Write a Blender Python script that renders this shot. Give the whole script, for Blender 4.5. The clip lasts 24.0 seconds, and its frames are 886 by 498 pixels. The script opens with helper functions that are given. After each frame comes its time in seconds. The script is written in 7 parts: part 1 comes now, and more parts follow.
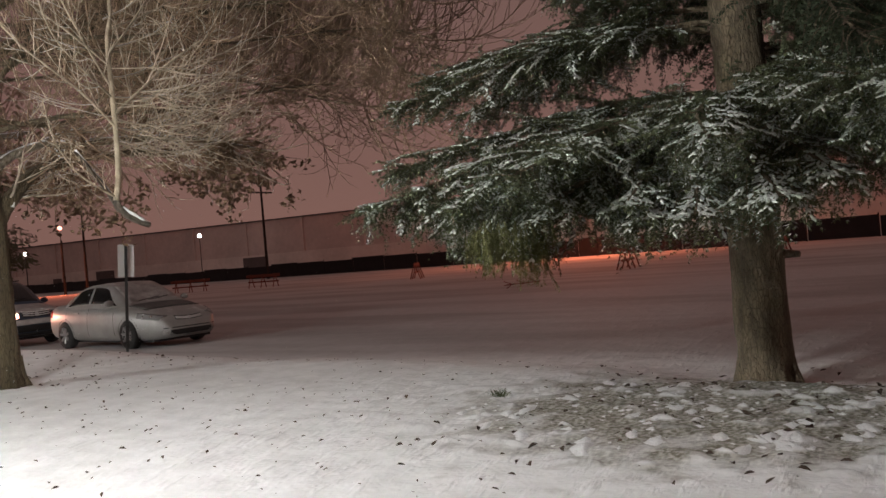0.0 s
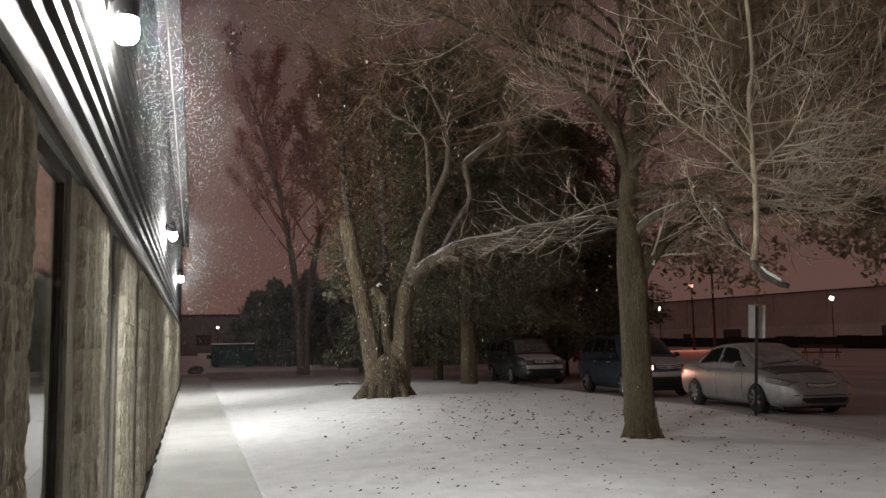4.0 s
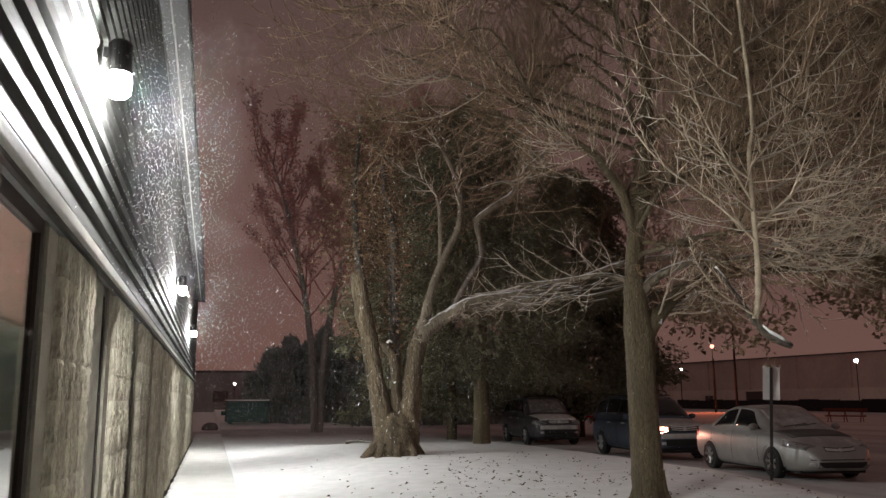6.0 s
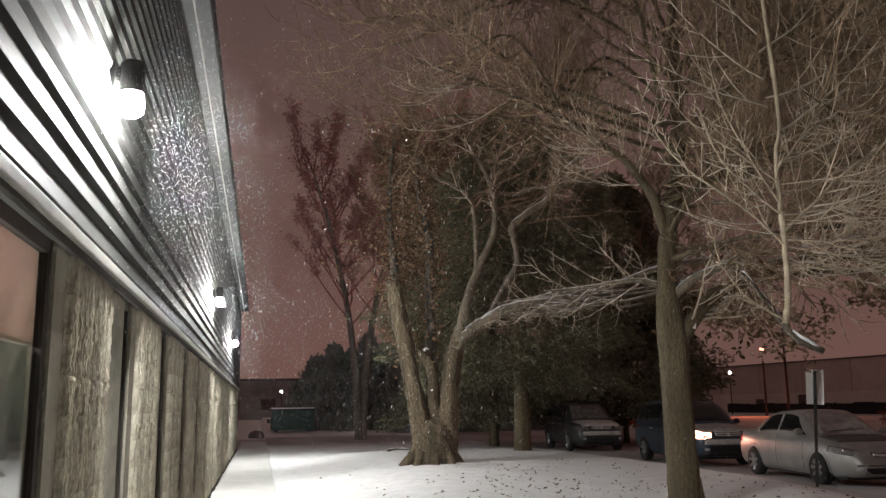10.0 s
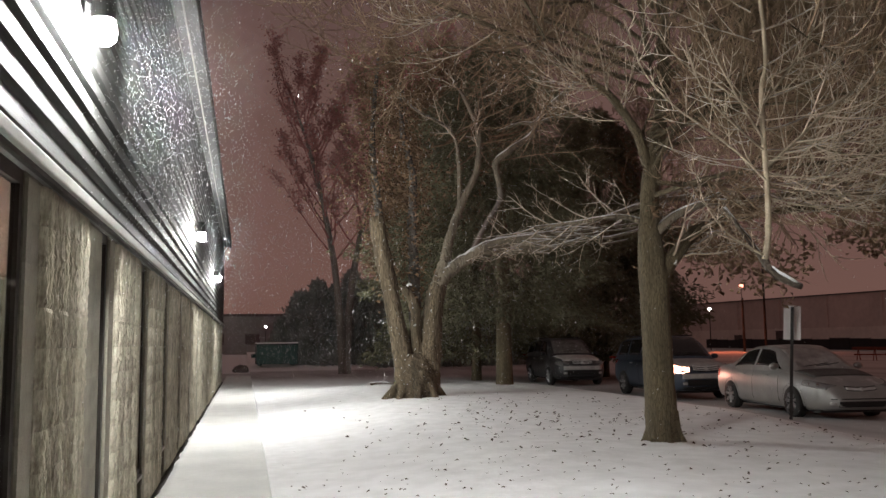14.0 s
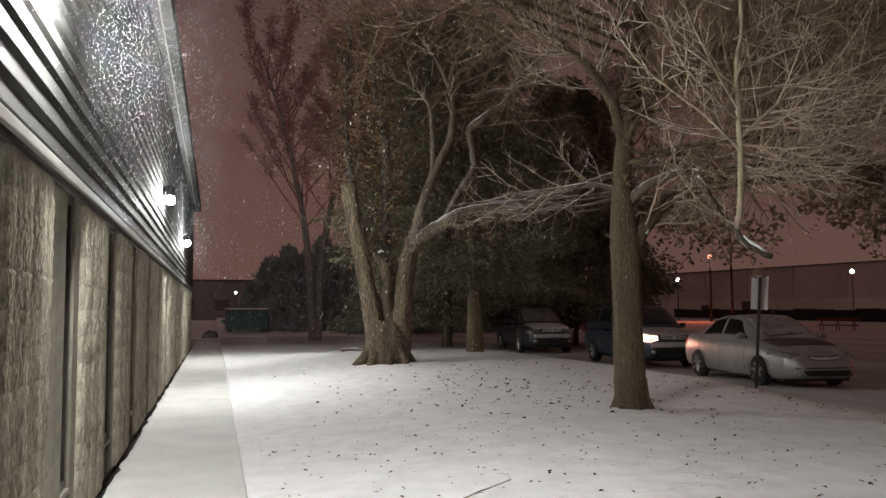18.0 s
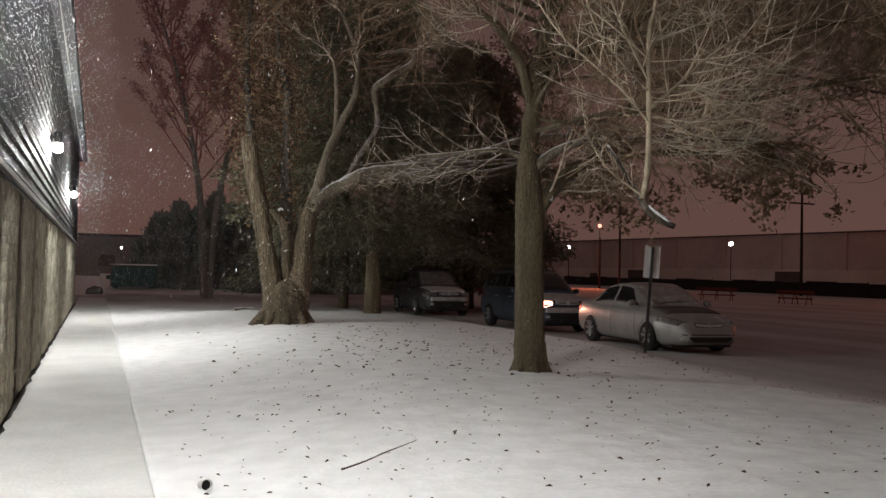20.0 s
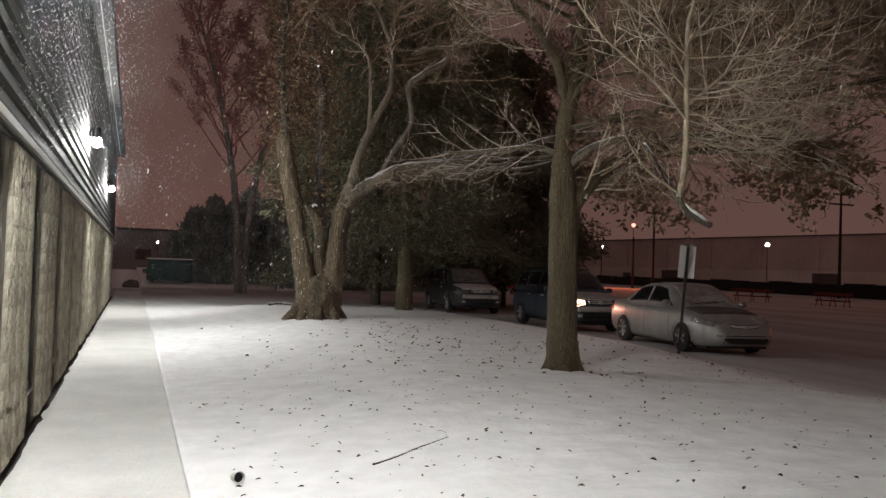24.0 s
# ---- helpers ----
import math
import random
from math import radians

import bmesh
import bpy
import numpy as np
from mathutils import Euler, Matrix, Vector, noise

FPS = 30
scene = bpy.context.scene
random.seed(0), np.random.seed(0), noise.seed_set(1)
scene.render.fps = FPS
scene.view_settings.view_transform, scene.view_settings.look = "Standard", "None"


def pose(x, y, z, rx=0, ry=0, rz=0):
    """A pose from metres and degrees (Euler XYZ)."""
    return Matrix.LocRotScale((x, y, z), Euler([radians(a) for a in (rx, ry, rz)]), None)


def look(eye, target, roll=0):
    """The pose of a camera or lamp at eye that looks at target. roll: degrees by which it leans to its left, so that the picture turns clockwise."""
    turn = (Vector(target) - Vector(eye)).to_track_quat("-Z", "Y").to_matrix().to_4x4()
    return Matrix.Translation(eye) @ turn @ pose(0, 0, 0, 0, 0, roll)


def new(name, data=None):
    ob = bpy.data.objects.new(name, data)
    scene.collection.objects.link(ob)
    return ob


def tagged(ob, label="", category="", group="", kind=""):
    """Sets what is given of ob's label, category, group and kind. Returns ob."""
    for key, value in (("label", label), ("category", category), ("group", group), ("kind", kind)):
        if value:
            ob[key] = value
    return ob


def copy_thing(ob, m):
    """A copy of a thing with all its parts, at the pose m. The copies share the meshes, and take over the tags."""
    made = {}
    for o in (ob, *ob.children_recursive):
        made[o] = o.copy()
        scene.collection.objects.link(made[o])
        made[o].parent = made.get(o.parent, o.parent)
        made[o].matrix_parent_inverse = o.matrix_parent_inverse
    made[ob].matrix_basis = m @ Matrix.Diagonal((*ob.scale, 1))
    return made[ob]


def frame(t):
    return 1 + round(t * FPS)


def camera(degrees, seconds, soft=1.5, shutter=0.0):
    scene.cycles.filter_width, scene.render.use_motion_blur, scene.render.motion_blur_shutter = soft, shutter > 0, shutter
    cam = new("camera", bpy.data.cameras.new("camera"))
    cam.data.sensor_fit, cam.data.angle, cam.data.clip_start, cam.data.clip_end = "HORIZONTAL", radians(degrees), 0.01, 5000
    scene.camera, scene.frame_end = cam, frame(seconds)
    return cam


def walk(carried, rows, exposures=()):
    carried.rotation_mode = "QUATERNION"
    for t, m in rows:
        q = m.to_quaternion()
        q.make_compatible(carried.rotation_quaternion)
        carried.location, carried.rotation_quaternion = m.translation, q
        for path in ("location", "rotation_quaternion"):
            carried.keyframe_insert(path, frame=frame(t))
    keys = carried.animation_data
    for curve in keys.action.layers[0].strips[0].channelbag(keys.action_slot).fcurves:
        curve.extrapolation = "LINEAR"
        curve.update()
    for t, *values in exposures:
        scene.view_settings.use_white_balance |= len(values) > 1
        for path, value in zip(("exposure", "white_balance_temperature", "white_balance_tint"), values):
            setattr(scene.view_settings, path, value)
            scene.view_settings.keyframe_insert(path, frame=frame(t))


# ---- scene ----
cam = camera(54.5, 24.0)
PATH = [
    (0, (-0.622, -1.024, 1.604), (1.038, 0.092, 1.605), -4.9),
    (0.5, (-0.577, -0.931, 1.613), (0.93, 0.383, 1.592), -4.3),
    (1, (-0.456, -0.854, 1.622), (0.848, 0.662, 1.597), -3.9),
    (1.5, (-0.317, -0.731, 1.59), (0.881, 0.87, 1.564), -4.1),
    (2, (-0.357, -0.662, 1.579), (0.749, 1.004, 1.542), -3.7),
    (2.5, (-0.397, -0.606, 1.596), (0.703, 1.063, 1.553), -3.1),
    (3, (-0.491, -0.603, 1.623), (0.453, 1.16, 1.623), -2.5),
    (3.5, (-0.474, -0.647, 1.64), (0.178, 1.24, 1.749), -2.6),
    (5.5, (-0.35, -0.658, 1.629), (0.135, 1.251, 1.976), 0.1),
    (6, (-0.243, -0.679, 1.62), (0.264, 1.224, 1.967), -0.3),
    (6.5, (-0.094, -0.701, 1.632), (0.289, 1.231, 1.982), -0.2),
    (7, (-0.109, -0.727, 1.659), (0.261, 1.206, 2.009), -0.9),
    (7.5, (-0.109, -0.71, 1.639), (0.246, 1.227, 1.992), -1.1),
    (8, (-0.117, -0.72, 1.647), (0.235, 1.217, 2.001), -1.1),
    (8.5, (-0.094, -0.716, 1.65), (0.273, 1.218, 2.003), -1.1),
    (9, (-0.09, -0.725, 1.656), (0.289, 1.205, 2.018), -0.5),
    (9.5, (-0.045, -0.722, 1.653), (0.348, 1.205, 2.016), -0.6),
    (11.5, (-0.03, -0.727, 1.649), (0.402, 1.204, 1.941), -0.7),
    (12, (-0.025, -0.699, 1.637), (0.405, 1.24, 1.867), -0.6),
    (12.5, (-0.012, -0.697, 1.636), (0.422, 1.244, 1.851), -0.6),
    (13, (-0.013, -0.693, 1.632), (0.432, 1.245, 1.847), -0.7),
    (13.5, (-0.019, -0.695, 1.637), (0.422, 1.244, 1.852), -0.6),
    (14, (-0.01, -0.691, 1.639), (0.436, 1.247, 1.854), -0.7),
    (14.5, (-0.013, -0.692, 1.637), (0.435, 1.246, 1.852), -0.6),
    (15, (-0.002, -0.684, 1.631), (0.443, 1.254, 1.845), -0.6),
    (15.5, (0.004, -0.683, 1.636), (0.446, 1.256, 1.848), -0.6),
    (16, (0.003, -0.695, 1.632), (0.44, 1.245, 1.84), -0.6),
    (16.5, (0.007, -0.697, 1.625), (0.452, 1.243, 1.817), -0.6),
    (17, (0.024, -0.676, 1.627), (0.466, 1.267, 1.799), -0.5),
    (17.5, (0.027, -0.668, 1.629), (0.468, 1.276, 1.785), -0.6),
    (18, (-0.01, -0.635, 1.626), (0.501, 1.293, 1.766), -0.2),
    (18.5, (-0.068, -0.555, 1.626), (0.603, 1.325, 1.744), 0.4),
    (19, (-0.102, -0.539, 1.614), (0.644, 1.315, 1.702), 0.7),
    (19.5, (-0.121, -0.532, 1.614), (0.627, 1.321, 1.681), 1.0),
    (21.5, (-0.138, -0.512, 1.612), (0.594, 1.349, 1.661), 1.8),
    (22, (-0.139, -0.507, 1.607), (0.589, 1.355, 1.656), 1.8),
    (22.5, (-0.135, -0.501, 1.606), (0.584, 1.365, 1.655), 1.9),
    (23, (-0.151, -0.503, 1.605), (0.545, 1.372, 1.654), 1.9),
    (23.5, (-0.147, -0.505, 1.609), (0.534, 1.375, 1.656), 1.9),
    (24, (-0.133, -0.5, 1.603), (0.542, 1.383, 1.651), 1.9),
]

SKY = 1.14
BULB = 2950.0
HEADLIGHT = 40.0
ORANGE = 4200.0
ROOM = 55.0
EXPOSURES = ((0.0, 0.80), (0.7, 0.54), (1.5, 0.16), (3.0, -0.18), (5.5, 0.22), (9.5, 0.26), (11.5, 0.38), (16.5, 0.32), (17.5, 0.14), (19.0, -0.06), (24.0, -0.06))
walk(cam, [(t, look(eye, target, roll)) for t, eye, target, roll in PATH], EXPOSURES)

# ---------------------------------------------------------------- sky and lamps
world = bpy.data.worlds.new("night_sky")
scene.world = world
world.use_nodes = True
wn, wl = world.node_tree.nodes, world.node_tree.links
bg = wn["Background"]
tc = wn.new("ShaderNodeTexCoord")
sep = wn.new("ShaderNodeSeparateXYZ")
ramp = wn.new("ShaderNodeValToRGB")
wl.new(tc.outputs["Generated"], sep.inputs[0])
wl.new(sep.outputs["Z"], ramp.inputs[0])
wl.new(ramp.outputs[0], bg.inputs[0])
# city glow under low snow clouds: warm near the horizon, duller above
ramp.color_ramp.elements[0].position, ramp.color_ramp.elements[0].color = 0.0, (0.108, 0.0565, 0.0465, 1)
ramp.color_ramp.elements[1].position, ramp.color_ramp.elements[1].color = 0.5, (0.067, 0.0425, 0.0385, 1)
bg.inputs[1].default_value = SKY


def lamp(name, x, y, z, power, color, radius=0.07, label="", m=None, cone=None):
    d = bpy.data.lights.new(name, "SPOT" if cone else "POINT")
    d.energy, d.color, d.shadow_soft_size = power, color, radius
    if cone:
        d.spot_size, d.spot_blend = radians(cone), 0.6
    ob = new(name, d)
    ob.matrix_world = m if m is not None else Matrix.Translation((x, y, z))
    return ob


LAMPS = ((-0.866, 4.66, 3.585), (-0.850, 16.3, 3.76), (-0.850, 27.2, 3.76))

# ---------------------------------------------------------------- materials


def mat(name, color, rough=0.8, metal=0.0, noise_scale=8.0, vary=0.25, bump=0.0, bump_scale=30.0, second=None, emit=None, strength=0.0,
        snow=0.0, stretch=(1, 1, 1), rand=0.0, depth=0.03, plates=0.0, crack=0.6):
    """Node material: two scales of noise vary the colour, bump adds relief, snow settles on the upper side."""
    m = bpy.data.materials.new(name)
    m.use_nodes = True
    n, l = m.node_tree.nodes, m.node_tree.links
    b = n["Principled BSDF"]
    b.inputs["Roughness"].default_value, b.inputs["Metallic"].default_value = rough, metal
    co = n.new("ShaderNodeTexCoord")
    mp = n.new("ShaderNodeMapping")
    mp.inputs["Scale"].default_value = stretch
    l.new(co.outputs["Object"], mp.inputs[0])
    t1, t2 = n.new("ShaderNodeTexNoise"), n.new("ShaderNodeTexNoise")
    t1.inputs["Scale"].default_value, t1.inputs["Detail"].default_value = noise_scale, 4
    t2.inputs["Scale"].default_value, t2.inputs["Detail"].default_value = noise_scale * 9, 3
    l.new(mp.outputs[0], t1.inputs[0])
    l.new(mp.outputs[0], t2.inputs[0])
    add = n.new("ShaderNodeMath")
    add.operation = "MULTIPLY_ADD"
    add.inputs[1].default_value = 0.45
    l.new(t2.outputs[0], add.inputs[0])
    l.new(t1.outputs[0], add.inputs[2])
    rp = n.new("ShaderNodeValToRGB")
    c2 = second or tuple(c * (1 - vary) for c in color)
    c1 = tuple(min(1, c * (1 + vary * 0.5)) for c in color)
    rp.color_ramp.elements[0].position, rp.color_ramp.elements[0].color = 0.5, (*c2, 1)
    rp.color_ramp.elements[1].position, rp.color_ramp.elements[1].color = 0.95, (*c1, 1)
    l.new(add.outputs[0], rp.inputs[0])
    out = rp.outputs[0]
    if rand:
        oi, hs, mr = n.new("ShaderNodeObjectInfo"), n.new("ShaderNodeHueSaturation"), n.new("ShaderNodeMapRange")
        mr.inputs["To Min"].default_value, mr.inputs["To Max"].default_value = 1 - rand, 1 + rand
        l.new(oi.outputs["Random"], mr.inputs[0])
        l.new(mr.outputs[0], hs.inputs["Value"])
        l.new(out, hs.inputs["Color"])
        out = hs.outputs[0]
    if snow:
        ge, sx, ms, mx = n.new("ShaderNodeNewGeometry"), n.new("ShaderNodeSeparateXYZ"), n.new("ShaderNodeMath"), n.new("ShaderNodeMix")
        l.new(ge.outputs["Normal"], sx.inputs[0])
        ms.operation = "MULTIPLY_ADD"
        ms.inputs[1].default_value = 0.9
        l.new(t1.outputs[0], ms.inputs[0])
        l.new(sx.outputs["Z"], ms.inputs[2])
        r2 = n.new("ShaderNodeMapRange")
        r2.inputs["From Min"].default_value, r2.inputs["From Max"].default_value = 1.55 - snow, 1.75 - snow
        l.new(ms.outputs[0], r2.inputs[0])
        mx.data_type = "RGBA"
        mx.inputs["B"].default_value = (0.78, 0.79, 0.8, 1)
        l.new(r2.outputs[0], mx.inputs["Factor"])
        l.new(out, mx.inputs["A"])
        out = mx.outputs["Result"]
    l.new(out, b.inputs["Base Color"])
    if bump:
        bt, bp = n.new("ShaderNodeTexNoise"), n.new("ShaderNodeBump")
        bt.inputs["Scale"].default_value, bt.inputs["Detail"].default_value = bump_scale, 5
        l.new(mp.outputs[0], bt.inputs[0])
        l.new(bt.outputs[0], bp.inputs["Height"])
        bp.inputs["Strength"].default_value, bp.inputs["Distance"].default_value = bump, depth
        l.new(bp.outputs[0], b.inputs["Normal"])
        if plates:
            # cracks between bark plates: sunk and darker
            vo, mv, b3, mc = n.new("ShaderNodeTexVoronoi"), n.new("ShaderNodeMapRange"), n.new("ShaderNodeBump"), n.new("ShaderNodeMix")
            wp = n.new("ShaderNodeVectorMath")
            wp.operation = "MULTIPLY_ADD"
            wp.inputs[1].default_value = (1.6 / plates, 1.6 / plates, 1.6 / plates)
            l.new(t1.outputs["Color"], wp.inputs[0])
            l.new(mp.outputs[0], wp.inputs[2])
            vo.feature = "DISTANCE_TO_EDGE"
            vo.inputs["Scale"].default_value = plates
            l.new(wp.outputs[0], vo.inputs["Vector"])
            mv.inputs["From Max"].default_value = 0.11
            l.new(vo.outputs["Distance"], mv.inputs[0])
            b3.inputs["Strength"].default_value, b3.inputs["Distance"].default_value = 0.7, 0.25 / plates
            l.new(mv.outputs[0], b3.inputs["Height"])
            l.new(bp.outputs[0], b3.inputs["Normal"])
            l.new(b3.outputs[0], b.inputs["Normal"])
            mc.data_type = "RGBA"
            mc.inputs["A"].default_value = (*(c * crack for c in color), 1)
            l.new(mv.outputs[0], mc.inputs["Factor"])
            l.new(out, mc.inputs["B"])
            l.new(mc.outputs["Result"], b.inputs["Base Color"])
    if emit:
        b.inputs["Emission Color"].default_value, b.inputs["Emission Strength"].default_value = (*emit, 1), strength
    return m


M_SIDING = mat("painted_metal_siding", (0.036, 0.037, 0.035), 0.66, 0.0, 2.5, 0.28, 0.10, 40, stretch=(1, 0.25, 2))
M_SIDING.node_tree.nodes["Principled BSDF"].inputs["Specular IOR Level"].default_value = 0.16
M_TRIM = mat("painted_trim", (0.34, 0.33, 0.30), 0.6, 0, 4, 0.15, 0.1, 60)
M_SOFFIT = mat("soffit", (0.22, 0.22, 0.21), 0.7, 0, 3, 0.2)
M_EAVE = mat("dark_painted_eave", (0.03, 0.03, 0.029), 0.7, 0, 3, 0.3, 0.1, 30)
M_BLOCK = mat("split_concrete_block", (0.37, 0.345, 0.27), 0.95, 0, 9, 0.5, 0.7, 80, rand=0.06, stretch=(1, 1, 0.45), depth=0.012)
M_SMOOTH = mat("smooth_concrete_block", (0.24, 0.226, 0.18), 0.9, 0, 5, 0.25, 0.35, 70, rand=0.08)
M_MORTAR = mat("mortar", (0.17, 0.16, 0.13), 0.95, 0, 12, 0.3, 0.3, 80)
M_FRAME = mat("dark_bronze_frame", (0.035, 0.03, 0.025), 0.5, 0.3, 8, 0.2)
M_INSIDE = mat("dim_room_wall", (0.10, 0.11, 0.10), 0.9, 0, 2, 0.3)
M_WALK = mat("thin_snow_on_concrete", (0.66, 0.665, 0.635), 0.85, 0, 1.5, 0.12, 0.35, 30)
M_SOIL = mat("damp_soil", (0.035, 0.028, 0.02), 0.95, 0, 6, 0.5, 0.5, 40)
M_HOUSING = mat("dark_lamp_housing", (0.03, 0.03, 0.03), 0.5, 0.4, 10, 0.2)
M_BULB = mat("lit_glass_jar", (0.9, 0.9, 0.85), 0.4, emit=(1.0, 0.995, 0.965), strength=BULB)
M_BARK = mat("grey_brown_bark", (0.145, 0.115, 0.068), 0.95, 0, 6, 0.45, 1.0, 30, stretch=(1, 1, 0.16), snow=0.02, depth=0.03, plates=44, crack=0.42)
M_DARKBARK = mat("dark_brown_bark", (0.17, 0.145, 0.125), 0.95, 0, 3, 0.4, 0.6, 20, stretch=(1, 1, 0.2))
M_WBARK = mat("furrowed_pale_bark", (0.17, 0.132, 0.085), 0.95, 0, 5, 0.7, 1.0, 20, stretch=(1, 1, 0.13), snow=0.06, depth=0.06, plates=26, crack=0.33)
M_WLIMB = mat("snow_dusted_pale_bark", (0.20, 0.17, 0.125), 0.95, 0, 4, 0.45, 1.0, 22, stretch=(1, 1, 0.4), snow=0.60, depth=0.05)
M_LIMB = mat("snow_dusted_limb_bark", (0.165, 0.13, 0.085), 0.95, 0, 5, 0.4, 0.8, 14, snow=0.58)
M_STUB = mat("dark_broken_bark_with_snow", (0.10, 0.08, 0.06), 0.95, 0, 14, 0.6, 1.0, 40, snow=0.72, depth=0.02)
M_HANG = mat("pale_smooth_twig_bark", (0.40, 0.335, 0.24), 0.9, 0, 6, 0.4, 0.4, 40, snow=0.25)
M_TWIG = mat("pale_twigs", (0.54, 0.455, 0.345), 0.9, 0, 4, 0.3, snow=0.5)
M_DTWIG = mat("brown_twigs", (0.28, 0.20, 0.13), 0.95, 0, 4, 0.4, snow=0.05)
M_IVYBARK = mat("dark_ivy_clad_bark", (0.12, 0.11, 0.095), 0.95, 0, 6, 0.6, 1.0, 12, depth=0.08, snow=0.1)
M_REDTWIG = mat("reddish_bare_twigs", (0.40, 0.175, 0.16), 0.95, 0, 2, 0.4)
M_OAKLEAF = mat("withered_brown_leaves", (0.20, 0.13, 0.075), 0.9, 0, 3, 0.5)
M_SPBARK = mat("scaly_spruce_bark", (0.23, 0.185, 0.125), 0.95, 0, 9, 0.55, 1.0, 24, stretch=(1, 1, 0.34), depth=0.05, plates=34, crack=0.62)
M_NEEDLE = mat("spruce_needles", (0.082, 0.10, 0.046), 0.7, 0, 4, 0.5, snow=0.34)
# darker copy of the needles: the crown's shade is in the colour, no snow
M_NEEDLESHADE = mat("shaded_snowless_spruce_needles", (0.048, 0.064, 0.030), 0.8, 0, 4, 0.5)
M_TURF = mat("dull_green_grass", (0.07, 0.085, 0.035), 0.9, 0, 8, 0.5)
M_NEEDLE3 = mat("yellow_green_hanging_needles", (0.15, 0.155, 0.06), 0.8, 0, 4, 0.4)
M_SNOWLUMP = mat("settled_snow", (0.84, 0.855, 0.855), 0.75, 0, 9, 0.08, 0.3, 60)
M_DUST = mat("thin_snow_on_needles", (0.70, 0.755, 0.72), 0.85, 0, 20, 0.2)
M_CEDAR = mat("dark_cedar_foliage", (0.155, 0.15, 0.09), 0.9, 0, 1, 0.4, snow=0.18)
M_BUSH = mat("dark_evergreen_foliage", (0.20, 0.21, 0.185), 0.9, 0, 1, 0.5, snow=0.40)
M_DUMP = mat("green_painted_steel", (0.012, 0.055, 0.046), 0.5, 0.2, 4, 0.3)
M_POLE = mat("tarred_wood_pole", (0.018, 0.015, 0.013), 0.9, 0, 4, 0.3)
M_FENCE = mat("dark_mesh_fence", (0.012, 0.011, 0.013), 0.9, 0, 1, 0.4)
M_WARE = mat("warehouse_panel", (0.58, 0.50, 0.475), 0.85, 0, 0.2, 0.2)
M_WARE2 = mat("warehouse_pale_base", (0.68, 0.62, 0.585), 0.85, 0, 0.2, 0.2)
M_FARWALL = mat("dim_far_wall", (0.24, 0.225, 0.225), 0.9, 0, 0.2, 0.2)
M_ROOFEDGE = mat("roof_flashing", (0.10, 0.08, 0.08), 0.6, 0.2, 1, 0.2)
M_SIGN = mat("bare_aluminium_sign", (0.90, 0.89, 0.87), 0.6, 0.0, 6, 0.06)
M_POST = mat("galvanised_post", (0.07, 0.07, 0.068), 0.6, 0.3, 8, 0.3)
M_RAIL = mat("rusty_red_barrier_paint", (0.20, 0.05, 0.03), 0.8, 0, 6, 0.4)
M_TYRE = mat("tyre_rubber", (0.028, 0.027, 0.026), 0.9, 0, 20, 0.3)
M_RIM = mat("alloy_rim", (0.35, 0.35, 0.35), 0.45, 0.7, 10, 0.25)
M_GLASS = mat("dark_car_glass", (0.012, 0.012, 0.013), 0.12, 0, 3, 0.2)
M_FROST = mat("snow_dusted_glass", (0.40, 0.385, 0.37), 0.8, 0, 5, 0.4, 0.2, 60)
M_DIMFROST = mat("half_frosted_glass", (0.20, 0.19, 0.18), 0.6, 0, 5, 0.5, 0.2, 60)
M_SILVER = mat("silver_car_paint", (0.33, 0.325, 0.31), 0.4, 0.35, 3, 0.15, snow=0.12)
M_BLUE = mat("dark_blue_car_paint", (0.04, 0.055, 0.08), 0.35, 0.2, 3, 0.2, snow=0.02)
M_BLACK = mat("black_car_paint", (0.045, 0.045, 0.047), 0.35, 0.1, 3, 0.2, snow=0.05)
M_GREY = mat("snowy_hood_paint", (0.40, 0.38, 0.365), 0.7, 0, 4, 0.35)
M_THIN = mat("thin_snow_on_paint", (0.70, 0.68, 0.66), 0.8, 0, 4, 0.3, 0.2, 40)
M_PLASTIC = mat("black_plastic_trim", (0.012, 0.012, 0.012), 0.6, 0, 10, 0.2)
M_DAMP = mat("half_melted_bonnet_paint", (0.10, 0.096, 0.09), 0.65, 0.0, 2.2, 0.3, 0.25, 50, second=(0.012, 0.012, 0.011))
M_BLUELED = mat("blue_warning_light", (0.1, 0.2, 0.9), 0.3, emit=(0.05, 0.12, 1.0), strength=6)
M_CHROME = mat("chrome_trim", (0.62, 0.62, 0.61), 0.35, 0.4, 10, 0.1)
M_HEAD = mat("clear_headlight_lens", (0.24, 0.24, 0.235), 0.25, 0.3, 10, 0.1)
M_REFLECT = mat("mirrored_reflector", (0.85, 0.85, 0.84), 0.12, 1.0, 10, 0.05)
M_TAIL = mat("red_tail_light", (0.35, 0.03, 0.02), 0.25, 0, 10, 0.1)
M_HEADON = mat("lit_headlight", (0.9, 0.85, 0.8), 0.3, emit=(1.0, 0.42, 0.29), strength=7.0)
M_LEAF = mat("fallen_dead_leaves", (0.075, 0.052, 0.035), 0.95, 0, 3, 0.5, snow=0.0)
M_STICK = mat("fallen_stick_bark", (0.09, 0.065, 0.045), 0.95, 0, 8, 0.4, 0.5, 40, snow=0.55)
M_WHITEPL = mat("white_plastic", (0.65, 0.65, 0.63), 0.5, 0, 8, 0.1)
M_HOLLOW = mat("dark_inside", (0.02, 0.02, 0.02), 0.9)
M_FLAKE = mat("snow_flakes", (0.85, 0.86, 0.88), 0.9)
M_WHITELAMP = mat("far_white_lamp", (0.9, 0.9, 0.9), 0.4, emit=(1.0, 0.96, 0.9), strength=30)
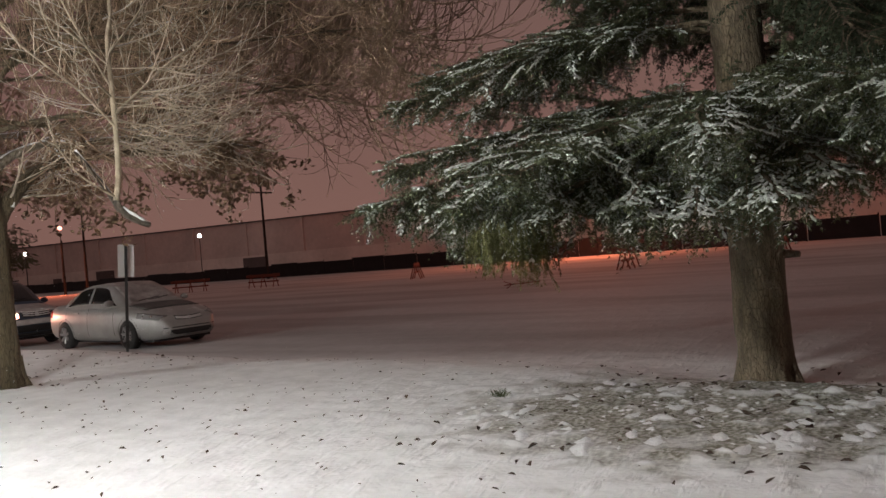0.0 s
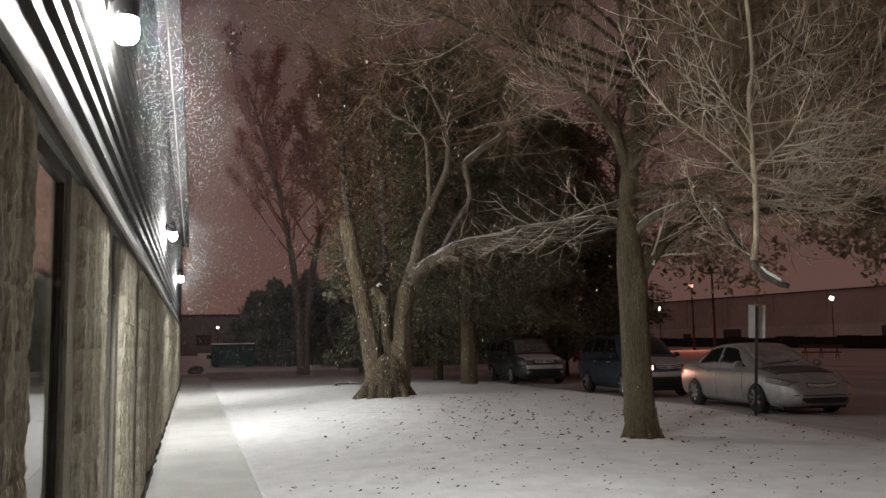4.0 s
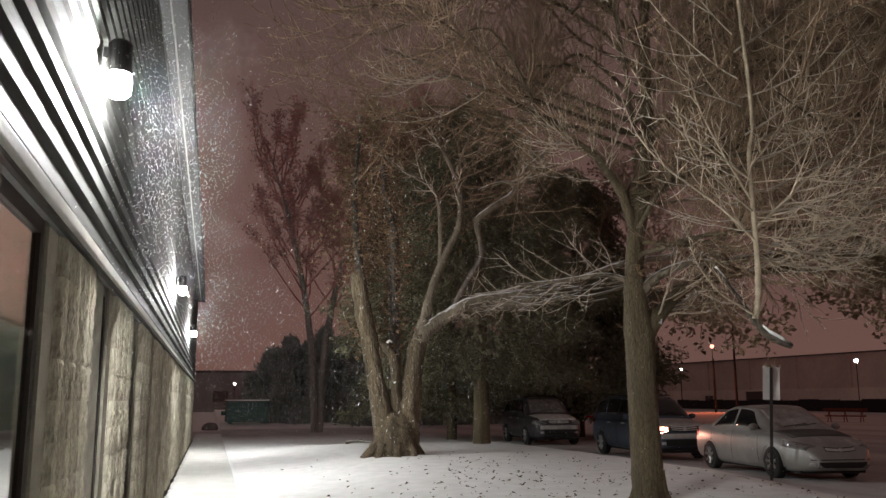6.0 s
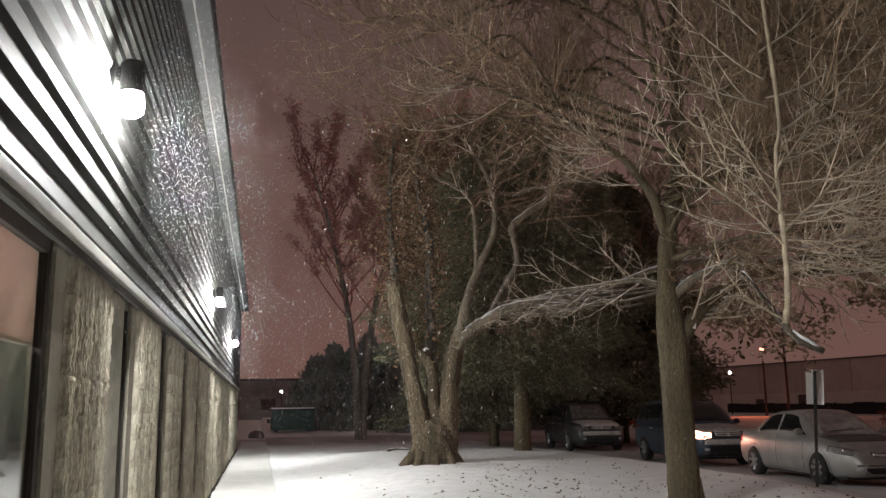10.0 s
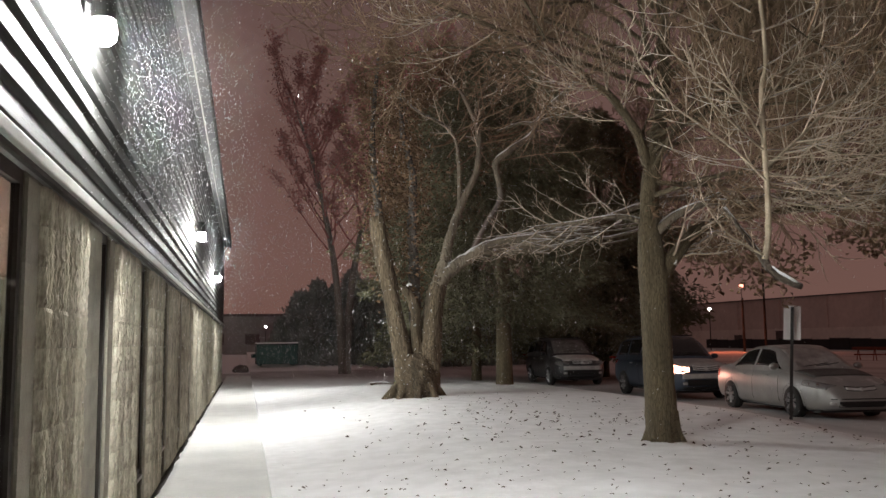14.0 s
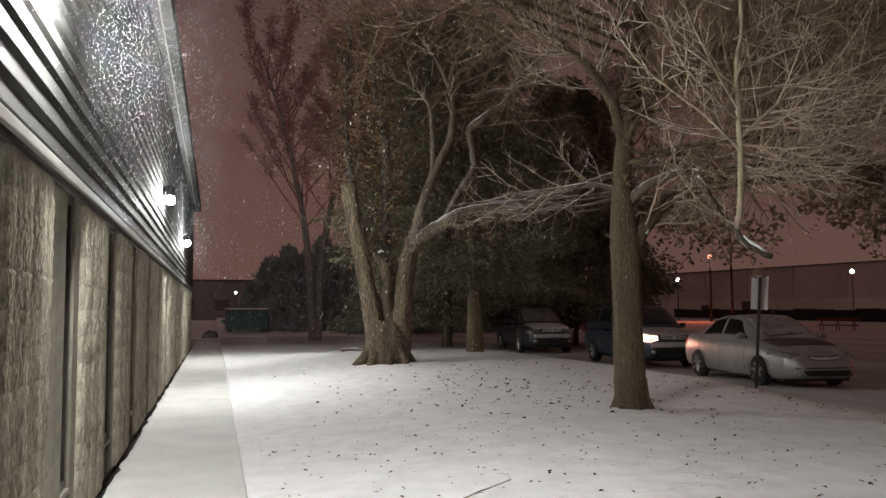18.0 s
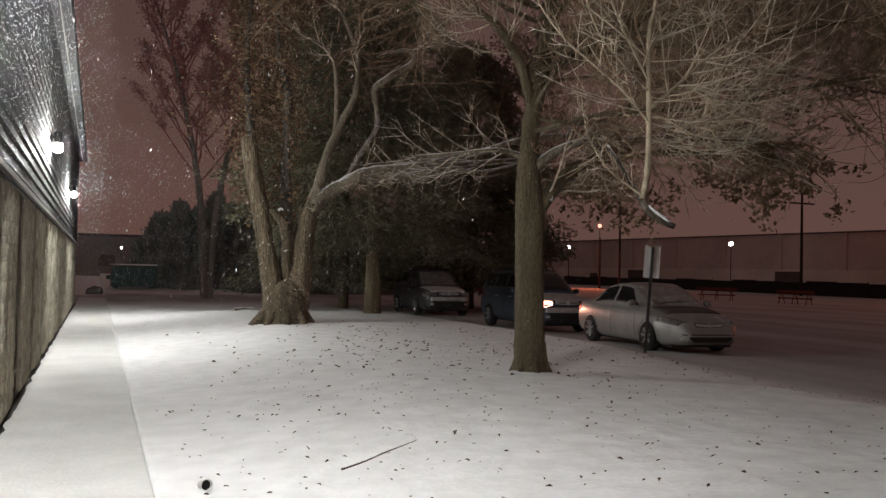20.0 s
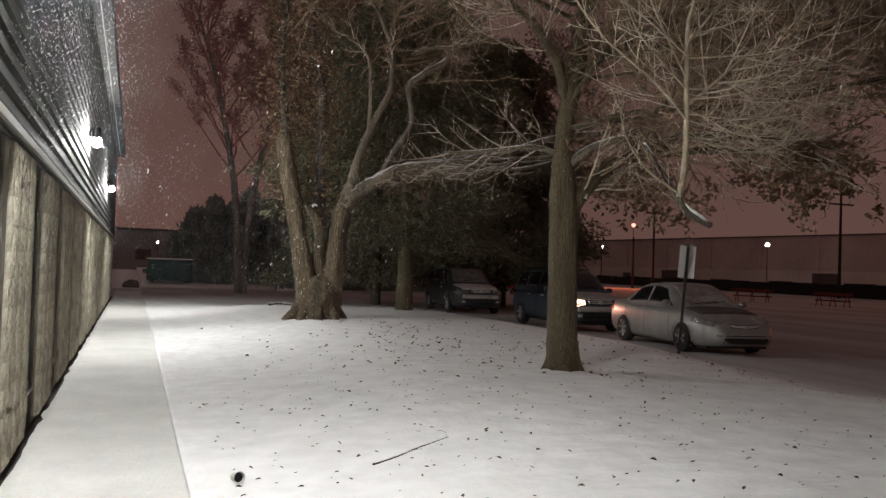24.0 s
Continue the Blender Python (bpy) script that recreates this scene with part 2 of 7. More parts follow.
M_REDLAMP = mat("far_orange_lamp", (0.9, 0.4, 0.2), 0.4, emit=(1.0, 0.3, 0.22), strength=3.0)

# fresh snow over lawn, walk and lot; trodden grass shows through under the spruce
M_SNOW = bpy.data.materials.new("fresh_snow")
M_SNOW.use_nodes = True
n, l = M_SNOW.node_tree.nodes, M_SNOW.node_tree.links
b = n["Principled BSDF"]
b.inputs["Roughness"].default_value = 0.85
b.inputs["Specular IOR Level"].default_value = 0.25
tc = n.new("ShaderNodeTexCoord")
tn = [n.new("ShaderNodeTexNoise") for _ in range(4)]
for q, s, d in zip(tn, (0.35, 3.0, 26.0, 2.6), (3, 4, 7, 8)):
    q.inputs["Scale"].default_value, q.inputs["Detail"].default_value = s, d
    l.new(tc.outputs["Object"], q.inputs[0])
r1 = n.new("ShaderNodeValToRGB")
r1.color_ramp.elements[0].position, r1.color_ramp.elements[0].color = 0.3, (0.77, 0.78, 0.775, 1)
r1.color_ramp.elements[1].position, r1.color_ramp.elements[1].color = 0.65, (0.88, 0.89, 0.89, 1)
l.new(tn[1].outputs[0], r1.inputs[0])
# bare patch: distance from the spruce's foot, broken by noise
vm = n.new("ShaderNodeVectorMath")
vm.operation = "DISTANCE"
vm.inputs[1].default_value = (5.9, 1.0, 0.1)
l.new(tc.outputs["Object"], vm.inputs[0])
mr = n.new("ShaderNodeMapRange")
mr.inputs["From Min"].default_value, mr.inputs["From Max"].default_value = 2.9, 0.9
l.new(vm.outputs["Value"], mr.inputs[0])
ma = n.new("ShaderNodeMath")
ma.operation = "MULTIPLY_ADD"
ma.inputs[1].default_value = 1.5
l.new(tn[3].outputs[0], ma.inputs[0])
l.new(mr.outputs[0], ma.inputs[2])
mr2 = n.new("ShaderNodeMapRange")
mr2.inputs["From Min"].default_value, mr2.inputs["From Max"].default_value = 1.14, 1.55
l.new(ma.outputs[0], mr2.inputs[0])
bare = n.new("ShaderNodeValToRGB")
bare.color_ramp.elements[0].position, bare.color_ramp.elements[0].color = 0.40, (0.20, 0.19, 0.145, 1)
bare.color_ramp.elements[1].position, bare.color_ramp.elements[1].color = 0.62, (0.55, 0.54, 0.49, 1)
l.new(tn[2].outputs[0], bare.inputs[0])
sz = n.new("ShaderNodeSeparateXYZ")
l.new(tc.outputs["Object"], sz.inputs[0])
low, lm = n.new("ShaderNodeMapRange"), n.new("ShaderNodeMath")
low.inputs["From Min"].default_value, low.inputs["From Max"].default_value = 0.288, 0.274
l.new(sz.outputs["Z"], low.inputs[0])
lm.operation = "MULTIPLY"
l.new(low.outputs[0], lm.inputs[0])
l.new(mr2.outputs[0], lm.inputs[1])
mx = n.new("ShaderNodeMix")
mx.data_type = "RGBA"
l.new(lm.outputs[0], mx.inputs["Factor"])
l.new(r1.outputs[0], mx.inputs["A"])
l.new(bare.outputs[0], mx.inputs["B"])
# wheel-worn stripes in the lot, where asphalt greys the thin snow
sp = n.new("ShaderNodeSeparateXYZ")
l.new(tc.outputs["Object"], sp.inputs[0])
lot = n.new("ShaderNodeMapRange")
lot.inputs["From Min"].default_value, lot.inputs["From Max"].default_value = 9.2, 10.4
l.new(sp.outputs["X"], lot.inputs[0])
mpw = n.new("ShaderNodeMapping")
mpw.inputs["Scale"].default_value = (0.45, 0.09, 1)
mpw.inputs["Rotation"].default_value = (0, 0, 0.18)
l.new(tc.outputs["Object"], mpw.inputs[0])
wv = n.new("ShaderNodeTexNoise")
wv.inputs["Scale"].default_value, wv.inputs["Detail"].default_value = 1.0, 3
l.new(mpw.outputs[0], wv.inputs[0])
wr = n.new("ShaderNodeMapRange")
wr.inputs["From Min"].default_value, wr.inputs["From Max"].default_value = 0.42, 0.62
wr.inputs["To Min"].default_value, wr.inputs["To Max"].default_value = 0.56, 0.78
l.new(wv.outputs[0], wr.inputs[0])
d1, d2, dm, dx = n.new("ShaderNodeMapRange"), n.new("ShaderNodeMapRange"), n.new("ShaderNodeMath"), n.new("ShaderNodeMath")
d1.inputs["From Min"].default_value, d1.inputs["From Max"].default_value = 37.0, 42.5
d2.inputs["From Min"].default_value, d2.inputs["From Max"].default_value = 52.5, 51.5
l.new(sp.outputs["Y"], d1.inputs[0])
l.new(sp.outputs["Y"], d2.inputs[0])
dm.operation, dx.operation = "MULTIPLY", "MAXIMUM"
l.new(d1.outputs[0], dm.inputs[0])
l.new(d2.outputs[0], dm.inputs[1])
l.new(dm.outputs[0], dx.inputs[0])
l.new(lot.outputs[0], dx.inputs[1])
mu = n.new("ShaderNodeMath")
mu.operation = "MULTIPLY"
l.new(wr.outputs[0], mu.inputs[0])
l.new(dx.outputs[0], mu.inputs[1])
mx2 = n.new("ShaderNodeMix")
mx2.data_type = "RGBA"
mx2.inputs["B"].default_value = (0.24, 0.225, 0.22, 1)
l.new(mu.outputs[0], mx2.inputs["Factor"])
l.new(mx.outputs["Result"], mx2.inputs["A"])
l.new(mx2.outputs["Result"], b.inputs["Base Color"])
bp, bp2 = n.new("ShaderNodeBump"), n.new("ShaderNodeBump")
bp.inputs["Strength"].default_value, bp.inputs["Distance"].default_value = 0.6, 0.06
bp2.inputs["Strength"].default_value, bp2.inputs["Distance"].default_value = 0.35, 0.012
l.new(tn[1].outputs[0], bp.inputs["Height"])
l.new(tn[2].outputs[0], bp2.inputs["Height"])
l.new(bp.outputs[0], bp2.inputs["Normal"])
# wind ripples over the lawn before the spruce
mpr, rip, rm, ry, rr2, bp3 = n.new("ShaderNodeMapping"), n.new("ShaderNodeTexNoise"), n.new("ShaderNodeMapRange"), n.new("ShaderNodeMapRange"), n.new("ShaderNodeMapRange"), n.new("ShaderNodeBump")
mpr.inputs["Rotation"].default_value, mpr.inputs["Scale"].default_value = (0, 0, -0.40), (3.2, 10.0, 1)
rip.inputs["Scale"].default_value, rip.inputs["Detail"].default_value = 1.0, 5
l.new(tc.outputs["Object"], mpr.inputs[0])
l.new(mpr.outputs[0], rip.inputs[0])
rr2.inputs["From Min"].default_value, rr2.inputs["From Max"].default_value = 0.52, 0.76
l.new(rip.outputs[0], rr2.inputs[0])
rm.inputs["From Min"].default_value, rm.inputs["From Max"].default_value = 1.6, 3.4
l.new(sp.outputs["X"], rm.inputs[0])
ry.inputs["From Min"].default_value, ry.inputs["From Max"].default_value = 8.0, 4.0
l.new(sp.outputs["Y"], ry.inputs[0])
k1, k2 = n.new("ShaderNodeMath"), n.new("ShaderNodeMath")
k1.operation = k2.operation = "MULTIPLY"
l.new(rm.outputs[0], k1.inputs[0])
l.new(ry.outputs[0], k1.inputs[1])
l.new(k1.outputs[0], k2.inputs[0])
l.new(rr2.outputs[0], k2.inputs[1])
bp3.inputs["Strength"].default_value, bp3.inputs["Distance"].default_value = 0.6, 0.022
l.new(k2.outputs[0], bp3.inputs["Height"])
l.new(bp2.outputs[0], bp3.inputs["Normal"])
l.new(bp3.outputs[0], b.inputs["Normal"])

# window glass
M_PANE = bpy.data.materials.new("window_glass")
M_PANE.use_nodes = True
b = M_PANE.node_tree.nodes["Principled BSDF"]
b.inputs["Transmission Weight"].default_value, b.inputs["Roughness"].default_value = 1.0, 0.03
b.inputs["Base Color"].default_value, b.inputs["IOR"].default_value = (0.75, 0.8, 0.78, 1), 2.2

# thin fabric blind that lets the room's light through


def fabric(name, c0, c1):
    m = bpy.data.materials.new(name)
    m.use_nodes = True
    n, l = m.node_tree.nodes, m.node_tree.links
    tr, mxs, nt, rf = n.new("ShaderNodeBsdfTranslucent"), n.new("ShaderNodeMixShader"), n.new("ShaderNodeTexNoise"), n.new("ShaderNodeValToRGB")
    nt.inputs["Scale"].default_value = 9
    rf.color_ramp.elements[0].color, rf.color_ramp.elements[1].color = (*c0, 1), (*c1, 1)
    l.new(nt.outputs[0], rf.inputs[0])
    l.new(rf.outputs[0], tr.inputs[0])
    l.new(rf.outputs[0], n["Principled BSDF"].inputs["Base Color"])
    n["Principled BSDF"].inputs["Roughness"].default_value = 0.9
    mxs.inputs[0].default_value = 0.5
    l.new(n["Principled BSDF"].outputs[0], mxs.inputs[1])
    l.new(tr.outputs[0], mxs.inputs[2])
    l.new(mxs.outputs[0], n["Material Output"].inputs[0])
    return m


M_FABRIC = fabric("salmon_blind_fabric", (0.64, 0.52, 0.48), (0.74, 0.62, 0.575))
M_SHEER = fabric("grey_green_sheer_fabric", (0.27, 0.32, 0.305), (0.33, 0.375, 0.36))

# ---------------------------------------------------------------- mesh helpers


def link(name, me, material, parent=None, label=""):
    ob = new(name, me)
    if material and not me.materials:
        me.materials.append(material)
    if parent:
        ob.parent = parent
    if label:
        ob["label"] = label
    return ob


def part(name, bm, material, parent, label="", smooth=False):
    me = bpy.data.meshes.new(name)
    bm.to_mesh(me)
    bm.free()
    if smooth:
        me.shade_smooth()
    return link(name, me, material, parent, label)


def raw(name, verts, faces, material, parent=None, label="", smooth=False):
    me = bpy.data.meshes.new(name)
    me.from_pydata([tuple(map(float, v)) for v in verts], [], faces)
    me.update()
    if smooth:
        me.shade_smooth()
    return link(name, me, material, parent, label)


def thing(name, m, label, category, group="", kind=""):
    e = new(name)
    e.empty_display_size = 0.1
    e.matrix_world = m
    return tagged(e, label, category, group, kind)


def box(x0, x1, y0, y1, z0, z1, bevel=0.0, bm=None):
    bm = bm or bmesh.new()
    r = bmesh.ops.create_cube(bm, size=1)
    for v in r["verts"]:
        v.co = Vector(((x0 + x1) / 2 + v.co.x * (x1 - x0), (y0 + y1) / 2 + v.co.y * (y1 - y0), (z0 + z1) / 2 + v.co.z * (z1 - z0)))
    if bevel:
        es = {e for v in r["verts"] for e in v.link_edges}
        bmesh.ops.bevel(bm, geom=list(es), offset=bevel, segments=2, affect="EDGES", profile=0.6)
    return bm


def cyl(p, q, r0, r1=None, seg=12, bm=None):
    bm = bm or bmesh.new()
    p, q = Vector(p), Vector(q)
    m = Matrix.Translation((p + q) / 2) @ (q - p).to_track_quat("Z", "Y").to_matrix().to_4x4()
    bmesh.ops.create_cone(bm, cap_ends=True, segments=seg, radius1=r0, radius2=r0 if r1 is None else r1, depth=(q - p).length, matrix=m)
    return bm


def ball(p, r, bm=None, sub=2):
    bm = bm or bmesh.new()
    bmesh.ops.create_icosphere(bm, subdivisions=sub, radius=r, matrix=Matrix.Translation(p))
    return bm


class Sheaf:
    """Gathers many tubes into one mesh."""

    def __init__(self):
        self.v, self.f = [], []

    def tube(self, pts, radii, sides=4, cap=False, wob=0.0, seed=0.0, freq=2.2):
        base, k = len(self.v), len(pts)
        up = Vector((0.31, 0.22, 0.93))
        for i, p in enumerate(pts):
            d = (Vector(pts[min(i + 1, k - 1)]) - Vector(pts[max(i - 1, 0)])).normalized()
            a = d.cross(up)
            if a.length < 0.15:
                a = d.cross(Vector((1, 0.1, 0)))
            a.normalize()
            c = d.cross(a)
            for s in range(sides):
                g = 2 * math.pi * s / sides
                r = radii[i]
                if wob:
                    r *= 1 + wob * noise.noise(Vector((math.cos(g + i * 0.02 * freq) * freq, math.sin(g + i * 0.02 * freq) * freq, i * 0.3 + seed)))
                self.v.append(Vector(p) + a * (r * math.cos(g)) + c * (r * math.sin(g)))
        for i in range(k - 1):
            for s in range(sides):
                t = (s + 1) % sides
                self.f.append((base + i * sides + s, base + i * sides + t, base + (i + 1) * sides + t, base + (i + 1) * sides + s))
        if cap:
            self.f.append(tuple(base + (k - 1) * sides + s for s in range(sides)))
            self.f.append(tuple(base + s for s in reversed(range(sides))))

    def quad(self, p, u, w):
        b0 = len(self.v)
        self.v += [p - u - w, p + u - w, p + u + w, p - u + w]
        self.f.append((b0, b0 + 1, b0 + 2, b0 + 3))

    def done(self, name, material, parent=None, label="", smooth=True):
        return raw(name, self.v, self.f, material, parent, label, smooth)


def smooth_line(pts, n=6):
    """Catmull-Rom through the points: dense points and matching parameters."""
    p = [Vector(q) for q in pts]
    p = [p[0] * 2 - p[1]] + p + [p[-1] * 2 - p[-2]]
    out = []
    for i in range(1, len(p) - 2):
        for k in range(n):
            t = k / n
            out.append(0.5 * (2 * p[i] + (p[i + 1] - p[i - 1]) * t + (2 * p[i - 1] - 5 * p[i] + 4 * p[i + 1] - p[i + 2]) * t * t
                              + (3 * p[i] - p[i - 1] - 3 * p[i + 1] + p[i + 2]) * t ** 3))
    return out + [p[-2]]


def limb(sheaf, pts, r0, r1, sides=10, n=6, wob=0.0, power=1.0, radii=None, cap=False, seed=0.0, freq=2.2):
    line = smooth_line(pts, n)
    k = len(line)
    if radii:
        rr = np.interp(np.linspace(0, len(radii) - 1, k), range(len(radii)), radii)
    else:
        rr = [r0 + (r1 - r0) * (i / (k - 1)) ** power for i in range(k)]
    sheaf.tube(line, rr, sides, cap, wob, seed, freq)
    return line, rr


def twig(sheaf, rng, p, d, length, r, level, lift, spread, count, leaf=None, segs=5, curl=0.35, keep=0.55):
    """A branching twig: bends with lift, then bears side twigs."""
    pts, d = [Vector(p)], Vector(d).normalized()
    step = length / segs
    for i in range(segs):
        d = (d + Vector((rng.gauss(0, curl), rng.gauss(0, curl), rng.gauss(0, curl) + lift)) * 0.35).normalized()
        pts.append(pts[-1] + d * step)
    sheaf.tube(pts, [r * (1 - 0.62 * i / segs) for i in range(segs + 1)], 4 if r > 0.012 else 3)
    if level <= 0:
        if leaf:
            leaf(pts[-1])
        return
    for i in range(count):
        t = 0.22 + 0.78 * (i + rng.random()) / count
        k = min(int(t * segs), segs - 1)
        q = pts[k].lerp(pts[k + 1], t * segs - k)
        ax = (pts[k + 1] - pts[k]).normalized()
        side = ax.cross(Vector((rng.gauss(0, 1), rng.gauss(0, 1), rng.gauss(0, 1)))).normalized()
        nd = ax * (1 - spread) + side * spread
        twig(sheaf, rng, q, nd, length * rng.uniform(0.38, 0.68) * (1 - 0.35 * t), r * keep, level - 1, lift, spread, max(2, count - 2), leaf, max(3, segs - 1), curl, keep)

# ---------------------------------------------------------------- ground


def smooth(a, b, t):
    t = min(1, max(0, (t - a) / (b - a)))
    return t * t * (3 - 2 * t)


def lot_edge(y):
    return float(np.interp(y, (-30, -2, 1, 3, 6, 9, 12, 15, 26, 60), (9.0, 8.4, 8.4, 9.2, 9.8, 9.8, 10.2, 10.9, 10.9, 10.9)))


def height(x, y, fine=True):
    """Height of the snow surface."""
    edge = lot_edge(y)
    lawn = smooth(0.3, 4.0, x) * 0.24 + 0.16 * math.exp(-((x - 3.8) ** 2 + (y - 19) ** 2) / 22) + 0.06 * math.exp(-((x - 8.6) ** 2 + (y - 13.2) ** 2) / 3)
    lawn *= 1 - smooth(27, 33, y)
    lawn *= 1 - smooth(-6, -20, y) if y < -6 else 1
    z = lawn * (1 - smooth(edge - 2.0, edge, x)) + 0.02 * smooth(edge - 2, edge, x)
    z += 0.32 * smooth(52, 55, y) * smooth(11, 7, x)
    if x < 0.3:
        z = -0.07
    elif fine and x < edge + 1 and y < 34:
        z += 0.012 + 0.018 * noise.noise(Vector((x * 1.1, y * 1.1, 0))) + 0.008 * noise.noise(Vector((x * 4, y * 4, 3)))
        # wind-broken crust under the spruce: ridges of snow over bare turf
        pm = math.exp(-(((x - 5.6) / 2.0) ** 2 + ((y - 0.8) / 2.3) ** 2) ** 2) if 2.5 < x < 8.5 and -3 < y < 5 else 0
        if pm > 0.01:
            rg = 0.8 * noise.noise(Vector((x * 7.0 + 5, y * 4.2 - x * 1.5, 1))) + 0.6 * noise.noise(Vector((x * 15, y * 9 - x * 3, 2))) + 0.35 * noise.noise(Vector((x * 1.6, y * 1.6, 4)))
            z += pm * (0.262 * (1 - smooth(6.4, 8.4, x)) + 0.02 * smooth(6.4, 8.4, x) - z + 0.07 * max(0, rg - 0.30) + 0.005 * rg)
        z += 0.05 * max(0, noise.noise(Vector((x * 3.1, y * 3.1, 9))) - 0.05) * smooth(7, 3, y) * smooth(1.5, 3.5, x)
    return z


xs = np.concatenate(([-2500, -900, -300, -120, -60, -30, -14, -6, -1.6, -0.9, 0.0, 0.299], np.arange(0.302, 0.4, 0.03), np.arange(0.45, 3.9, 0.13), np.arange(4.0, 7.3, 0.03), np.arange(7.35, 10.2, 0.13),
                     np.arange(10.3, 14, 0.35), np.arange(14.5, 40, 2.5), [45, 60, 90, 140, 220, 400, 900, 2500]))
ys = np.concatenate(([-2500, -900, -300, -100, -50, -30, -20, -14, -10, -8, -6, -4], np.arange(-3, -1.2, 0.13), np.arange(-1.15, 2.9, 0.035), np.arange(2.95, 13, 0.13), np.arange(13.1, 24, 0.3), np.arange(24.5, 60, 1.5),
                     [65, 75, 90, 120, 170, 260, 450, 900, 2500]))
vs, fs = [], []
for y in ys:
    for x in xs:
        vs.append((x, y, height(x, y)))
W = len(xs)
for j in range(len(ys) - 1):
    for i in range(W - 1):
        fs.append((j * W + i, j * W + i + 1, (j + 1) * W + i + 1, (j + 1) * W + i))
tagged(raw("ground", vs, fs, M_SNOW, smooth=True), "snow-covered lawn and car park under night sky", "ground", kind="structure")

# snowed-over walk along the wall
vs, fs = [], []
px = np.concatenate(([-0.97], np.linspace(-0.93, 0.27, 14), [0.292, 0.296]))
py = np.concatenate((np.arange(-14, 34, 0.25), [36, 40, 46]))
for y in py:
    for i, x in enumerate(px):
        z = 0.008 * noise.noise(Vector((x * 1.5, y * 0.8, 4)))
        if i < 2:
            x += 0.05 * noise.noise(Vector((y * 2.3, 0, 1))) + 0.03 * noise.noise(Vector((y * 7, 0, 5)))
        vs.append((x, y, z if 0 < i < len(px) - 1 else -0.08))
W = len(px)
for j in range(len(py) - 1):
    for i in range(W - 1):
        fs.append((j * W + i, j * W + i + 1, (j + 1) * W + i + 1, (j + 1) * W + i))
tagged(raw("pavement", vs, fs, M_WALK, smooth=True), "narrow concrete walk under a smooth sheet of snow", "pavement", kind="structure")

tagged(part("soil_strip", box(-1.1, -0.82, -14, 40, -0.1, -0.035), M_SOIL, None), "dark bare soil along the foot of the wall", "soil", kind="structure")

# ---------------------------------------------------------------- building
Y0, Y1 = -14.0, 40.0
TOP = 6.12
rng = random.Random(7)
PIERS = [(-1.6, 0.0), (0.45, 2.48)] + [(3.6, 5.74)] + [(6.12 + 2.48 * i, 8.2 + 2.48 * i) for i in range(13)]
PIERS = [(-13.9, -8.2), (-7.8, -4.2), (-3.8, -2.0)] + PIERS
wall = thing("wall_west", Matrix.Identity(4), "long building wall of split-face concrete block below grey metal siding", "wall", kind="structure")
part("upper_wall", box(-1.5, -1.0, Y0, Y1, 2.46, TOP), M_SOFFIT, wall)
part("sill_wall", box(-1.5, -1.05, Y0, Y1, -0.1, 0.32), M_MORTAR, wall)
for a, c in PIERS:
    part("pier_core", box(-1.5, -1.02, a, c, -0.1, 2.458), M_MORTAR, wall)
part("end_wall", box(-14, -1.5, Y1 - 0.3, Y1, -0.1, TOP), M_SOFFIT, wall)
part("south_wall", box(-14, -1.5, Y0, Y0 + 0.3, -0.1, TOP), M_SOFFIT, wall)
part("back_wall", box(-14.3, -14, Y0, Y1, -0.1, TOP), M_SOFFIT, wall)
tagged(part("floor", box(-14, -1.5, Y0 + 0.3, Y1 - 0.3, -0.1, 0.02), M_INSIDE, None), "dark floor inside the building", "floor", kind="structure")
tagged(part("ceiling", box(-14, -1.5, Y0 + 0.3, Y1 - 0.3, 2.7, 2.8), M_INSIDE, None), "dark ceiling inside the building", "ceiling", kind="structure")
part("inner_wall", box(-4.1, -4.0, Y0 + 0.3, Y1 - 0.3, 0.02, 2.7), M_INSIDE, wall)
roof = thing("roof", Matrix.Identity(4), "flat roof edge with grey soffit and fascia board", "roof", kind="structure")
part("deck", box(-14.3, -0.72, Y0 - 0.2, Y1 + 0.2, TOP + 0.03, TOP + 0.12), M_SOFFIT, roof)
part("soffit", box(-1.0, -0.72, Y0, Y1, TOP, TOP + 0.028), M_EAVE, roof)
part("fascia", box(-0.72, -0.68, Y0 - 0.2, Y1 + 0.2, TOP - 0.05, TOP + 0.2, 0.006), M_EAVE, roof)
part("drip_edge", box(-0.684, -0.66, Y0 - 0.2, Y1 + 0.2, TOP + 0.17, TOP + 0.21), M_SIDING, roof)
part("conduit", cyl((-0.86, Y0, TOP - 0.02), (-0.86, Y1, TOP - 0.02), 0.014, None, 8), M_TRIM, roof)

# lap boards: each leans out to its drip lip
H = 0.165
prof = ((0.0, -0.002), (0.003, 0.0), (0.022, 0.036), (0.025, 0.043), (0.024, 0.052), (0.010, 0.148), (0.004, H + 0.002), (0.0, H + 0.002))
cuts = np.linspace(0, Y1 - Y0, 25)
vs = [(p[0] + 0.0015 * noise.noise(Vector((c * 0.6, p[1] * 9, 0))), c, p[1]) for c in cuts for p in prof]
K = len(prof)
fs = [(j * K + i, j * K + (i + 1) % K, (j + 1) * K + (i + 1) % K, (j + 1) * K + i) for j in range(len(cuts) - 1) for i in range(K)]
fs += [tuple(reversed(range(K))), tuple((len(cuts) - 1) * K + i for i in range(K))]
fs = [tuple(reversed(q)) for q in fs]
me = bpy.data.meshes.new("siding_board")
me.from_pydata(vs, [], fs)
me.update()
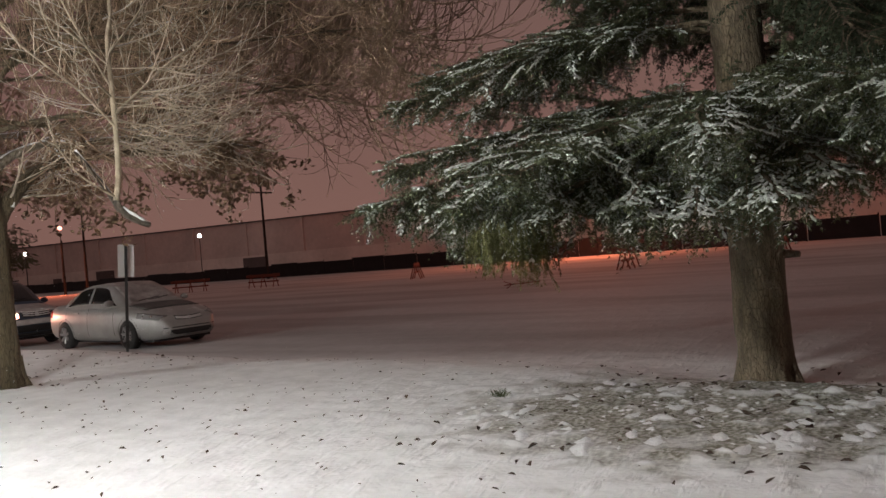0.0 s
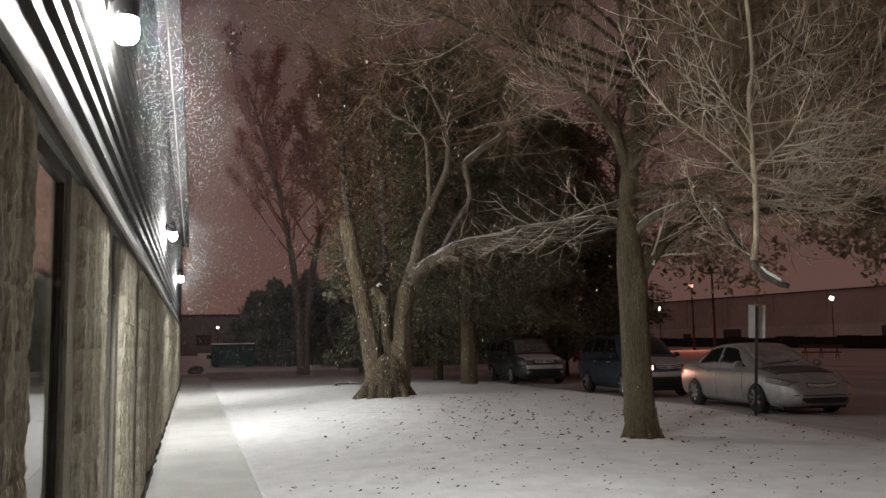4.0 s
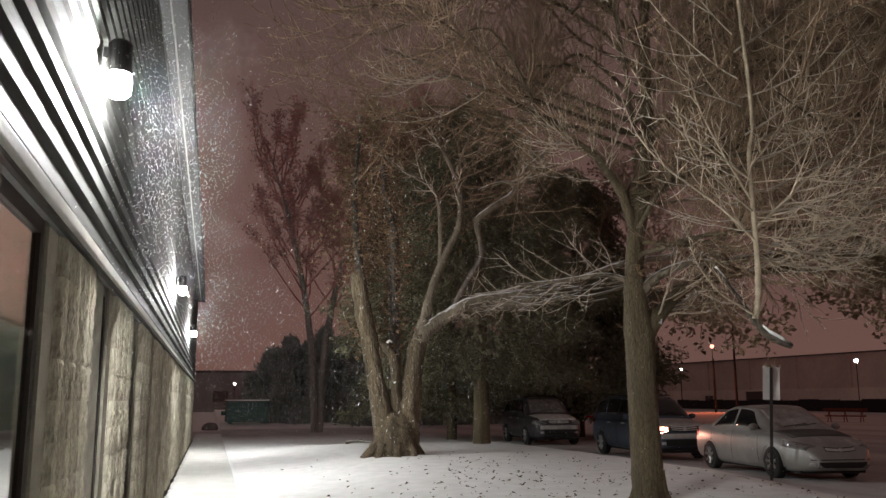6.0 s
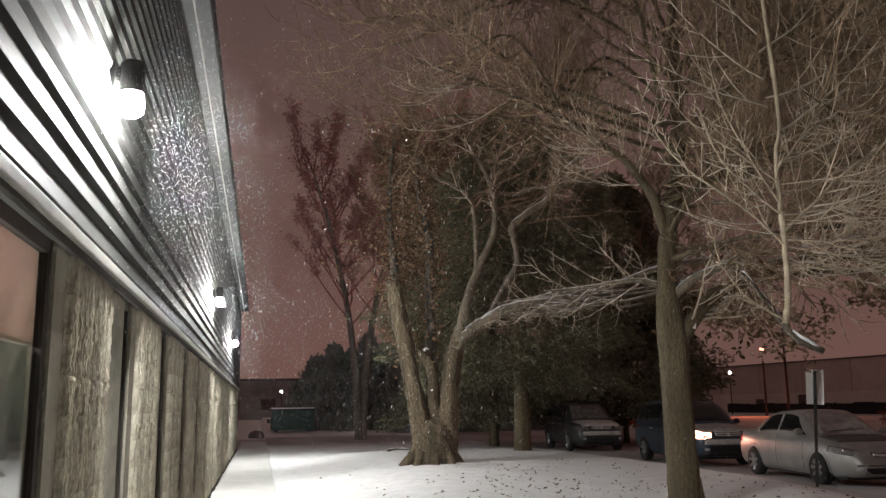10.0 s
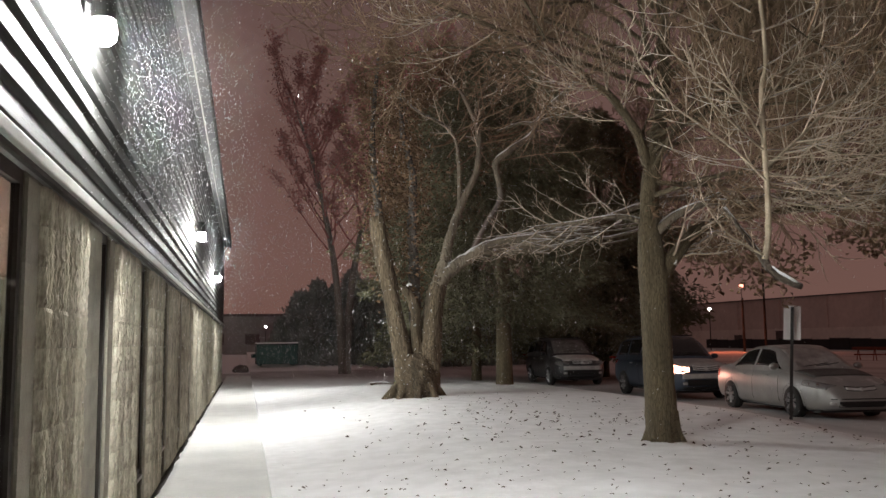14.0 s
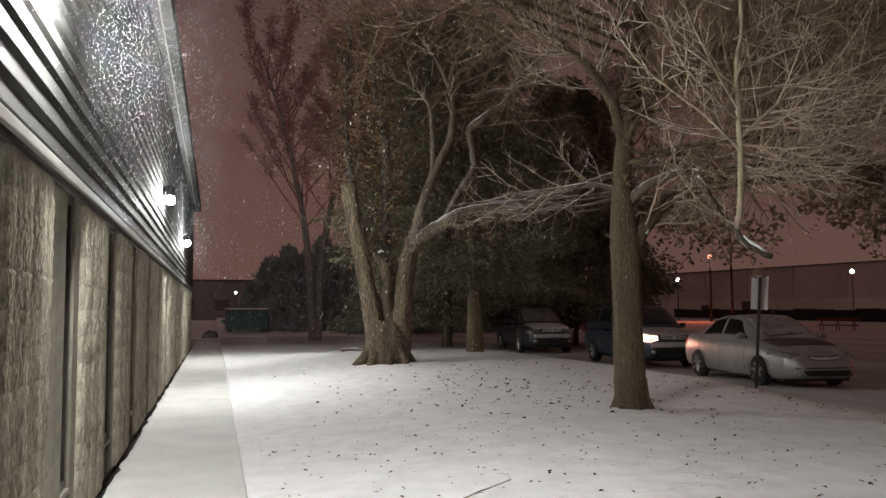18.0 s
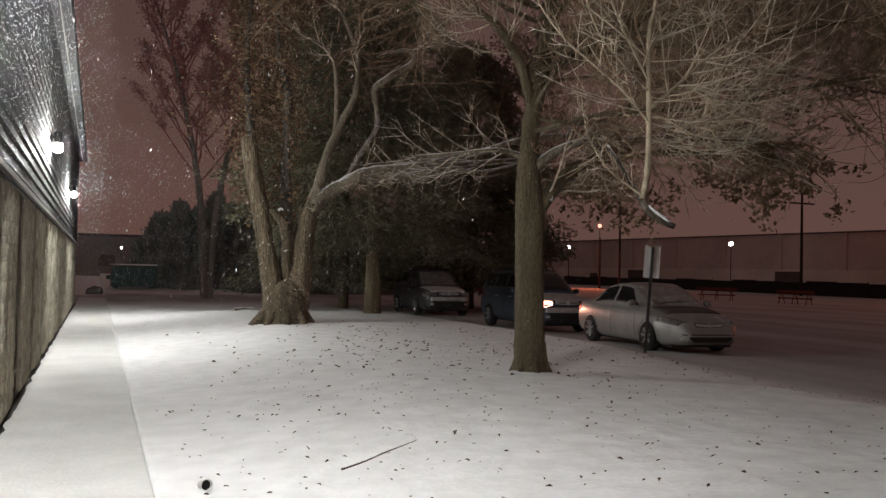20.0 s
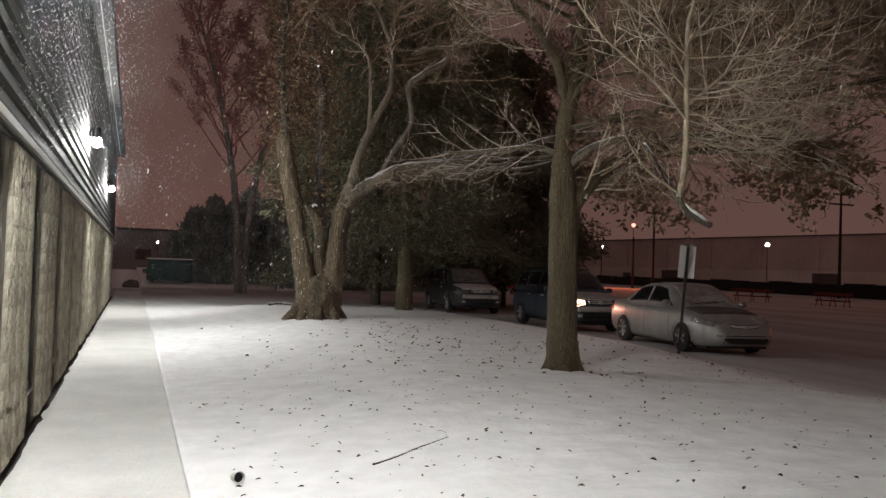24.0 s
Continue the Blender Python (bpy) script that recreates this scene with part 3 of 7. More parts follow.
for i in range(int((TOP - 2.56) / H)):
    link("siding_board", me, M_SIDING, wall).location = (-1.0, Y0, 2.56 + i * H)
part("drip_trim", box(-1.0, -0.945, Y0, Y1, 2.49, 2.556, 0.008), M_TRIM, wall, "pale metal drip trim")
part("lintel_band", box(-1.02, -0.972, Y0, Y1, 2.462, 2.488), M_FRAME, wall)

# wall lamps with a dark cap over a bright glass jar
base = None
for x, y, z in LAMPS:
    if base is None:
        base = thing("wall_lamp", Matrix.Translation((x, y, z)), "dark capped wall lamp with a glaring white glass jar on siding", "lamp", "lamps along the wall")
        bm = bmesh.new()
        rows = [[bm.verts.new((math.cos(t) * r, math.sin(t) * r, h)) for t in (2 * math.pi * i / 24 for i in range(24))] for r, h in ((0.064, 0.09), (0.070, 0.012), (0.075, 0.012), (0.073, 0.20), (0.055, 0.222), (0.001, 0.23))]
        for p0, p1 in zip(rows, rows[1:]):
            for i in range(24):
                bm.faces.new((p0[i], p0[(i + 1) % 24], p1[(i + 1) % 24], p1[i]))
        bm.faces.new(rows[0])
        part("cap", bm, M_HOUSING, base)
        part("arm", box(-0.115, -0.05, -0.035, 0.035, 0.10, 0.17, 0.008), M_HOUSING, base)
        part("back_plate", box(-0.150, -0.095, -0.07, 0.07, 0.02, 0.20, 0.008), M_HOUSING, base)
        bm = bmesh.new()
        rows = [[bm.verts.new((math.cos(t) * r, math.sin(t) * r, h)) for t in (2 * math.pi * i / 20 for i in range(20))] for r, h in ((0.055, 0.03), (0.072, -0.015), (0.077, -0.06), (0.071, -0.105), (0.048, -0.132), (0.001, -0.142))]
        for p0, p1 in zip(rows, rows[1:]):
            for i in range(20):
                bm.faces.new((p1[i], p1[(i + 1) % 20], p0[(i + 1) % 20], p0[i]))
        part("jar", bm, M_BULB, base, "lit white glass jar", smooth=True)
    else:
        copy_thing(base, Matrix.Translation((x, y, z)))


def window(a, c, nr):
    """A tall dark-framed window in the gap from y = a to c."""
    w = thing("window_%d" % nr, Matrix.Identity(4), "tall dark-framed window between block piers, room unlit", "window", kind="structure")
    x0, x1, z0, z1 = -1.072, -1.028, 0.32, 2.458
    part("window_sill", box(-1.12, -1.0, a, c, 0.322, 0.36, 0.006), M_TRIM, w)
    part("jamb", box(x0, x1, a + 0.001, a + 0.06, z0 + 0.04, z1), M_FRAME, w)
    part("jamb", box(x0, x1, c - 0.06, c - 0.001, z0 + 0.04, z1), M_FRAME, w)
    part("head", box(x0, x1, a + 0.06, c - 0.06, z1 - 0.07, z1), M_FRAME, w)
    part("bottom_rail", box(x0, x1, a + 0.06, c - 0.06, z0 + 0.04, z0 + 0.1), M_FRAME, w)
    p = part("pane", box(-1.053, -1.047, a + 0.06, c - 0.06, z0 + 0.1, z1 - 0.07), M_PANE, w)
    p.visible_shadow = False


gaps = [(PIERS[i][1], PIERS[i + 1][0]) for i in range(len(PIERS) - 1)] + [(PIERS[-1][1], Y1 - 0.3)]
for i, (a, c) in enumerate(gaps):
    window(a, c, i + 1)
    if 2 < a < 3:
        bl = thing("roller_blind", Matrix.Identity(4), "half-drawn salmon blind in a dimly lit window", "blind")
        part("fabric", box(-1.086, -1.080, a + 0.03, c - 0.03, 1.97, 2.44), M_FABRIC, bl)
        part("bottom_bar", box(-1.091, -1.075, a + 0.03, c - 0.03, 1.955, 1.969, 0.003), M_TRIM, bl)
        sc = thing("window_screen", Matrix.Identity(4), "thin grey-green fabric screen standing behind the window", "screen")
        part("cloth", box(-1.104, -1.098, a + 0.03, c - 0.03, 0.06, 1.95), M_SHEER, sc)
        part("foot_rail", box(-1.12, -1.085, a + 0.03, c - 0.03, 0.02, 0.06), M_FRAME, sc)
lamp("room_lamp", -1.75, 3.1, 2.25, ROOM, (1.0, 0.90, 0.82), 0.1)

# ---------------------------------------------------------------- trees


def leaf_cluster(sheaf, rng, p, count, spread, size, droop=0.5):
    for _ in range(count):
        q = p + Vector((rng.gauss(0, spread), rng.gauss(0, spread), rng.gauss(0, spread * 0.8) - droop * spread))
        a = Vector((rng.gauss(0, 1), rng.gauss(0, 1), rng.gauss(0, 0.6))).normalized()
        c = a.cross(Vector((rng.gauss(0, 1), rng.gauss(0, 1), rng.gauss(0, 1)))).normalized()
        s = size * rng.uniform(0.6, 1.3)
        b0 = len(sheaf.v)
        k = a.cross(c) * s * 0.35
        sheaf.v += [q - a * s, q - c * s * 0.55 + k, q + a * s, q + c * s * 0.55 + k]
        sheaf.f += [(b0, b0 + 1, b0 + 2), (b0, b0 + 2, b0 + 3)]


def side_twigs(sheaf, rng, line, radii, count, length, level, lift, spread, lo=0.2, r=0.012, n=4, aim=None, leaf=None, curl=0.35):
    k = len(line)
    for i in range(count):
        t = lo + (1 - lo) * (i + rng.random()) / count
        j = min(int(t * (k - 1)), k - 2)
        ax = (line[j + 1] - line[j]).normalized()
        s = ax.cross(Vector((rng.gauss(0, 1), rng.gauss(0, 1), rng.gauss(0, 1)))).normalized()
        d = ax * (1 - spread) + s * spread
        if aim:
            d += Vector(aim)
        twig(sheaf, rng, line[j], d, length * rng.uniform(0.6, 1.25) * (1 - 0.3 * t), min(r, radii[j] * 0.7), level, lift, spread, n, leaf, 6, curl)


def willow():
    rng = random.Random(11)
    z0 = height(3.85, 19.0)
    w = thing("willow_tree", Matrix.Translation((3.85, 19.0, z0)), "old forked tree with furrowed pale bark and long snowy limb", "tree")
    sh = Sheaf()
    # flared foot with root toes
    limb(sh, ((0.0, 0, -0.25), (-0.01, 0, 0.0), (0.0, 0, 0.3), (0.02, 0, 0.6), (0.06, 0, 0.85), (0.1, 0, 1.05)), 0, 0, 56, 10, 0.20, radii=(0.60, 0.54, 0.49, 0.45, 0.34, 0.05), freq=7.5)
    for a, ln, r in ((3.35, 0.80, 0.17), (-0.15, 0.66, 0.16), (-1.0, 0.66, 0.17), (-1.7, 0.62, 0.15), (-2.4, 0.68, 0.17), (1.5, 0.66, 0.18)):
        c, q = math.cos(a), math.sin(a)
        limb(sh, ((c * 0.22, q * 0.22, 0.75), (c * 0.40, q * 0.40, 0.28), (c * ln, q * ln, -0.08)), r, 0.07, 14, 7, 0.3, seed=a)
    sh.done("foot", M_WBARK, w)
    sh = Sheaf()
    limb(sh, ((-0.16, 0, 0.25), (-0.29, 0, 0.9), (-0.49, 0, 1.82), (-0.65, 0.02, 2.74), (-0.78, 0.05, 3.36), (-0.91, 0.05, 4.16)), 0, 0, 30, 10, 0.24, radii=(0.30, 0.225, 0.195, 0.185, 0.185, 0.17), cap=True, freq=4.0)
    sh.done("cut_trunk", M_WBARK, w, "leaning trunk sawn off at the top")
    sh = Sheaf()
    limb(sh, ((0.18, 0, 0.25), (0.29, 0, 0.83), (0.36, 0, 1.28), (0.40, 0, 1.86), (0.52, 0, 2.45), (0.66, 0.05, 2.95)), 0, 0, 30, 10, 0.26, radii=(0.36, 0.29, 0.235, 0.22, 0.20, 0.12), seed=3, freq=4.5)
    sh.done("main_trunk", M_WBARK, w)
    sh = Sheaf()
    limb(sh, ((0.05, 0.0, 0.95), (-0.02, -0.03, 1.5), (0.0, -0.04, 1.85), (-0.08, -0.05, 2.22), (-0.31, -0.06, 2.50)), 0, 0, 12, 6, 0.22, radii=(0.17, 0.13, 0.12, 0.13, 0.08), cap=True)
    sh.done("stump_fork", M_WBARK, w, "short broken middle fork with snow on it")
    for p, r in (((-0.06, -0.13, 1.60), 0.06), ((-0.22, -0.08, 2.52), 0.06)):
        sh = Sheaf()
        limb(sh, (p, (p[0] + 0.05, p[1], p[2] + 0.05), (p[0] + 0.12, p[1] + 0.02, p[2] + 0.03)), r * 0.55, r * 0.3, 9, 5, 0.3, cap=True, seed=r)
        sh.done("fork_snow", M_SNOWLUMP, w, "snow caught in the fork")
    # dark shaggy stems at the back, hung with dead ivy
    iv = Sheaf()
    for pts, rad, seed in ((((0.05, 0.35, 0.9), (0.06, 0.4, 2.4), (0.02, 0.45, 4.0), (0.05, 0.5, 5.2), (-0.2, 0.5, 6.4), (-0.2, 0.6, 7.6)), (0.16, 0.13, 0.11, 0.09, 0.06, 0.03), 8),
                           (((-0.3, 0.5, 0.6), (-0.5, 0.6, 2.6), (-0.8, 0.6, 4.6), (-0.9, 0.7, 6.2), (-0.75, 0.7, 8.2)), (0.13, 0.11, 0.09, 0.06, 0.03), 9)):
        sh = Sheaf()
        ln2, _ = limb(sh, pts, 0, 0, 20, 9, 0.5, radii=rad, seed=seed, freq=3.5)
        sh.done("rear_trunk", M_IVYBARK, w, "dark shaggy trunk at the back")
        for p in ln2[8:]:
            leaf_cluster(iv, rng, p, 44, 0.22, 0.055, 0.2)
            if p.z > 4.2:
                leaf_cluster(iv, rng, p + Vector((rng.gauss(0, 0.5), 0.3, 0)), 40, 0.42, 0.055, 0.2)
    tagged(iv.done("clinging_leaves", M_OAKLEAF, w, smooth=False), kind="stuff")
    sh, tw = Sheaf(), Sheaf()
    # long arching limb
    line, rr = limb(sh, ((0.46, 0, 2.3), (0.66, 0.0, 2.74), (0.95, 0.0, 2.99), (1.24, -0.05, 3.19), (1.6, -0.1, 3.42), (1.98, -0.15, 3.57), (2.64, -0.25, 3.66), (3.9, -0.5, 3.88), (5.5, -0.6, 4.48), (7.1, -0.8, 4.78)),
                    0, 0, 16, 8, 0.28, radii=(0.17, 0.17, 0.16, 0.145, 0.13, 0.118, 0.105, 0.098, 0.075, 0.035), seed=5)
    side_twigs(tw, rng, line, rr, 18, 0.8, 2, 0.16, 0.5, 0.28, 0.011, 4, curl=0.3)
    # thinner branches that run along the arch, crossing one another
    for k in range(13):
        j0 = rng.randrange(22, 46)
        ph = rng.uniform(0, 6.3)
        pts = []
        for m in range(7):
            q = line[min(j0 + m * rng.choice((3, 4, 5)), len(line) - 1)]
            g = 0.06 + 0.055 * m
            pts.append(q + Vector((m * 0.14, g * math.cos(ph + m * 0.8) * 1.6, g * math.sin(ph * 2 + m * 1.1) - 0.03)))
        lk, rk = limb(sh, pts, rng.uniform(0.045, 0.075), 0.018, 7, 6, 0.3, seed=k)
        side_twigs(tw, rng, lk, rk, 6, 0.5, 1, 0.10, 0.5, 0.2, 0.010, 4, curl=0.3)
    sh.done("arching_limb", M_WLIMB, w, "long arching limb with snow along its top")
    sh = Sheaf()
    line, rr = limb(sh, ((0.50, 0, 2.45), (0.72, 0.05, 3.15), (0.88, 0.1, 3.75), (1.2, 0.1, 4.6), (1.56, 0.1, 5.36), (1.61, 0.1, 6.2), (1.5, 0.1, 6.7)), 0, 0, 12, 7, 0.18,
                    radii=(0.155, 0.135, 0.108, 0.085, 0.072, 0.064, 0.058), seed=6)
    la, ra = limb(sh, ((1.52, 0.1, 6.6), (1.24, 0.1, 7.2), (1.06, 0.1, 7.5), (1.1, 0.2, 8.3)), 0.055, 0.025, 8, 5, 0.15)
    lb, rb = limb(sh, ((1.51, 0.1, 6.62), (1.68, 0.1, 7.15), (2.07, 0.1, 8.2), (2.2, 0.1, 8.9)), 0.06, 0.03, 8, 5, 0.12)
    lc, rc = limb(sh, ((0.92, 0.2, 3.9), (1.13, 0.25, 4.45), (1.15, 0.25, 5.15), (1.08, 0.25, 6.1), (0.72, 0.25, 6.5), (0.1, 0.3, 6.82), (-0.5, 0.3, 7.4)), 0, 0, 9, 6, 0.15, radii=(0.065, 0.06, 0.055, 0.046, 0.036, 0.028, 0.018))
    sh.done("upright_limb", M_WLIMB, w)
    sh = Sheaf()
    ld, rd = limb(sh, ((2.02, -0.25, 4.9), (1.9, -0.35, 5.3), (1.93, -0.38, 5.5), (2.3, -0.4, 5.8), (2.78, -0.4, 6.13), (3.12, -0.4, 6.7), (3.63, -0.4, 7.2), (4.25, -0.45, 7.68), (5.1, -0.5, 8.25)), 0, 0, 10, 6, 0.18,
                    radii=(0.06, 0.075, 0.08, 0.078, 0.076, 0.072, 0.062, 0.05, 0.03), seed=9)
    stem = Sheaf()
    limb(stem, ((1.3, 0.1, 3.2), (1.75, 0.2, 4.0), (2.08, 0.0, 4.6), (2.0, -0.25, 5.0)), 0.05, 0.06, 9, 6, 0.3)
    stem.done("limb_root", M_DARKBARK, w)
    le, re2 = limb(sh, ((1.92, -0.4, 6.2), (2.5, -0.4, 6.42), (2.95, -0.42, 6.45), (3.6, -0.5, 6.66), (4.35, -0.6, 6.75)), 0, 0, 8, 6, 0.18, radii=(0.022, 0.04, 0.05, 0.045, 0.02), seed=4)
    sh.done("reaching_limb", M_WLIMB, w, "side limb reaching into the neighbouring crown, dusted with snow")
    for q, z, m, lo in ((la, ra, 7, 0.3), (lb, rb, 7, 0.3), (lc, rc, 8, 0.5), (line, rr, 3, 0.7), (ld, rd, 14, 0.55), (le, re2, 8, 0.3)):
        side_twigs(tw, rng, q, z, m, 0.85, 2, 0.06, 0.5, lo, 0.020, 4)
    tagged(tw.done("twig_fan", M_TWIG, w), kind="stuff")
    # brown twig haze of the upper crown
    dt = Sheaf()
    for _ in range(30):
        a = rng.uniform(0, 6.3)
        twig(dt, rng, (1.1 + rng.gauss(0, 0.9), 0.8 + rng.gauss(0, 0.6), rng.uniform(5.5, 9)), (math.cos(a), math.sin(a) * 0.6, rng.uniform(0.2, 1.2)), rng.uniform(1.6, 3.2), 0.024, 3, 0.05, 0.55, 5)
    tagged(dt.done("twig_crown", M_DTWIG, w), kind="stuff")


def arc(sheaf, rng, p, d, ln, r, level, lift=1.1):
    """A long slender shoot that curves upwards and bears spaced side shoots all round."""
    segs = max(4, int(ln / 0.16))
    pts, d = [Vector(p)], d.normalized()
    for i in range(segs):
        d = (d + Vector((rng.gauss(0, 0.06), rng.gauss(0, 0.06), rng.gauss(0, 0.05) + lift / segs))).normalized()
        pts.append(pts[-1] + d * (ln / segs))
    sheaf.tube(pts, [r * (1 - 0.55 * i / segs) for i in range(segs + 1)], 4 if r > 0.008 else 3)
    if level <= 0:
        return
    count = max(3, int(ln / (0.20 if level == 2 else 0.17)))
    turn = rng.uniform(0, 6.3)
    for i in range(count):
        t = 0.12 + 0.86 * (i + rng.random() * 0.5) / count
        k = min(int(t * segs), segs - 1)
        ax = (pts[k + 1] - pts[k]).normalized()
        u = ax.cross(Vector((0.2, 0.9, 0.3))).normalized()
        v = ax.cross(u)
        g = turn + i * 2.55
        s = u * math.cos(g) + v * (0.6 * math.sin(g))
        nl = ln * (0.62 * (1 - t) + 0.14) * rng.uniform(0.5, 1.1)
        arc(sheaf, rng, pts[k].lerp(pts[k + 1], t * segs - k), ax * 0.66 + s * 0.75, max(0.12, nl), max(0.0052, r * 0.6), level - 1, lift)


class LimbSet:
    """Stands in for a Sheaf, but links every limb as a part of its own."""

    def __init__(self, parent, material):
        self.parent, self.material = parent, material

    def tube(self, *args):
        s = Sheaf()
        s.tube(*args)
        s.done("limb", self.material, self.parent)


def shoot(stems, twigs, rng, pts, r, span=0.15, reach=0.55):
    """A placed main shoot with slender side shoots on alternate sides."""
    line, rr = limb(stems, pts, r, 0.006, 6, 7, 0.08, seed=r * 900)
    total = sum((q - p).length for p, q in zip(line, line[1:]))
    n = int(total / span)
    for i in range(n):
        t = 0.1 + 0.9 * (i + 0.6 * rng.random()) / n
        j = min(int(t * (len(line) - 1)), len(line) - 2)
        ax = (line[j + 1] - line[j]).normalized()
        u = Vector((-ax.z, 0.0, ax.x)) * (1 if i % 2 else -1) + Vector((0, rng.gauss(0, 0.6), 0))
        arc(twigs, rng, line[j], ax * 0.75 + u.normalized() * 0.85, reach * total * (1.05 - 0.7 * t) * rng.uniform(0.35, 0.8), max(0.006, rr[j] * 0.55), 1, 0.5)


def shade_tree():
    rng = random.Random(21)
    bx, by = 5.63, 10.4
    z0 = height(bx, by)
    w = thing("shade_tree", Matrix.Translation((bx, by, z0)), "bare broad-crowned tree with smooth trunk, withered leaves and snowy twigs", "tree")
    sh = Sheaf()
    limb(sh, ((0.0, 0, -0.2), (0.0, 0, 0.0), (-0.02, 0, 0.25), (-0.04, 0, 1.0), (-0.05, 0, 1.9), (-0.06, 0, 2.3), (-0.09, 0, 2.75), (-0.08, 0, 3.2), (-0.05, 0, 3.6), (0.06, 0, 4.1), (0.17, 0, 4.75), (0.24, 0, 5.4), (0.32, 0.1, 7.0), (0.45, 0.2, 9.0)), 0, 0, 30, 6, 0.10, freq=4.0,
         radii=(0.29, 0.245, 0.22, 0.205, 0.20, 0.212, 0.165, 0.135, 0.125, 0.115, 0.104, 0.094, 0.07, 0.035))
    for a in (0.3, 1.5, 2.9, 3.7, 4.6, 5.6):
        c, s = math.cos(a), math.sin(a)
        limb(sh, ((c * 0.15, s * 0.15, 0.4), (c * 0.20, s * 0.20, 0.12), (c * 0.32, s * 0.32, -0.08)), 0.075, 0.035, 8, 4, 0.2, seed=a)
    sh.done("trunk", M_BARK, w)
    for p in ((0.19, -0.15, 2.42),):
        sh = Sheaf()
        limb(sh, (p, (p[0] + 0.02, p[1] - 0.01, p[2] + 0.07), (p[0] - 0.01, p[1], p[2] + 0.12)), 0.036, 0.02, 9, 5, 0.5, cap=True, seed=p[2])
        sh.done("fork_snow", M_SNOWLUMP, w, "snow caught in the fork")
    sh, tw, dt, lv = LimbSet(w, M_LIMB), Sheaf(), Sheaf(), Sheaf()
    # low limb to the open side, snowy on top, bearing the withered leaves
    low, lr = limb(LimbSet(w, M_BARK), ((-0.03, 0, 2.1), (0.12, -0.06, 2.4), (0.30, -0.1, 2.63), (0.52, -0.12, 2.86), (0.85, -0.15, 3.02), (1.5, -0.35, 3.15), (2.3, -0.6, 3.2), (3.1, -0.9, 3.15), (3.9, -1.2, 3.0)), 0, 0, 14, 6, 0.12,
                   radii=(0.13, 0.115, 0.098, 0.085, 0.072, 0.055, 0.045, 0.034, 0.018), seed=2)
    low2, lr2 = limb(sh, ((1.3, -0.4, 3.32), (1.9, -0.9, 3.35), (2.5, -1.5, 3.25), (3.0, -2.0, 3.1)), 0.07, 0.02, 8, 6, 0.1)
    low3, lr3 = limb(sh, ((0.9, -0.3, 3.15), (1.3, 0.5, 3.3), (1.9, 1.3, 3.2), (2.6, 2.0, 3.1)), 0.06, 0.02, 8, 6, 0.1)

    snowy = LimbSet(w, M_WLIMB)
    for pts, ra in ((((-0.05, -0.03, 2.85), (0.18, -0.25, 3.10), (0.58, -0.45, 3.26), (1.03, -0.5, 3.27), (1.6, -0.55, 3.36), (2.3, -0.7, 3.38)), 0.075), (((0.3, -0.2, 3.12), (0.8, -0.6, 3.4), (1.4, -1.0, 3.42), (2.0, -1.5, 3.55)), 0.04),
                    (((-0.05, 0.02, 3.0), (-0.5, 0.1, 3.12), (-1.1, 0.3, 3.05), (-1.7, 0.6, 3.0)), 0.05)):
        q, s = limb(snowy, pts, ra, 0.02, 8, 6, 0.15)
        side_twigs(tw, rng, q, s, 12, 0.9, 2, 0.16, 0.5, 0.2, 0.012, 4, curl=0.2)

    def hang(p):
        if rng.random() < 0.7:
            leaf_cluster(lv, rng, p, 13, 0.075, 0.054, 0.9)

    for q, s, m in ((low, lr, 26), (low2, lr2, 22), (low3, lr3, 16)):
        side_twigs(dt, rng, q, s, m, 1.1, 1, -0.22, 0.55, 0.25, 0.02, 5, leaf=hang)
        side_twigs(tw, rng, q, s, m, 1.3, 2, 0.16, 0.5, 0.15, 0.02, 4)
    # upper limbs
    upper = LimbSet(w, M_BARK)
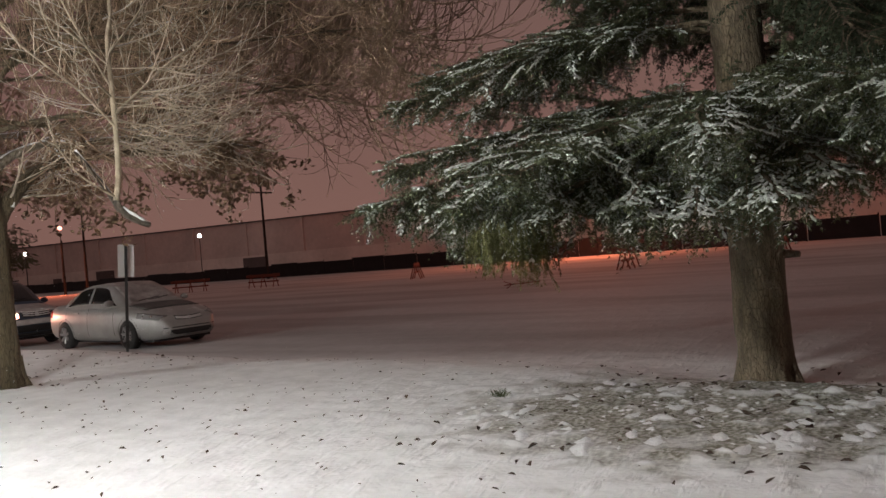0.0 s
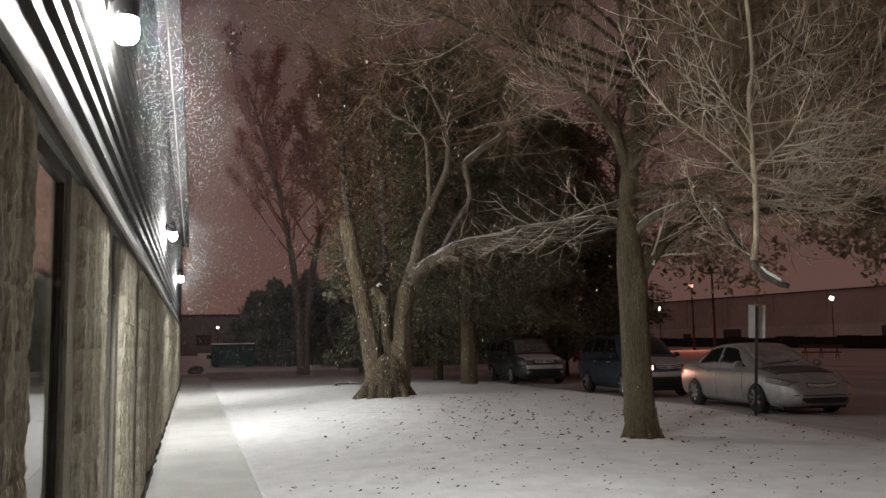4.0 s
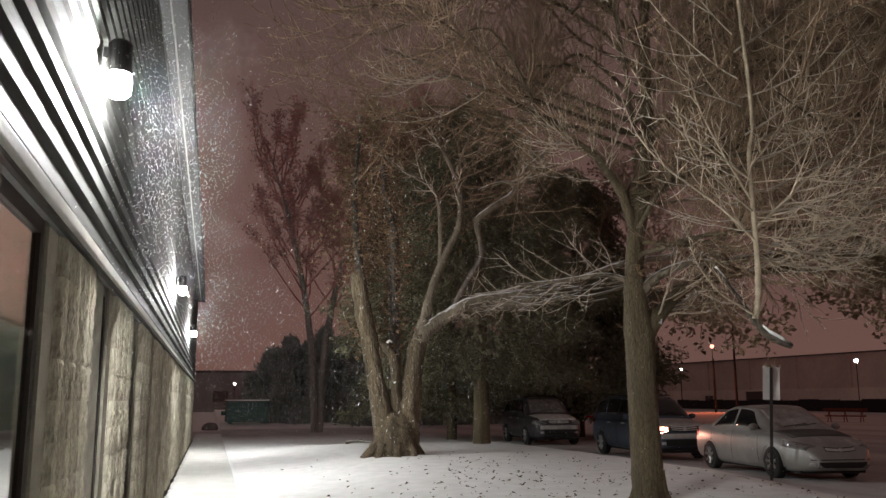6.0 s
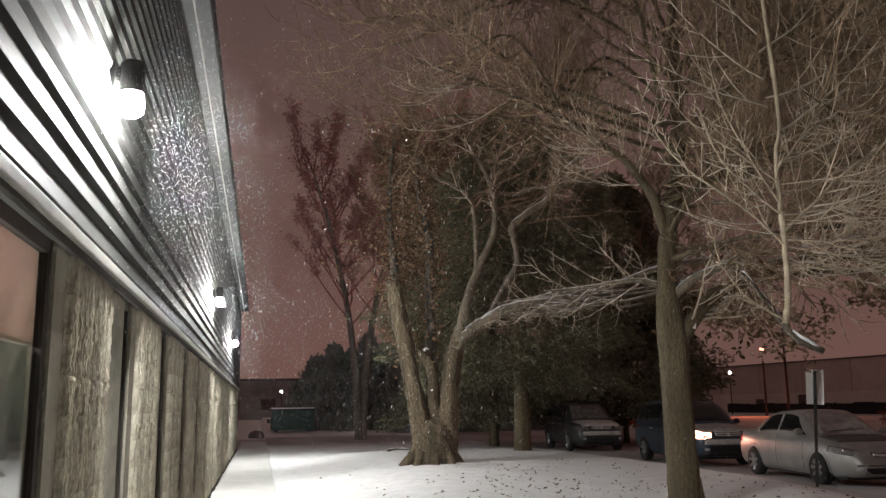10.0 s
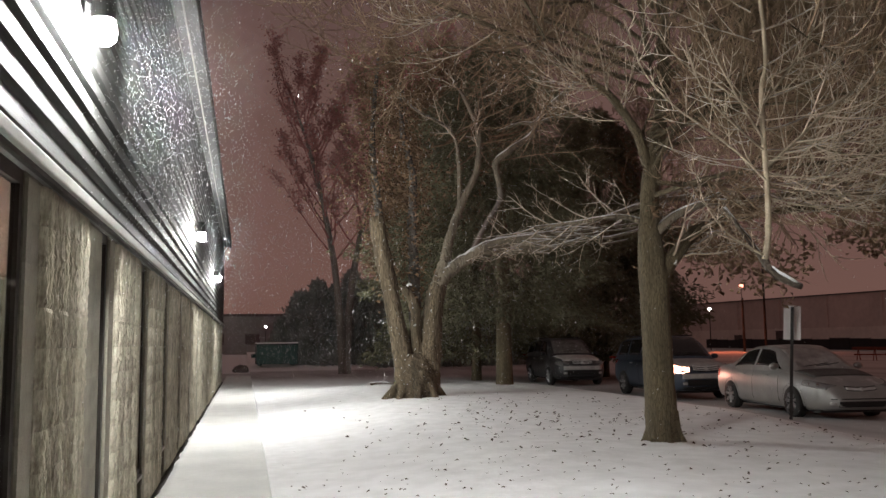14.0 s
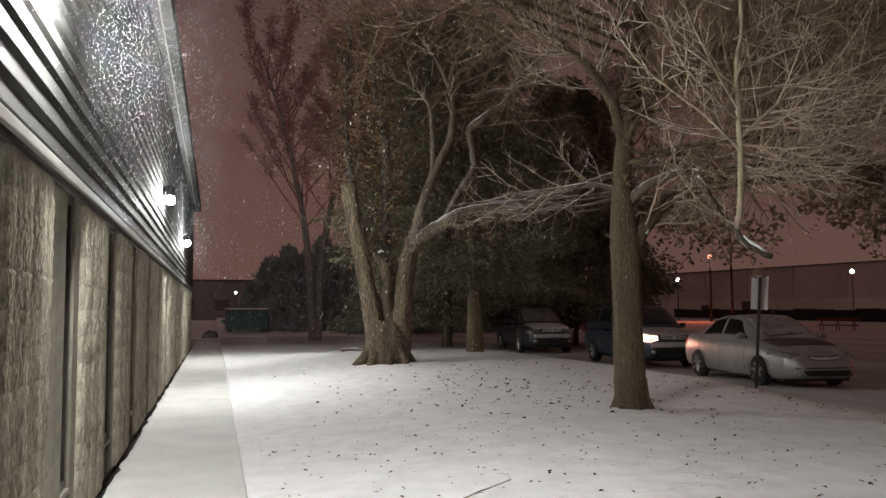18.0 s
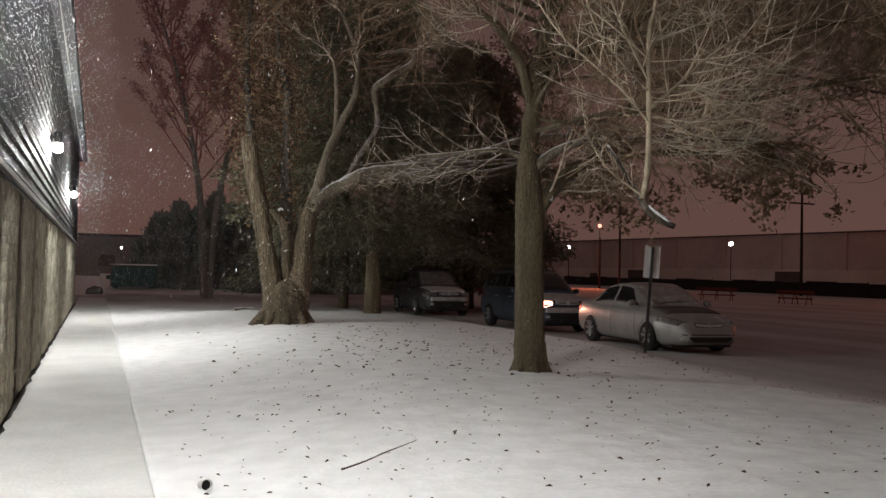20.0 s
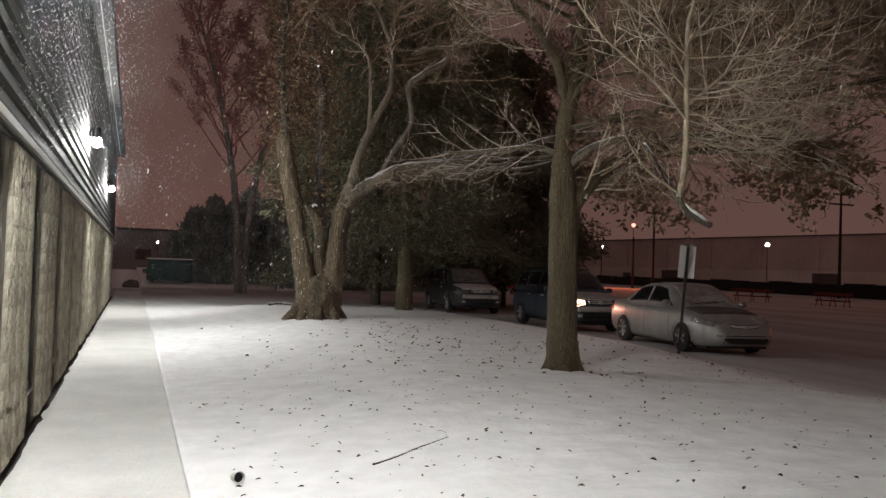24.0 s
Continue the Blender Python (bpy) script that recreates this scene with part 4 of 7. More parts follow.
    specs = ((3.6, -0.9, -0.06, 5.4), (3.8, -0.62, -0.03, 6.0), (3.4, -1.12, -0.07, 5.2), (4.1, -0.4, 0.0, 5.6), (5.4, -1.38, 0.04, 7.4), (6.0, -1.48, 0.06, 7.4), (5.0, -1.3, -0.05, 7.4), (6.6, -1.35, 0.08, 7.2), (5.0, 3.0, 0.02, 4.4), (5.4, 3.4, 0.05, 4.6), (5.8, 2.75, 0.1, 4.4), (6.2, 3.2, 0.1, 5.0), (6.6, 3.6, 0.15, 4.4), (5.2, 3.75, 0.05, 4.0), (6.9, 2.9, 0.2, 4.6), (4.0, -1.12, -0.12, 6.4), (4.5, -1.25, -0.10, 6.8), (4.9, -1.0, -0.05, 6.8), (5.3, -1.32, -0.04, 6.8), (5.7, -1.1, 0.03, 6.8), (6.2, -1.22, 0.08, 6.6), (4.3, -0.95, -0.08, 6.4), (5.0, -1.45, 0.0, 6.0), (5.6, 2.9, 0.5, 3.6), (6.8, 3.3, 0.5, 3.8), (7.4, 2.2, 0.6, 3.6), (5.2, 1.9, 0.4, 3.6), (6.2, -1.9, 0.5, 3.8), (4.5, -0.66, 0.06, 5.8), (5.0, -0.5, 0.12, 6.0), (4.2, -0.85, 0.05, 5.0), (5.4, -0.72, 0.14, 6.2), (5.8, -0.35, 0.2, 5.6), (6.2, -0.6, 0.35, 5.4), (3.7, -1.5, 0.35, 3.8), (4.3, -0.5, 0.55, 3.6), (4.8, -1.1, 0.6, 4.4), (5.2, 0.2, 0.5, 4.6), (5.4, -2.2, 0.7, 4.0), (6.0, -0.8, 0.8, 4.5), (6.3, 2.7, 0.9, 3.8),
             (6.6, 0.6, 0.9, 3.6), (7.2, -1.7, 1.1, 3.4), (7.6, 1.4, 1.2, 3.0), (8.2, 3.6, 1.3, 3.0), (8.6, -0.4, 1.3, 3.0))
    for z, a, rise, ln in specs:
        c, s = math.cos(a), math.sin(a)
        px = -0.07 + 0.1 * max(0, z - 4.6)
        pts = [(px, 0, z)]
        for k in (0.25, 0.5, 0.75, 1.0):
            pts.append((px + c * ln * k + rng.gauss(0, 0.36), s * ln * k + rng.gauss(0, 0.36), z + rise * ln * k * (1 - 0.3 * k) * 0.8 + 0.09 * ln * math.sin(math.pi * k) + rng.gauss(0, 0.24)))
        q, rr = limb(upper, pts, (0.046 - 0.002 * z) * (0.62 if ln > 5.5 else 1.0), 0.007, 8, 5, 0.12, seed=z)
        for k in range(58 if -1.5 < a < -0.3 else 30):
            t = 0.15 + 0.85 * (k + rng.random()) / (58 if -1.5 < a < -0.3 else 30)
            j = min(int(t * (len(q) - 1)), len(q) - 2)
            ax = (q[j + 1] - q[j]).normalized()
            sd = ax.cross(Vector((rng.gauss(0, 1), rng.gauss(0, 1), rng.gauss(0, 1)))).normalized()
            arc(dt, rng, q[j], ax * 0.5 + sd * 0.7 + Vector((0, 0, rng.uniform(-0.3, 0.15))), rng.uniform(0.9, 2.1), 0.011, 1)
    # limb that climbs away over the old forked tree
    climb, cr = limb(upper, ((-0.05, 0, 3.75), (-0.2, 0, 4.24), (-0.35, 0, 4.5), (-0.62, 0.0, 4.84), (-0.82, 0.05, 5.0), (-1.12, 0.1, 5.25), (-1.75, 0.2, 5.6), (-2.7, 0.3, 6.0), (-3.7, 0.3, 6.3)), 0, 0, 9, 6, 0.15, radii=(0.075, 0.07, 0.064, 0.058, 0.052, 0.046, 0.038, 0.028, 0.014))
    for k in range(34):
        t = 0.25 + 0.75 * (k + rng.random()) / 34
        j = min(int(t * (len(climb) - 1)), len(climb) - 2)
        ax = (climb[j + 1] - climb[j]).normalized()
        sd = ax.cross(Vector((rng.gauss(0, 1), rng.gauss(0, 1), rng.gauss(0, 1)))).normalized()
        arc(tw, rng, climb[j], ax * 0.5 + sd * 0.7 + Vector((0, 0, -0.2)), rng.uniform(0.7, 1.7), 0.011, 1)
    tagged(tw.done("twig_fan", M_TWIG, w), kind="stuff")
    tagged(dt.done("twig_crown", M_DTWIG, w), kind="stuff")
    tagged(lv.done("dead_foliage", M_OAKLEAF, w, smooth=False), kind="stuff")
    # hanging branch: curved stub at its foot, a fan of pale shoots
    sh, tw = Sheaf(), Sheaf()
    o = Vector((bx, by, z0))

    def at(x, y, z):
        return Vector((x, y, z)) - o

    limb(sh, (at(5.03, 6.36, 2.11), at(4.93, 6.37, 2.15), at(4.81, 6.39, 2.21), at(4.72, 6.4, 2.30), at(4.69, 6.4, 2.40)), 0, 0, 9, 5, 0.15, radii=(0.030, 0.036, 0.036, 0.032, 0.028), cap=True)
    limb(sh, (at(4.74, 6.42, 2.27), at(4.64, 6.44, 2.45), at(4.52, 6.5, 2.66), at(4.42, 6.6, 2.88)), 0.03, 0.018, 8, 5, 0.2, cap=True)
    sh.done("broken_stub", M_STUB, w, "curved broken branch end with snow on it")
    sh = Sheaf()
    limb(sh, (at(4.99, 6.345, 2.140), at(4.92, 6.345, 2.180), at(4.82, 6.36, 2.238), at(4.745, 6.37, 2.30)), 0, 0, 9, 5, 0.5, radii=(0.008, 0.017, 0.016, 0.008), cap=True)
    sh.done("stub_snow", M_SNOWLUMP, w, "snow along the broken branch")
    sh = Sheaf()
    stem, rs = limb(sh, (at(4.69, 6.4, 2.36), at(4.74, 6.4, 2.6), at(4.755, 6.4, 3.0), at(4.76, 6.42, 3.5), at(4.78, 6.45, 4.0), at(4.88, 6.5, 4.4), at(4.85, 6.55, 5.6), at(4.95, 6.8, 6.9), at(5.2, 7.7, 8.2), at(5.6, 9.2, 8.7), at(5.95, 10.4, 8.2)), 0, 0, 9, 6, 0.08,
                   radii=(0.033, 0.029, 0.027, 0.025, 0.023, 0.021, 0.020, 0.024, 0.03, 0.036, 0.04))
    # main shoots of the fan: (thickness, reach of the side shoots, (x, y, z) along it)
    fan = ((0.021, 0.50, (4.765, 6.4, 3.24), (5.05, 6.38, 3.48), (5.44, 6.36, 3.82), (6.02, 6.4, 4.2), (6.45, 6.45, 4.48), (7.0, 6.5, 4.95)),
           (0.013, 0.45, (5.06, 6.38, 3.49), (5.45, 6.3, 3.53), (6.04, 6.25, 3.69), (6.74, 6.2, 3.86)), (0.012, 0.45, (5.16, 6.38, 3.5), (5.62, 6.45, 3.41), (6.2, 6.5, 3.42), (6.9, 6.5, 3.6)),
           (0.014, 0.45, (4.76, 6.4, 3.1), (4.43, 6.38, 3.38), (4.05, 6.35, 3.61), (3.79, 6.35, 3.78), (3.5, 6.35, 4.1), (3.35, 6.4, 4.6)),
           (0.013, 0.40, (4.69, 6.4, 2.4), (4.5, 6.4, 2.5), (4.27, 6.38, 2.64), (4.06, 6.36, 2.92), (3.97, 6.36, 3.3)),
           (0.011, 0.50, (4.755, 6.4, 2.95), (5.2, 6.35, 2.87), (5.8, 6.3, 2.94), (6.4, 6.3, 3.16)), (0.011, 0.5, (4.755, 6.4, 3.05), (5.15, 6.55, 3.05), (5.75, 6.7, 3.1), (6.5, 6.8, 3.35)),
           (0.013, 0.50, (4.77, 6.42, 3.85), (5.05, 6.4, 4.2), (5.36, 6.4, 4.65), (5.52, 6.4, 5.2)), (0.013, 0.5, (4.76, 6.42, 3.5), (4.48, 6.4, 3.92), (4.22, 6.4, 4.42), (4.08, 6.4, 5.0)),
           (0.012, 0.50, (4.765, 6.42, 3.72), (4.42, 6.5, 4.0), (3.95, 6.55, 4.32), (3.6, 6.55, 4.8)), (0.011, 0.45, (4.765, 6.42, 3.4), (4.4, 6.25, 3.55), (4.0, 6.15, 3.85), (3.8, 6.1, 4.3)),
           (0.012, 0.50, (4.8, 6.46, 4.1), (5.3, 6.5, 4.35), (5.9, 6.5, 4.75), (6.4, 6.5, 5.3)), (0.010, 0.5, (4.76, 6.4, 3.16), (5.2, 6.2, 3.12), (5.8, 6.05, 3.2), (6.3, 5.95, 3.45)))
    for r, reach, *pts in fan:
        shoot(sh, tw, rng, [at(*p) for p in pts], r, 0.14, reach)
    shoots = ((3.2, (0.9, 0.2, 0.1), 2.2, 0.010), (3.1, (1, 0.4, 0.25), 2.4, 0.011), (3.4, (1, 0.2, 0.3), 2.7, 0.012), (3.0, (1, 0.5, 0.0), 2.4, 0.010), (3.6, (1, 0.3, 0.45), 2.6, 0.012), (3.9, (1, 0.2, 0.5), 2.4, 0.011),
            (4.2, (0.9, 0.3, 0.7), 2.2, 0.011), (3.3, (0.8, -0.4, 0.3), 2.0, 0.010), (3.7, (0.9, -0.5, 0.3), 2.2, 0.010), (2.95, (0.9, 0.1, -0.1), 1.7, 0.008), (3.1, (1, 0.0, 0.0), 2.3, 0.010), (3.35, (1, -0.2, 0.15), 2.2, 0.009), (3.2, (-0.9, 0.3, 0.3), 1.2, 0.008), (4.6, (0.9, 0.1, 0.5), 2.2, 0.011), (4.8, (-0.8, 0.1, 0.6), 1.8, 0.010), (5.1, (0.7, 0.2, 0.7), 2.0, 0.011), (5.3, (-0.7, -0.1, 0.7), 1.7, 0.010), (5.7, (0.8, 0, 0.6), 1.8, 0.010), (5.9, (-0.6, 0.2, 0.8), 1.6, 0.009), (4.5, (-0.9, 0, 0.4), 1.6, 0.009))
    for z, d, ln, r in shoots:
        arc(tw, rng, at(4.765, 6.4 + max(0, z - 3.5) * 0.1, z), Vector(d) - Vector((0, 0, 0.25)), ln, r * 0.8, 1, 0.6)
    sh.done("hanging_branch", M_HANG, w, "hanging branch with a broken curved stub")
    tagged(tw.done("shoot_fan", M_TWIG, w), kind="stuff")


def bough_mesh(rng, length, light=False):
    """One drooping spruce bough along +x: wood, needles and settled snow."""
    wood, nd, sn = Sheaf(), Sheaf(), Sheaf()
    n = 14

    cover = rng.random() * 20

    def axis(t):
        return Vector((length * t, 0.05 * length * math.sin(t * 5 + cover), length * (0.10 * t - 0.42 * t * t + 0.10 * t ** 4)))

    wood.tube([axis(i / n) for i in range(n + 1)], [0.035 * (1 - 0.85 * i / n) for i in range(n + 1)], 6)

    def spray(p, d, ln):
        """A sub-twig clad in needles."""
        d = d.normalized()
        k = max(2, int(ln / 0.035))
        side = d.cross(Vector((0, 0, 1)))
        side = side.normalized() if side.length > 0.01 else Vector((1, 0, 0))
        up = side.cross(d)
        for i in range(k):
            q = p + d * (ln * (i + rng.random()) / k)
            for _ in range(2 if light else 6):
                g = rng.uniform(0, 6.28)
                o = side * math.cos(g) + up * math.sin(g)
                e = q + (o * 0.8 + d * 0.7) * rng.uniform(0.022, 0.038)
                wv = d.cross(o).normalized() * (0.011 if light else 0.0055)
                b0 = len(nd.v)
                nd.v += [q - wv, q + wv, e]
                nd.f.append((b0, b0 + 1, b0 + 2))

    def lump(p, d, ln, wd, h):
        """Snow settled along a sub-twig."""
        d = d.normalized()
        side = d.cross(Vector((0, 0, 1)))
        if side.length < 0.3:
            return
        side.normalize()
        up = side.cross(d)
        b0, bend = len(sn.v), rng.uniform(-0.25, 0.25)
        for i, (t, q) in enumerate(((0.0, 0.45), (0.3, 1.0), (0.7, 0.9), (1.0, 0.35))):
            o = p + d * (ln * t) + side * (bend * ln * t * t)
            for k in range(5):
                g = 1.2566 * k + 0.3
                sn.v.append(o + side * (wd * q * math.cos(g)) + up * (h * q * math.sin(g) + h * 0.4))
        for i in range(3):
            for k in range(5):
                k2 = (k + 1) % 5
                sn.f.append((b0 + i * 5 + k, b0 + i * 5 + k2, b0 + i * 5 + 5 + k2, b0 + i * 5 + 5 + k))
        sn.f += [tuple(b0 + k for k in reversed(range(5))), tuple(b0 + 15 + k for k in range(5))]

    m = int(length / 0.062)
    for i in range(m):
        t = 0.12 + 0.88 * (i + rng.random() * 0.6) / m
        p = axis(t)
        d = (axis(min(1, t + 0.03)) - axis(t - 0.03)).normalized()
        for sgn in (-1, 1):
            if rng.random() < 0.10:
                continue
            ln = length * 0.29 * (math.sin(math.pi * min(1, t * 0.8 + 0.16)) ** 0.8) * rng.uniform(0.40, 1.25) * (1 + 0.35 * noise.noise(Vector((t * 7, sgn, cover)))) + 0.05
            dr = (d * rng.uniform(0.5, 1.0) + Vector((0, sgn * rng.uniform(0.55, 0.95), rng.uniform(-0.35, 0.22)))).normalized()
            sag = rng.uniform(0.1, 0.42)
            pts, step = [p], dr.copy()
            for j in range(5):
                step = (step + Vector((rng.gauss(0, 0.22), rng.gauss(0, 0.22), rng.gauss(0, 0.12) - sag * 0.3))).normalized()
                pts.append(pts[-1] + step * (ln / 5))
            wood.tube(pts, [0.007 * (1 - 0.8 * j / 5) for j in range(6)], 3)
            kk = max(2, int(ln / 0.052))
            for j in range(kk):
                u = (j + 0.5) / kk
                q = pts[min(int(u * 5), 4)].lerp(pts[min(int(u * 5), 4) + 1], u * 5 - min(int(u * 5), 4))
                e = pts[min(int(u * 5), 4) + 1] - pts[min(int(u * 5), 4)]
                e.normalize()
                here = 1.9 * noise.noise(Vector((q.x * 2.3 + cover, q.y * 2.6, 0))) + 0.2
                snowy = not light and e.z > -0.75 and here + 0.4 * rng.random() > 0.24
                if snowy:
                    lump(q + Vector((0, 0, 0.007)), e + Vector((rng.gauss(0, 0.25), rng.gauss(0, 0.25), 0)), rng.uniform(0.035, 0.065), rng.uniform(0.008, 0.015), rng.uniform(0.006, 0.010))
                for s2 in (-1, 1):
                    sd = e.cross(Vector((0, 0, 1))) * s2
                    dd, ls = e * 0.8 + sd * 0.75 + Vector((0, 0, rng.uniform(-0.35, 0.05))), rng.uniform(0.07, 0.13) * (1.1 - 0.4 * u)
                    spray(q, dd, ls)
                    if snowy and rng.random() < 0.75:
                        lump(q + dd.normalized() * ls * 0.2 + Vector((0, 0, 0.008)), dd, ls * rng.uniform(0.35, 0.7), rng.uniform(0.006, 0.011), rng.uniform(0.005, 0.009))
            spray(pts[4], pts[5] - pts[4], 0.1)
            for _ in range(2 if light else 4):
                spray(pts[rng.randrange(5)], Vector((rng.gauss(0, 0.3), rng.gauss(0, 0.3), -1)), rng.uniform(0.08, 0.34))
    return wood, nd, sn


def spruce():
    rng = random.Random(5)
    x0, y0 = 7.66, 1.04
    z0 = height(x0, y0)
    w = thing("spruce_tree", Matrix.Translation((x0, y0, z0)), "large spruce with scaly trunk and drooping snow-dusted boughs", "tree")
    sh = Sheaf()
    limb(sh, ((0, 0, -0.2), (0, 0, 0.0), (0, 0, 0.4), (0.0, 0, 1.2), (-0.02, 0, 2.2), (-0.05, 0, 4), (-0.08, 0, 7), (-0.1, 0, 12)), 0, 0, 24, 8, 0.14, radii=(0.29, 0.265, 0.25, 0.24, 0.235, 0.225, 0.18, 0.05))
    limb(sh, ((0.0, -0.2, 1.2), (0.1, -0.36, 1.18)), 0.05, 0.03, 7, 2, 0.1, cap=True)
    for a in (2.2, 3.0, 3.9, 4.7, 5.6, 0.4, 1.3):
        c, s = math.cos(a), math.sin(a)
        limb(sh, ((c * 0.15, s * 0.15, 0.75), (c * 0.20, s * 0.20, 0.25), (c * 0.32, s * 0.32, -0.1)), 0.07, 0.05, 8, 4, 0.2, seed=a)
    sh.done("trunk", M_SPBARK, w)
    kinds = []
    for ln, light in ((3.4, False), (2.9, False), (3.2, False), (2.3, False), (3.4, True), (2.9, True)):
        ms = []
        for s, nm, mt in zip(bough_mesh(rng, ln, light), ("bough", "needle_cover", "snow_dusting"), (M_SPBARK, M_NEEDLESHADE if light else M_NEEDLE, M_DUST)):
            if not s.v:
                continue
            me = bpy.data.meshes.new(nm)
            me.from_pydata([tuple(v) for v in s.v], [], s.f)
            me.update()
            if nm == "snow_dusting":
                me.shade_smooth()
            me.materials.append(mt)
            ms.append((nm, me))
        kinds.append(ms)
    # (azimuth of growth, height on the trunk, pitch, kind, scale); azimuth 90 grows along +y
    rows = [(139, 2.45, 3, 0, 0.95), (124, 2.7, 4, 2, 0.92), (110, 2.5, 0, 1, 1.0), (150, 2.3, 3, 1, 1.0), (131, 2.35, 2, 3, 1.0), (116, 2.3, -4, 1, 0.85), (162, 2.5, 2, 2, 0.92), (174, 2.25, -4, 3, 1.0), (188, 2.55, 2, 1, 0.92),
            (205, 2.4, -3, 3, 1.0), (222, 2.6, 2, 2, 0.85), (238, 2.5, 0, 0, 0.8), (254, 2.35, -3, 1, 0.9), (270, 2.6, 0, 2, 0.9), (292, 2.5, 0, 1, 0.9), (318, 2.6, 0, 2, 0.9), (345, 2.5, 0, 1, 0.9), (15, 2.6, 0, 0, 0.85), (45, 2.5, 0, 2, 0.9), (72, 2.6, 0, 1, 1.0), (92, 2.5, 0, 2, 0.95),
            (127, 3.3, 4, 0, 0.88), (113, 3.5, 5, 2, 0.85), (140, 3.9, 4, 3, 0.7), (98, 3.4, 2, 1, 0.9), (80, 3.9, 4, 1, 0.95), (55, 3.9, 4, 0, 0.85), (300, 3.6, 2, 0, 0.9), (276, 3.5, 0, 2, 0.9), (250, 3.6, 2, 3, 1.0), (258, 3.9, 2, 1, 0.9), (20, 3.9, 2, 1, 0.9), (345, 3.7, 2, 2, 0.9), (322, 3.6, 0, 1, 0.9),
            (158, 2.3, -3, 1, 0.9), (170, 2.35, -4, 3, 1.0), (184, 2.3, -5, 3, 1.0), (196, 2.35, -4, 3, 1.05), (214, 3.75, -14, 3, 0.9), (232, 3.5, -10, 2, 0.8), (246, 2.7, -4, 1, 0.85), (226, 4.0, -8, 1, 0.8), (240, 4.4, -6, 0, 0.8), (205, 4.5, -4, 3, 0.9), (236, 4.3, 0, 2, 0.85), (222, 4.6, 2, 1, 0.8), (95, 4.7, 4, 1, 1.0), (122, 4.9, 6, 3, 1.0), (150, 5.0, 6, 3, 1.0), (180, 5.1, 4, 3, 0.9), (205, 5.2, 4, 1, 0.8), (250, 4.8, 2, 0, 0.85), (275, 4.6, 2, 1, 0.9), (300, 4.8, 2, 2, 0.9), (50, 5.0, 4, 2, 0.9), (10, 4.9, 4, 1, 0.9), (325, 4.7, 2, 1, 0.9),
            (285, 2.7, 2, 0, 0.9), (308, 3.1, 0, 2, 0.95), (332, 3.2, 2, 0, 0.9), (357, 3.1, 2, 2, 0.9), (283, 4.1, 2, 2, 0.9), (296, 4.3, 4, 0, 0.9), (312, 4.2, 2, 2, 0.95), (335, 4.3, 2, 0, 0.9), (268, 4.3, 2, 0, 0.85), (290, 5.3, 4, 0, 0.9), (315, 5.4, 4, 2, 0.9), (340, 5.4, 4, 0, 0.9), (0, 4.4, 2, 0, 0.9), (30, 4.4, 2, 2, 0.9), (262, 5.4, 4, 2, 0.9), (228, 2.6, 4, 0, 0.95), (214, 2.6, 4, 2, 0.95), (243, 2.5, 4, 0, 0.95), (234, 2.55, 4, 1, 1.0), (252, 2.6, 3, 2, 0.95), (264, 2.5, 3, 0, 0.95), (278, 2.6, 3, 2, 0.95), (288, 2.5, 3, 1, 1.0)]
    for i in range(20):
        rows.append(((i * 137) % 360, 5.8 + i * 0.28, 6, i % 4, 0.9 - i * 0.025))
    # sheltered yellow-green sprays hanging under the wall-side boughs
    hang = Sheaf()
    for i in range(150):
        t = rng.random()
        q = Vector((4.30 + 1.2 * t, 2.05 + rng.gauss(0, 0.07), 1.70 + rng.gauss(0, 0.05))) - Vector((x0, y0, z0))
        ln = (0.14 + 0.26 * math.exp(-((t - 0.68) / 0.16) ** 2) + 0.1 * math.exp(-((t - 0.2) / 0.2) ** 2)) * rng.uniform(0.5, 1.25)
        d = Vector((rng.gauss(0, 0.14), rng.gauss(0, 0.14), -1)).normalized()
        hang.tube([q, q + d * ln * 0.5, q + d * ln + Vector((rng.gauss(0, 0.03), rng.gauss(0, 0.03), 0))], [0.003, 0.0025, 0.0015], 3)
        for m in range(int(ln / 0.004)):
            c = q + d * (ln * rng.random())
            g = rng.uniform(0, 6.28)
            o = Vector((math.cos(g), math.sin(g), 0))
            e = c + (o * 0.75 + d * rng.uniform(0.4, 1.0)) * rng.uniform(0.02, 0.04)
            sd = d.cross(o) * 0.004
            b0 = len(hang.v)
            hang.v += [c - sd, c + sd, e]
            hang.f.append((b0, b0 + 1, b0 + 2))
    tagged(hang.done("hanging_sprays", M_NEEDLE3, w, smooth=False), kind="stuff")
    for a, z, p, k, s in rows:
        if 85 < a < 165 and z > 4:
            s *= 0.52
        elif 105 < a < 160 and z < 3:
            s *= 1.04
        # far, side and high boughs: no snow, their shade put into darker needles
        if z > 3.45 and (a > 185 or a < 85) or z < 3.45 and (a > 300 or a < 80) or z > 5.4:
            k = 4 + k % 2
        c, sn = math.cos(radians(a)), math.sin(radians(a))
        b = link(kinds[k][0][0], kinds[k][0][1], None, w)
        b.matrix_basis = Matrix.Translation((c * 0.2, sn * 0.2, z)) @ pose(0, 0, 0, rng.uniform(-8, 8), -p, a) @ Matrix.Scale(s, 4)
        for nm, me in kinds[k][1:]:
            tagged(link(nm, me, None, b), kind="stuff")


